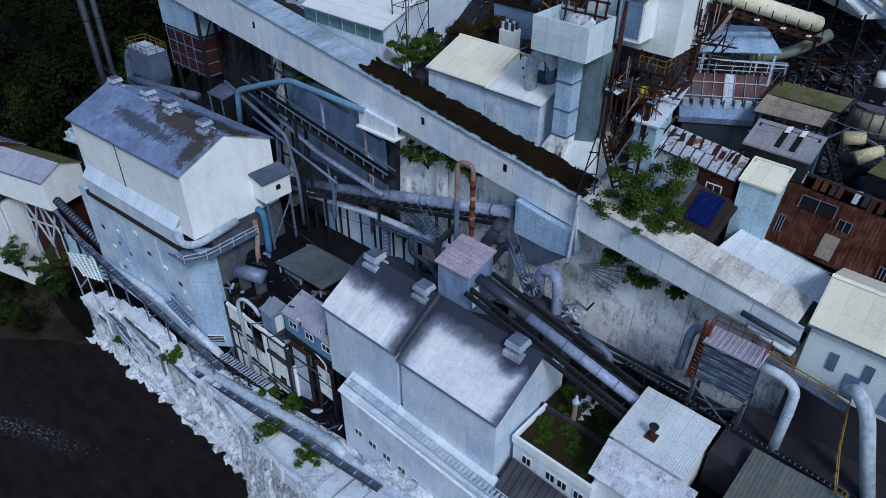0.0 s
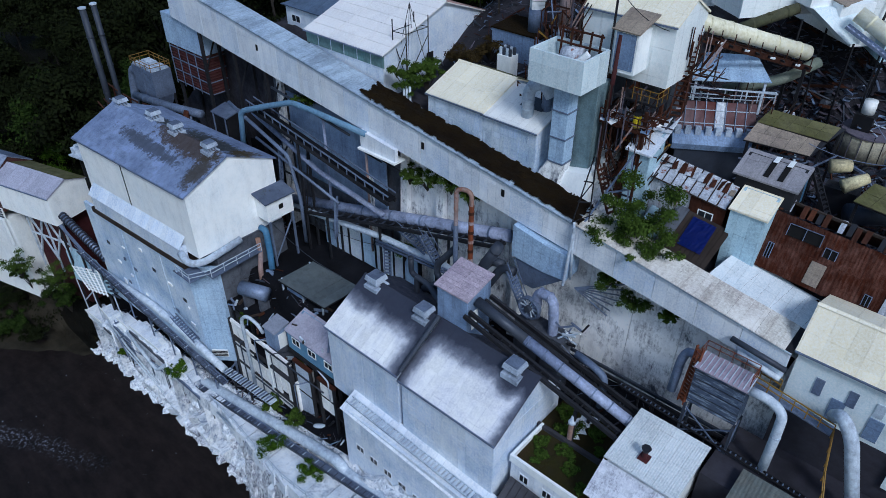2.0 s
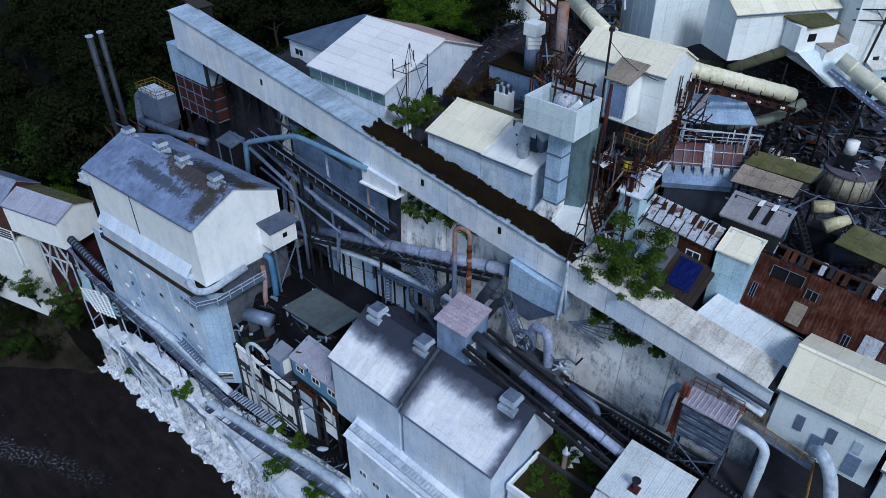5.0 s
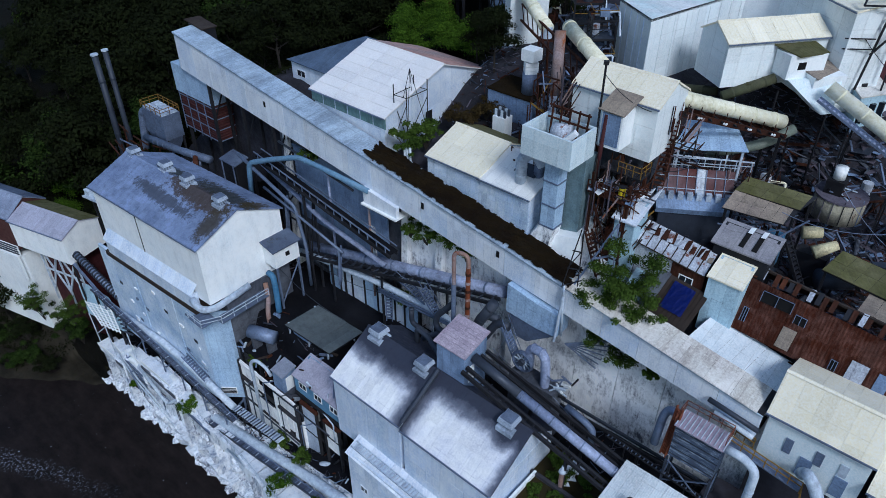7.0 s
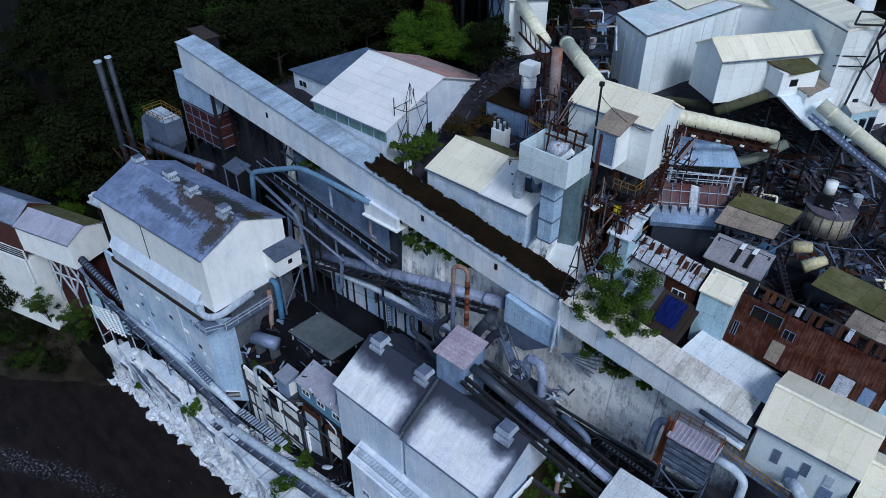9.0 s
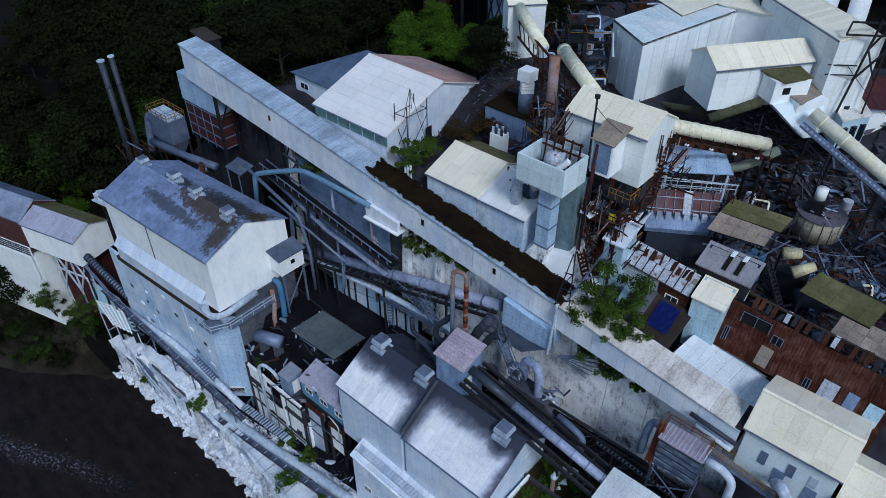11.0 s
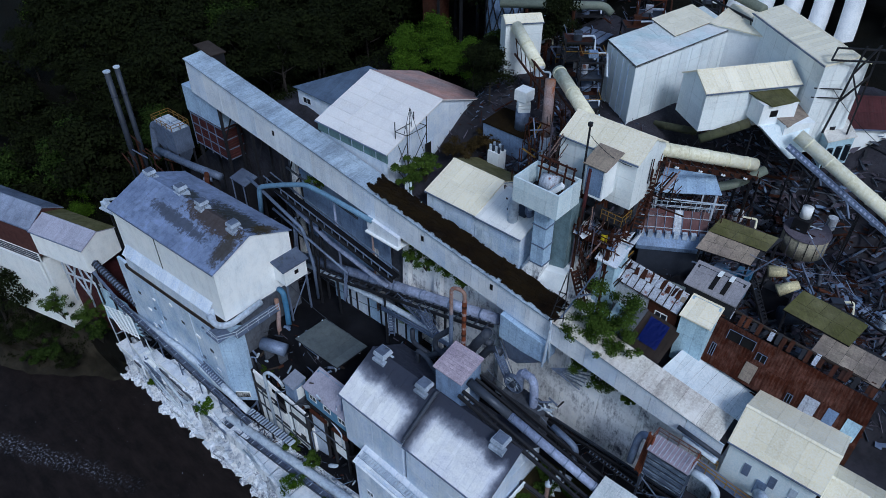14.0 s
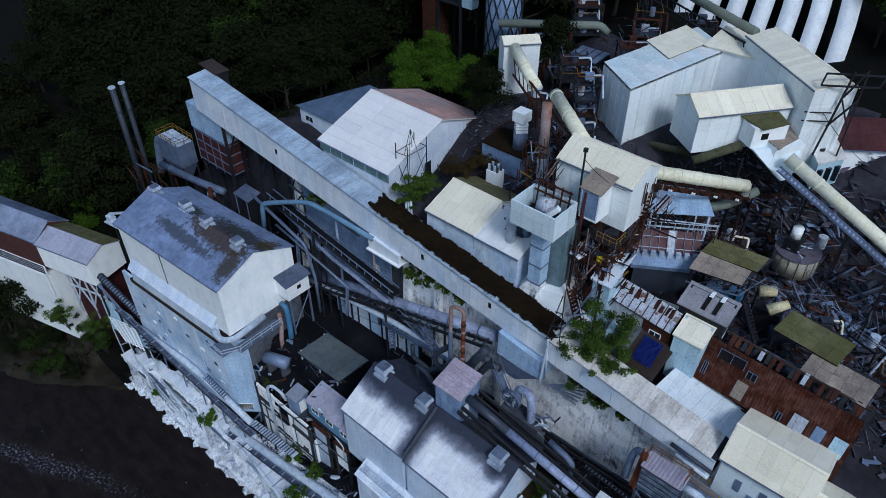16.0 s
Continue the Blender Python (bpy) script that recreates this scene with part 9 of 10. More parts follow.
tnk = thing("round_tank", "wide round tank with rust and flaking white paint", "tank", (-9.6, 68.2, 49))
part("wall", tube([(-9.6, 68.2, 48.5), (-9.6, 68.2, 50.8)], 2.3, 24), surface("flaking_tank_paint", (0.46, 0.44, 0.36), (0.13, 0.125, 0.15), 0.8, patch=0.7, rust=0.4, streak=0.6, dirt_col=(0.05, 0.05, 0.07), rust_col=(0.10, 0.05, 0.035)), tnk, smooth=True)
part("lid", tube([(-9.6, 68.2, 50.8), (-9.6, 68.2, 50.95)], 2.4, 24), SCRAPGREY, tnk)
rq = random.Random(4)
for i in range(16):
    a = rq.uniform(0, 6.3)
    part("roof_bar", beam((-9.6 + rq.uniform(-1.4, 1.4), 68.2 + rq.uniform(-1.4, 1.4), 51.0), (-9.6 + rq.uniform(-1.4, 1.4), 68.2 + rq.uniform(-1.4, 1.4), 51.1 + rq.uniform(0, 0.9)), 0.1), rq.choice((PIPEGREY, STEEL, RUST, PIPEPALE)), tnk)
    part("stave", beam((-9.6 + 2.32 * math.cos(i * 0.393), 68.2 + 2.32 * math.sin(i * 0.393), 48.6), (-9.6 + 2.32 * math.cos(i * 0.393), 68.2 + 2.32 * math.sin(i * 0.393), 50.9 + rq.uniform(0, 0.7)), 0.06), rq.choice((SCRAPGREY, STEEL, PIPEGREY)), tnk)
wt2 = thing("white_tank", "small white cylindrical tank on a frame", "tank", (-10.3, 68.0, 52))
part("shell", tube([(-10.3, 68.0, 52.4), (-10.3, 68.0, 53.6)], 0.56, 18), PALE, wt2, smooth=True)
part("stand", box(-11.1, -9.5, 67.2, 68.8, 50, 52.38), STEEL, wt2)
MIXERPAINT = surface("rust_streaked_cream_paint", (0.62, 0.58, 0.42), (0.40, 0.36, 0.27), 0.6, patch=0.5, streak=0.6, rust=0.4)
mx = thing("twin_mixers", "pair of cream mixer drums with pale brackets", "mixer", (-9.2, 59, 48))
part("drum", tube([(-10.2, 59.4, 50.6), (-8.8, 60.2, 50.8)], 0.62, 16, r_end=0.5), MIXERPAINT, mx, smooth=True)
part("drum", tube([(-8.6, 58.2, 49.8), (-7.2, 59.4, 50.6)], 0.62, 16, r_end=0.42), MIXERPAINT, mx, smooth=True)
part("bracket", beam((-9.6, 61.0, 50.6), (-7.8, 60.4, 50.4), 0.2), PIPEGREY, mx)
part("stand", box(-10, -7.4, 58.6, 60, 46, 49.2), STEEL, mx)
ladder("dark caged stair beside the mixers", (-10.6, 56.0, 51.6), (-8.0, 55.4, 47.6), 0.7, STEEL, step=0.4)
pt = thing("storage_tank", "dark horizontal storage tank half buried in scrap", "tank", (-6, 57.5, 48))
part("shell", tube([(-7.4, 57.0, 48.2), (-5.2, 58.8, 48.2)], 0.9, 18), PIPEDARK, pt, smooth=True)
for k, (u, v) in enumerate(((-18.6, 52.6), (-16.6, 53.2))):
    t = thing("scrap_tank", "green-cream tank lying behind the rusty shed", "tank", (u, v, 47.5), group="scrap tanks")
    part("shell", tube([(u - 0.9, v - 0.3, 48.6), (u + 0.9, v + 0.4, 48.2)], 0.7, 16), PIPECREAM if k else GREENPIPE, t, smooth=True)

# ---- behind the mill house ----
STACKGREY = surface("sooty_flue_metal", (0.13, 0.16, 0.21), (0.08, 0.10, 0.13), 0.5, metal=0.2, patch=0.5, streak=0.3)
for u, v, r, h in ((-105.4, 40.5, 0.46, 48.7), (-105.2, 42.1, 0.40, 49.0)):
    t = thing("twin_stack", "tall slim flue stack with banded joints", "chimney", (u, v, 26), group="twin stacks")
    part("flue", tube([(u, v, 24), (u, v, h)], r, 16), STACKGREY if r > 0.46 else PIPEDARK, t, smooth=True)
    for z in (36, 40, 44.5):
        part("band", tube([(u, v, z), (u, v, z + 0.2)], r * 1.12, 16), PIPEDARK, t)
    part("cap", tube([(u, v, h), (u, v, h + 0.2)], r * 1.25, 16), PIPEPALE, t)
dc = thing("dust_collector", "grey twin-cell dust collector with yellow rails", "filter", (-96.4, 44, 30))
for k in range(2):
    u = -99.2 + 3.0 * k
    part("cell", box(u, u + 2.7, 42.6, 45.6, 37.8, 41.6), PIPEGREY, dc)
    part("hopper", hexa(bmesh.new(), [(u + 1, 43.6, 35), (u + 1.7, 43.6, 35), (u + 1.7, 44.6, 35), (u + 1, 44.6, 35), (u, 42.6, 37.8), (u + 2.7, 42.6, 37.8), (u + 2.7, 45.6, 37.8), (u, 45.6, 37.8)]), PIPEGREY, dc)
    for i in range(6):
        part("lid", box(u + 0.15 + 0.85 * (i % 3), u + 0.85 + 0.85 * (i % 3), 42.8 + 1.4 * (i // 3), 44.0 + 1.4 * (i // 3), 41.6, 41.85), PIPEPALE, dc)
for p in ((-99, 42.8), (-93.6, 42.8), (-99, 45.4), (-93.6, 45.4)):
    part("leg", beam((*p, 24), (*p, 37.8), 0.25), STEEL, dc)
railing("collector_rail", "yellow guard rail round the dust collector", [(-99.2, 42.6, 41.7), (-93.5, 42.6, 41.7), (-93.5, 45.6, 41.7), (-99.2, 45.6, 41.7), (-99.2, 42.6, 41.7)], YELLOW, step=1.4)
pipe_thing("collector_duct", "grey duct curving into the dust collector", [(-99.4, 43.4, 40.4), (-101.0, 43.4, 40.2), (-101.4, 43.2, 38), (-101.2, 42.6, 34)], 0.6, PIPEGREY, bend=1.2)
pipe_thing("header_duct", "banded grey header duct behind the mill roof", [(-97.5, 41.4, 37.6), (-88, 41.6, 38.6), (-80.5, 42.0, 39.6)], 0.55, PIPEGREY, [(0, 0.3), (0, 0.45), (0, 0.6), (0, 0.75), (1, 0.2), (1, 0.5), (1, 0.8)])
fw = thing("flywheel", "rusty drive wheel on a dark frame", "wheel", (-83.4, 41.4, 36))
part("rim", tube([(-83.2, 41.0, 38.4), (-82.8, 41.5, 38.4)], 1.2, 22), RUST, fw)
part("hub", tube([(-83.4, 40.8, 38.4), (-82.6, 41.7, 38.4)], 0.4, 12), PIPEGREY, fw)
part("frame", box(-84.4, -82.4, 41.6, 42.6, 30, 38), STEEL, fw)
for k in range(12):
    rng2 = random.Random(k)
    u, v = rng2.uniform(-108, -84), rng2.uniform(38, 42)
    t = thing("gantry", "rusty steel gantry behind the mill house", "frame", (u, v, 30), group="rusty frames")
    h = rng2.uniform(34, 38)
    part("post", beam((u, v, 26), (u, v, h), 0.18), RUST if k % 2 else STEEL, t)
    part("arm", beam((u - 2, v, h), (u + 2.5, v + rng2.uniform(-1, 1), h + rng2.uniform(-0.5, 0.5)), 0.16), PIPEGREY if k % 3 == 0 else RUST, t)
pk = shed("pent_kiosk", "small dark kiosk below the gallery", -76.6, -73.6, 41.6, 43.4, 34, 41.4, 41.8, STEEL, SLATE, nx=1, over=0.25)
for u in (-76.4, -73.8):
    part("frame", beam((u, 41.4, 38), (u, 41.4, 41.4), 0.14), PIPEGREY, pk)
wd = thing("hoist_rig", "pale steel hoist rig at the back of the river house", "hoist", (-93, 31.5, 29))
part("jib", beam((-97.5, 31.0, 33.4), (-90.6, 32.0, 36.4), 0.3), PIPEPALE, wd)
part("deck", slab((-98, 30.0, 32.2), (-90, 30.6, 33.2), (-90, 31.8, 33.2), (-98, 31.2, 32.2), 0.25), PIPEPALE, wd)
part("beam", beam((-98, 31.4, 31.4), (-89, 32.2, 32.2), 0.3), WOOD, wd)
for u in (-97, -91):
    part("leg", beam((u, 31, 22), (u, 31, 32.4), 0.25), STEEL, wd)
part("winch", box(-97.8, -96.4, 30.4, 31.4, 32.2, 33.2), PIPEPALE, wd)
# steel frame and pole on the terrace
fr = thing("headframe", "small dark steel headframe above the shed", "frame", (-49, 49.5, 50))
for u, v in ((-50.1, 48.2), (-48.4, 48.4), (-50.2, 51.4), (-48.4, 51.6)):
    part("post", beam((u, v, 49), (u, v, 57.0), 0.08), STEEL, fr)
    part("strut", beam((u, v, 51), (-49.3, 49.9, 58.4), 0.05), STEEL, fr)
for a, b in (((-50.1, 48.2, 55.8), (-48.4, 48.4, 55.8)), ((-50.2, 51.4, 55.8), (-48.4, 51.6, 55.8)), ((-50.1, 48.2, 55.8), (-50.2, 51.4, 55.8)), ((-48.4, 48.4, 55.8), (-48.4, 51.6, 55.8)), ((-50.1, 48.2, 51), (-48.4, 48.4, 55)), ((-48.4, 48.4, 51), (-50.1, 48.2, 55)), ((-48.4, 48.4, 51), (-48.4, 51.6, 55))):
    part("bar", beam(a, b, 0.06), STEEL, fr)
for k in range(3):
    pipe_thing("standpipe", "slim pale standpipe in the shrub", [(-46.9 + 0.4 * k, 46.4, 46), (-46.9 + 0.4 * k, 46.4, 51.6)], 0.13, PIPEPALE, group="standpipes", seg=8)
tf = thing("steel_tripod", "grey steel A-frame on the gallery edge", "frame", (-23, 45, 45))
for a, b in (((-23.6, 43.6, 46.6), (-22.0, 47.4, 52.2)), ((-21.2, 46.2, 46.6), (-22.0, 47.4, 52.2)), ((-23.6, 43.6, 46.6), (-21.2, 46.2, 46.8)), ((-22.9, 45.2, 49.2), (-21.6, 46.8, 49.4)), ((-22.4, 46.6, 51.0), (-21.8, 47.1, 51.0))):
    part("bar", beam(a, b, 0.13), PIPEGREY, tf)


# ---- open process frames, cables and loose plant ----
def rig(u, v, w, d, h, seed, z=None, turn=0):
    """An open steel frame with decks, rails, braces and a vessel or two."""
    r = random.Random(seed)
    z0 = (ground_z(u, v) if z is None else z) - 0.4
    t = thing("process_frame", "open rusty steel process frame with vessels and decks", "steelwork", (u, v, z0), turn, "process frames")
    sm = r.choice((RUST, STEEL, STEEL))
    for x in (-w / 2, w / 2):
        for y in (-d / 2, d / 2):
            part("post", beam((x, y, -1), (x, y, h + r.uniform(0, 0.8)), 0.16), sm, t, local=True)
    n = max(1, round(h / 2.3))
    for k in range(1, n + 1):
        zz = h * k / n
        if k < n or r.random() < 0.5:
            part("deck", box(-w / 2, w / 2, -d / 2, d / 2, zz - 0.08, zz), r.choice((STEEL, PIPEDARK, RUST)), t, local=True)
        rm = r.choice((RUST, PIPEGREY, YELLOW, STEEL))
        for a, b in (((-w / 2, -d / 2), (w / 2, -d / 2)), ((w / 2, -d / 2), (w / 2, d / 2)), ((-w / 2, -d / 2), (-w / 2, d / 2))):
            part("edge_beam", beam((*a, zz - 0.1), (*b, zz - 0.1), 0.14, 0.22), sm, t, local=True)
            part("rail", beam((*a, zz + 1.0), (*b, zz + 1.0), 0.06), rm, t, local=True)
        part("brace", beam((-w / 2, -d / 2, zz - h / n), (w / 2, -d / 2, zz), 0.09), sm, t, local=True)
        part("brace", beam((w / 2, -d / 2, zz - h / n), (w / 2, d / 2, zz), 0.09), sm, t, local=True)
        m = r.choice((PIPEGREY, BLUEGREY, RUSTWHITE, PIPEPALE, PIPEDARK, RUST))
        x, y, q = r.uniform(-w / 4, w / 4), r.uniform(-d / 4, d / 4), r.uniform(0.3, 0.65)
        if r.random() < 0.5:
            part("vessel", tube([(x, y, zz), (x, y, zz + r.uniform(0.8, 1.7))], q, 14), m, t, local=True, smooth=False)
        else:
            part("machine", box(x - q, x + q, y - q * 0.7, y + q * 0.7, zz, zz + r.uniform(0.5, 1.3)), m, t, local=True)
        part("pipe", tube([(x, y, zz + 0.4), (x + w * 0.6, y, zz + 0.5), (x + w * 0.6, y - d * 0.7, zz - 1.6)], 0.12, 8), r.choice((PIPEGREY, PIPEPALE, RUST, PIPECREAM)), t, local=True)


for k, (u, v, w, d, h, turn) in enumerate(((-16.5, 66, 3.2, 2.4, 4.0, 20), (-4.2, 62.5, 2.6, 2.2, 3.2, 35), (0.2, 64.6, 3.0, 2.4, 2.6, -20), (3.4, 60.2, 2.4, 2.2, 3.0, 10), (2.4, 74.5, 3.4, 2.6, 3.6, 36), (-3.0, 76.5, 3.0, 2.6, 4.4, 36), (-8.2, 73.4, 2.6, 2.2, 3.0, 50), (5.6, 66.6, 3.0, 2.2, 2.8, 0),
                                           (-40.4, 69.4, 3.2, 2.8, 6.4, 40), (-36.6, 66.4, 2.6, 2.4, 6.0, 40), (-33.2, 60.6, 2.4, 2.2, 6.5, 40), (-38.4, 80.0, 3.4, 2.8, 5.0, 40), (-50.2, 88, 4, 3, 6, 40), (-41.0, 88.5, 3.4, 3, 5.0, 30), (-34.6, 91.0, 3.4, 3, 4.4, 30), (-52.4, 79.4, 2.6, 2.6, 5.0, 40), (-48.4, 72.6, 2.6, 2.2, 3.2, 40),
                                           (-19.6, 62.2, 2.2, 2.0, 3.0, 33), (-90.2, 40.4, 3.6, 2.2, 5.0, 0), (-95.2, 39.4, 3.0, 2.2, 4.0, 10), (-102.4, 40.6, 3.2, 2.4, 6.0, 5), (-68.6, 42.6, 2.6, 1.6, 6.0, 0), (-41.6, 64.6, 2.4, 2.2, 3.4, 20))):
    rig(u, v, w, d, h, 200 + k, turn=turn)


def cable(a, b, sag, m):
    t = thing("slack_cable", "slack cable strung between steel frames", "cable", a, group="slack cables")
    pts = [Vector(a).lerp(Vector(b), k / 10) - Vector((0, 0, 4 * sag * (k / 10) * (1 - k / 10))) for k in range(11)]
    part("strand", tube(pts, 0.03, 5, bend=0.2), m, t)


for a, b, sag, m in (((-9, 64, 53.5), (4, 60, 50.6), 2.2, PIPEGREY), ((-4, 62.5, 51), (3.4, 60.2, 50.4), 1.6, PIPEGREY), ((-12, 58, 52.6), (-4.2, 62.5, 51.5), 0.7, PIPEGREY), ((-22, 50, 57), (-20, 56, 55), 0.6, STEEL), ((-26.4, 49.4, 64), (-22.8, 51.6, 61), 0.5, STEEL), ((-40.4, 69.4, 61), (-33, 61, 59), 0.8, STEEL), ((-31, 50, 60.2), (-35.4, 56.5, 60), 0.5, STEEL),
                     ((-14, 74.5, 64), (-2, 76.5, 57), 1.5, STEEL), ((-30, 41, 37), (-24, 41, 36), 0.6, PIPEGREY), ((-22, 40, 36.5), (-14, 39.5, 34.6), 0.5, PIPEGREY), ((-58, 41, 34), (-46, 41.4, 35), 0.8, PIPEDARK), ((-62, 38, 33), (-50, 38.5, 30.5), 0.9, PIPEDARK)):
    cable(a, b, sag, m)
nr = thing("cream_roof_sheets", "cream sheets covering the far end of the white plant roof", "roof", (-30.5, 78.0, 64.0))
ca, cb, cd = (-31.0, 74.6, 64.12), (-29.6, 82.4, 64.12), (-35.6, 77.6, 64.12)
nrs = part("sheet_bed", slab(ca, cb, tuple(b + d - a for a, b, d in zip(ca, cb, cd)), cd, 0.06), TANROOF, nr)
sheets(nrs, ca, cb, cd, 5, 2, CREAM, lift=0.01, seed=2)

for pts, r in (([(-29, 62.6, 54.6), (-25.5, 63.2, 53.2), (-22.6, 65.0, 53.4)], 0.45), ([(-21.6, 63.0, 53.0), (-17.5, 66.0, 54.2), (-15.6, 68.6, 55.6)], 0.5)):
    pipe_thing("fallen_pipe", "fallen green-grey pipe at the foot of the plant", pts, r, GREENPIPE, [(0, 0.5), (1, 0.5)], group="fallen pipes", bend=1.2)
shed("blue_grey_shed", "blue-grey sheet shed at the edge of the wood", -18.0, -11.5, 104.5, 110, 52, 58.6, 59.4, BLUEGREY, SLATEBLUE, nx=5)
# ---- plants ----
def leaf_mesh(name, material, blobs, count, size, seed, droop=0.3):
    """A crown of single leaves scattered through uneven clumps."""
    r = np.random.RandomState(seed)
    w = np.array([b[3] ** 2 for b in blobs])
    pick = r.choice(len(blobs), count, p=w / w.sum())
    c = np.array([b[:3] for b in blobs])[pick]
    rad = np.array([b[3] for b in blobs])[pick]
    d = r.normal(size=(count, 3))
    d /= np.linalg.norm(d, axis=1)[:, None]
    d[:, 2] = np.where(d[:, 2] < -0.4, -d[:, 2] * 0.5, d[:, 2])
    p = c + d * (rad * (0.30 + 0.85 * r.rand(count) ** 0.7))[:, None] * np.array([1, 1, 0.8])
    n = d + r.normal(scale=0.55, size=(count, 3)) + np.array([0, 0, 0.5])
    n /= np.linalg.norm(n, axis=1)[:, None]
    a = np.cross(n, r.normal(size=(count, 3)))
    a /= np.linalg.norm(a, axis=1)[:, None]
    b = np.cross(n, a)
    s = (size * (0.6 + 0.8 * r.rand(count)))[:, None]
    quad = np.stack([p - a * s, p - b * s * 0.55 - n * s * droop * 0.3, p + a * s - n * s * droop, p + b * s * 0.55 - n * s * droop * 0.3], axis=1).reshape(-1, 3)
    me = bpy.data.meshes.new(name)
    me.from_pydata(quad.tolist(), [], [(4 * i, 4 * i + 1, 4 * i + 2, 4 * i + 3) for i in range(count)])
    me.materials.append(material)
    return me


def make_tree(label, height, spread, material, seed, leaves, size, category="tree", name="tree"):
    r = random.Random(seed)
    t = new(name)
    tagged(t, label, category)
    blobs = []
    bm = bmesh.new()
    tube([(0, 0, -1.5), (r.uniform(-0.3, 0.3), r.uniform(-0.3, 0.3), height * 0.4), (r.uniform(-0.6, 0.6), r.uniform(-0.6, 0.6), height * 0.8)], 0.035 * height * 0.6, 8, bm=bm, r_end=0.04)
    for i in range(11):
        a = 2.4 * i + r.uniform(-0.4, 0.4)
        h = height * (0.38 + 0.55 * i / 10)
        q = spread * (1.0 - 0.65 * abs(i / 10 - 0.25)) * r.uniform(0.55, 1.0)
        e = (math.cos(a) * q, math.sin(a) * q, h + r.uniform(0, 0.12) * height)
        tube([(0, 0, h * 0.75), (e[0] * 0.5, e[1] * 0.5, h * 0.95), e], 0.05 + 0.006 * height, 6, bm=bm, r_end=0.02)
        blobs.append((*e, spread * r.uniform(0.28, 0.5)))
        blobs.append((e[0] * 0.55, e[1] * 0.55, e[2] + 0.05 * height, spread * r.uniform(0.3, 0.48)))
    blobs.append((0, 0, height * 0.95, spread * 0.4))
    me = mesh_of("trunk", bm, BARK)
    for o, m in (("trunk", me), ("crown", leaf_mesh("crown", material, blobs, leaves, size, seed))):
        c = new(o, m)
        c.parent = t
    return t


def at_site(u, v, z, turn=0, s=1.0):
    return SITE @ pose(u, v, z, 0, 0, turn) @ Matrix.Diagonal((s, s, s, 1))


def plant(proto, u, v, z, turn, s):
    """A scaled copy of a plant."""
    o = copy_thing(proto, at_site(u, v, z, turn))
    o.scale = (s, s, s * random.uniform(0.9, 1.12))
    return o


rng = random.Random(3)
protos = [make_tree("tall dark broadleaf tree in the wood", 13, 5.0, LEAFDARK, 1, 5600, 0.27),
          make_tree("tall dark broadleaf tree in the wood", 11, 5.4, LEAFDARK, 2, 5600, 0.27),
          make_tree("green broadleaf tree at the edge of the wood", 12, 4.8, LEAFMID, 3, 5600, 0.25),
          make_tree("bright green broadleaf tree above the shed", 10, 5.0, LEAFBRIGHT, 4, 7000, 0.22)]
for k, p in enumerate(protos):
    p.matrix_basis = at_site(-150 - 9 * k, 60, ground_z(-150 - 9 * k, 60))
spots = []
for i in range(900):
    u, v = rng.uniform(-165, -45), rng.uniform(14, 135)
    left = u < -112 + 0.22 * max(0, v - 42) and v > 34
    left |= u < -118 and v > 12
    back = v > 66 + 0.9 * max(0, u + 66) and u < -52 and v > 62 + 0.55 * (u + 90)
    back &= not (-78 < u < -54 and 72 < v < 86)
    if not (left or back) or (u > -112 and v < 52):
        continue
    if any((u - a) ** 2 + (v - b) ** 2 < 26 for a, b in spots):
        continue
    spots.append((u, v))
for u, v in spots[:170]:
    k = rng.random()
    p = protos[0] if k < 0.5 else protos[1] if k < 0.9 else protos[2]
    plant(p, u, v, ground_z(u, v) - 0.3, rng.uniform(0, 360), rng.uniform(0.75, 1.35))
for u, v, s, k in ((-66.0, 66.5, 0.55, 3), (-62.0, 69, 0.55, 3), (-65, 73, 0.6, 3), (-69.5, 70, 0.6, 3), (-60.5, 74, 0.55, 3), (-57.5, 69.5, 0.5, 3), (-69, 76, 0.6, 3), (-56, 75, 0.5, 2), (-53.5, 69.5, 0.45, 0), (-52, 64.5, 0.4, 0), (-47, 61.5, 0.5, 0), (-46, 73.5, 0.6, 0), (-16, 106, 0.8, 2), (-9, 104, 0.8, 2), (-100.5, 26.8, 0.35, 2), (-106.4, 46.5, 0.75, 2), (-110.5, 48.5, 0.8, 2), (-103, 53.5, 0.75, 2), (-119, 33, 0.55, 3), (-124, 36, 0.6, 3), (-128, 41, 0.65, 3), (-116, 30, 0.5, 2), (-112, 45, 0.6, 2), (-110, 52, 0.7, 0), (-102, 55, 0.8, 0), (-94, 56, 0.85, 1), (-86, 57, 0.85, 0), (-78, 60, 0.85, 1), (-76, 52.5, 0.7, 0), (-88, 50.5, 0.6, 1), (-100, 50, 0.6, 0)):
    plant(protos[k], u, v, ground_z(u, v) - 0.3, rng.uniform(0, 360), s)


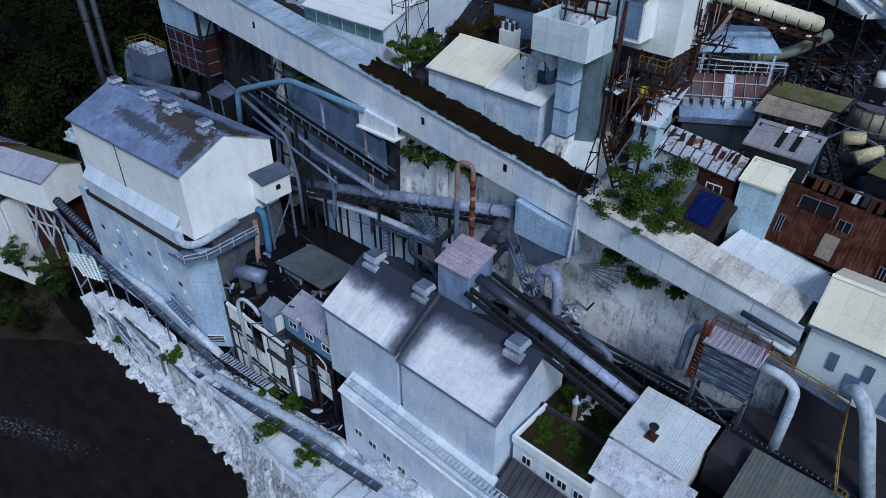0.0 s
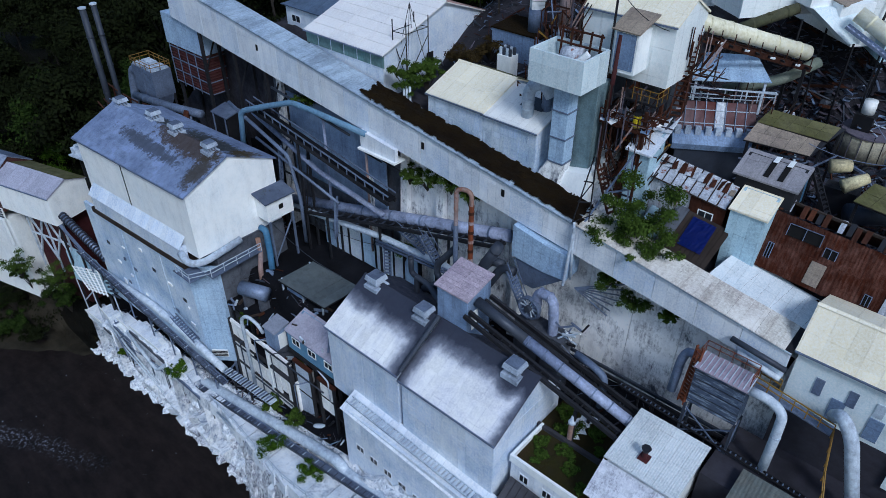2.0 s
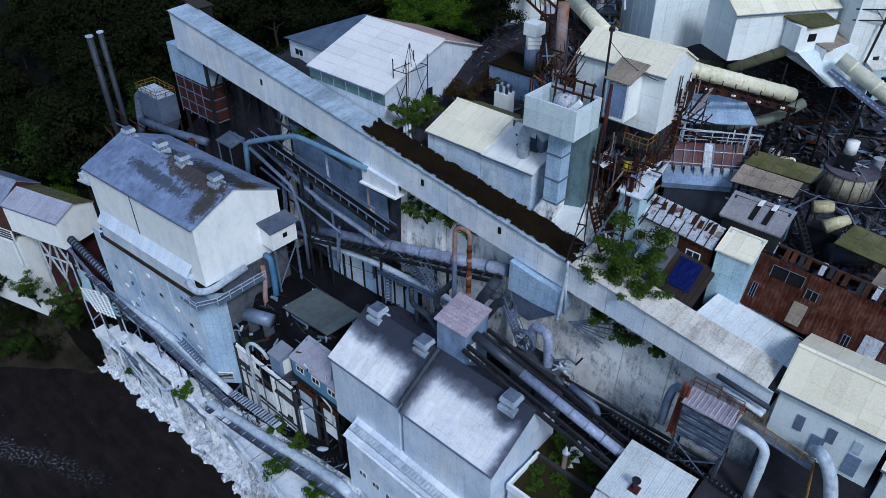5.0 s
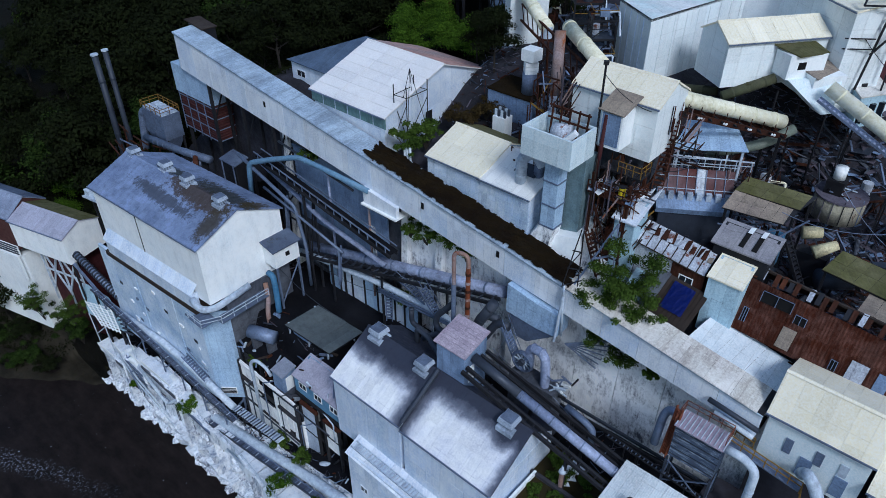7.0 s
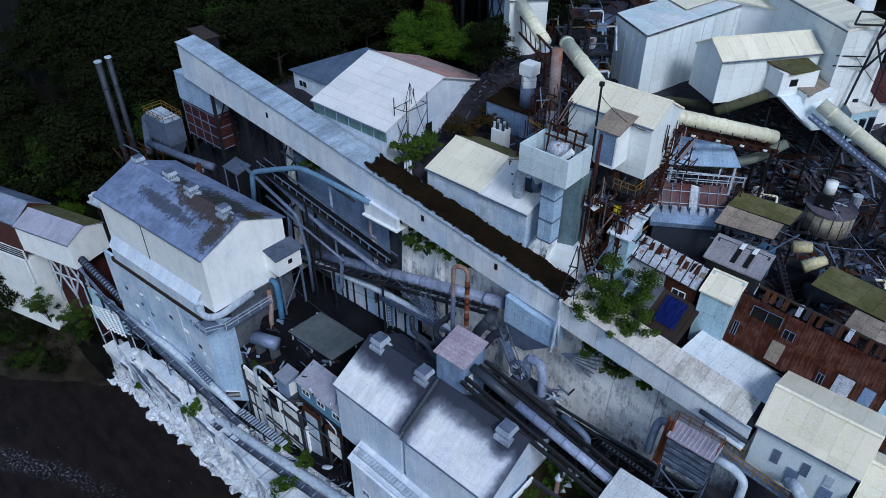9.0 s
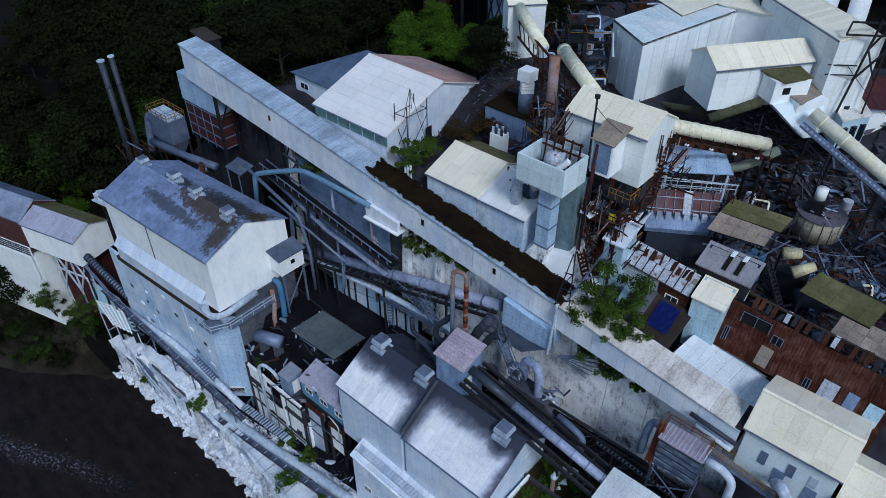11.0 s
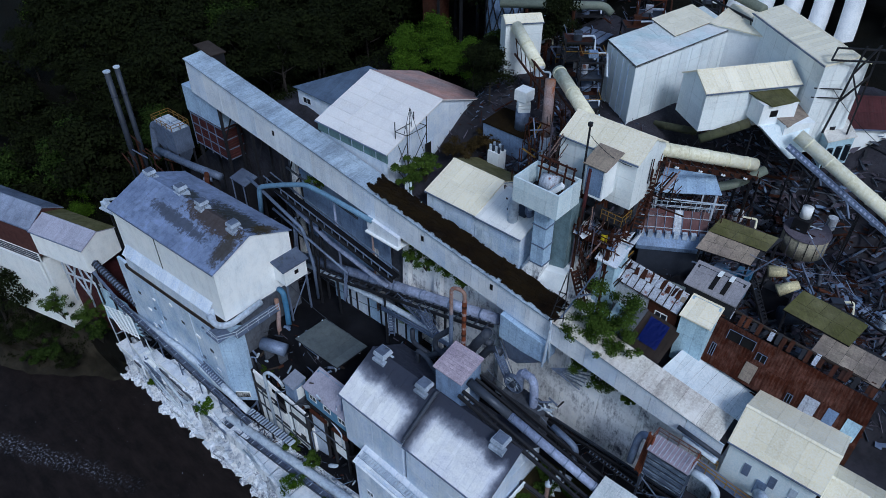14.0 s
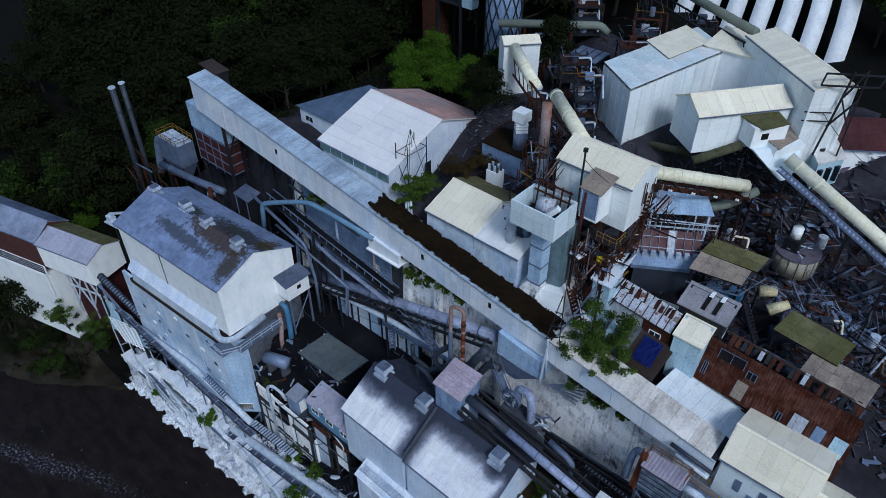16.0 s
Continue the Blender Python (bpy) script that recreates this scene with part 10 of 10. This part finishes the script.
def shrub(label, u, v, z, r, h, material, seed, leaves, size, name="shrub", category="shrub"):
    rr = random.Random(seed)
    t = new(name)
    t.matrix_basis = at_site(u, v, z)
    tagged(t, label, category)
    bm = bmesh.new()
    blobs = []
    for i in range(17):
        a = 2.4 * i
        q = r * rr.uniform(0.15, 1.0)
        e = (math.cos(a) * q, math.sin(a) * q, h * rr.uniform(0.35, 0.95))
        tube([(0, 0, -0.4), (e[0] * 0.4, e[1] * 0.4, e[2] * 0.6), e], 0.06, 6, bm=bm, r_end=0.02)
        blobs.append((*e, r * rr.uniform(0.16, 0.36)))
    for o, m in (("stem", mesh_of("stem", bm, BARK)), ("crown", leaf_mesh("crown", material, blobs, leaves, size, seed))):
        c = new(o, m)
        c.parent = t


shrub("green sapling growing out of the gallery roof", -19.6, 45.6, 45.0, 3.1, 6.0, LEAF, 31, 8000, 0.105, "sapling", "sapling")
shrub("dense green bush on the gallery edge", -18.2, 44.9, 45.0, 2.5, 2.2, LEAF, 32, 5200, 0.10)
shrub("dense green bush on the gallery edge", -21.8, 44.7, 45.6, 2.0, 1.6, LEAF, 33, 3600, 0.10)
shrub("tall shrub between the sheds", -47.2, 47.2, 49.2, 1.9, 4.2, LEAF, 34, 4800, 0.11)
shrub("tall shrub between the sheds", -46.6, 49.4, 50.4, 1.7, 3.0, LEAF, 35, 3200, 0.11)
shrub("brown dry scrub on the terrace", -45.4, 53.4, 51.6, 2.2, 1.8, SCRUB, 36, 3600, 0.10)
shrub("brown dry scrub on the terrace", -44.0, 56.4, 52.4, 2.0, 1.6, SCRUB, 37, 3200, 0.10)
shrub("scrub at the foot of the shrub", -47.6, 45.8, 48.6, 1.2, 1.3, LEAF, 38, 900, 0.15)
for k, (u, v, z, r, h) in enumerate(((-67.8, 24.7, 13.5, 1.3, 1.2), (-46.5, 24.0, 16.7, 1.5, 1.3), (-40.2, 24.4, 17.9, 1.4, 1.0), (-84.7, 24.2, 6.2, 0.9, 1.0), (-97.5, 22.6, 12.5, 2.6, 4.2), (-104.5, 19.8, 13, 2.2, 4.0), (-46.5, 27.4, 18.6, 1.2, 0.9), (-51.6, 28.2, 16.4, 1.4, 1.3))):
    shrub("bright green tuft rooted in the river bank", u, v, z, r, h, LEAFBRIGHT if k < 4 else LEAF, 50 + k, 1700 if k < 4 else 3000, 0.10)
for k, (u, v, z, r, h) in enumerate(((-18.6, 36.6, 31.0, 1.3, 0.5), (-16.2, 33.4, 30.9, 0.8, 0.25), (-18.8, 33.0, 30.9, 0.9, 0.25), (-17.4, 34.8, 30.9, 0.9, 0.3), (-19.6, 34.4, 30.9, 0.7, 0.3), (-14.4, 32.4, 30.9, 0.6, 0.25), (-19.8, 38.4, 30.9, 0.9, 0.5), (-16.4, 38.0, 30.9, 0.8, 0.4), (-15.2, 36.4, 30.9, 0.6, 0.35), (-48.8, 31.2, 22.8, 0.9, 1.2), (-56.4, 30.6, 24.6, 0.9, 1.2), (-43.8, 42.6, 33.8, 1.2, 1.6), (-38.6, 44.2, 43.6, 1.6, 1.8), (-36.2, 44.0, 43.4, 1.2, 1.4), (-21.0, 44.6, 41.0, 1.3, 0.9), (-18.4, 44.8, 40.0, 1.5, 0.9), (-15.2, 44.6, 40.4, 0.8, 0.7), (-53.2, 33.0, 24.2, 0.8, 0.9), (-60, 43.9, 46, 1.4, 1.6), (-44.2, 44.1, 42.6, 1.2, 1.4), (-41.6, 44.0, 42.9, 1.3, 1.5), (-57.5, 29.6, 24.9, 0.7, 1.2), (-49.6, 28.6, 14.6, 1.2, 1.0), (-54.6, 28.4, 13.6, 1.1, 0.9), (-21.0, 82.5, 62, 1.2, 1.6))):
    shrub("rough green weeds growing on the works", u, v, z, r, h, LEAF, 80 + k, 1700, 0.095)


def ground_cover():
    """Low undergrowth on the wood floor."""
    r = np.random.RandomState(9)
    blobs = []
    for i in range(700):
        u, v = r.uniform(-150, -96), r.uniform(11, 60)
        if u > -104 and v < 33:
            continue
        z = ground_z(u, v)
        if z < 0.3:
            continue
        blobs.append((u, v, z, r.uniform(0.8, 1.8)))
    for i in range(260):
        u, v = r.uniform(-100, -52), r.uniform(47, 84)
        if v < 63 and u > -72:
            continue
        blobs.append((u, v, ground_z(u, v), r.uniform(0.8, 1.8)))
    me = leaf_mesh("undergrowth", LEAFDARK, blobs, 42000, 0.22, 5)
    o = new("undergrowth", me)
    o.matrix_basis = SITE
    tagged(o, "dark low undergrowth covering the wood floor", "undergrowth", kind="stuff")


ground_cover()

for k, (u, v, z, r, h, m) in enumerate(((-107.6, 21.2, 8, 1.9, 6.0, LEAF), (-101.4, 22.4, 6.5, 2.6, 6.0, LEAF), (-98.6, 23.0, 7.5, 2.0, 4.6, LEAF), (-112, 18.4, 3, 2.6, 3.6, LEAFDARK), (-108, 17.4, 1.5, 2.4, 3.0, LEAF), (-115, 17.0, 2, 2.8, 3.4, LEAF), (-104, 17.8, 1.5, 2.0, 2.4, LEAFDARK), (-118, 15.0, 1, 2.8, 3.4, LEAFDARK), (-110.5, 14.6, 0.6, 2.0, 2.0, LEAF), (-121, 20, 4, 3, 5, LEAF))):
    shrub("leafy bush on the river bank below the house", u, v, z, r, h, LEAFMID if m is LEAF else m, 140 + k, 4200, 0.12)
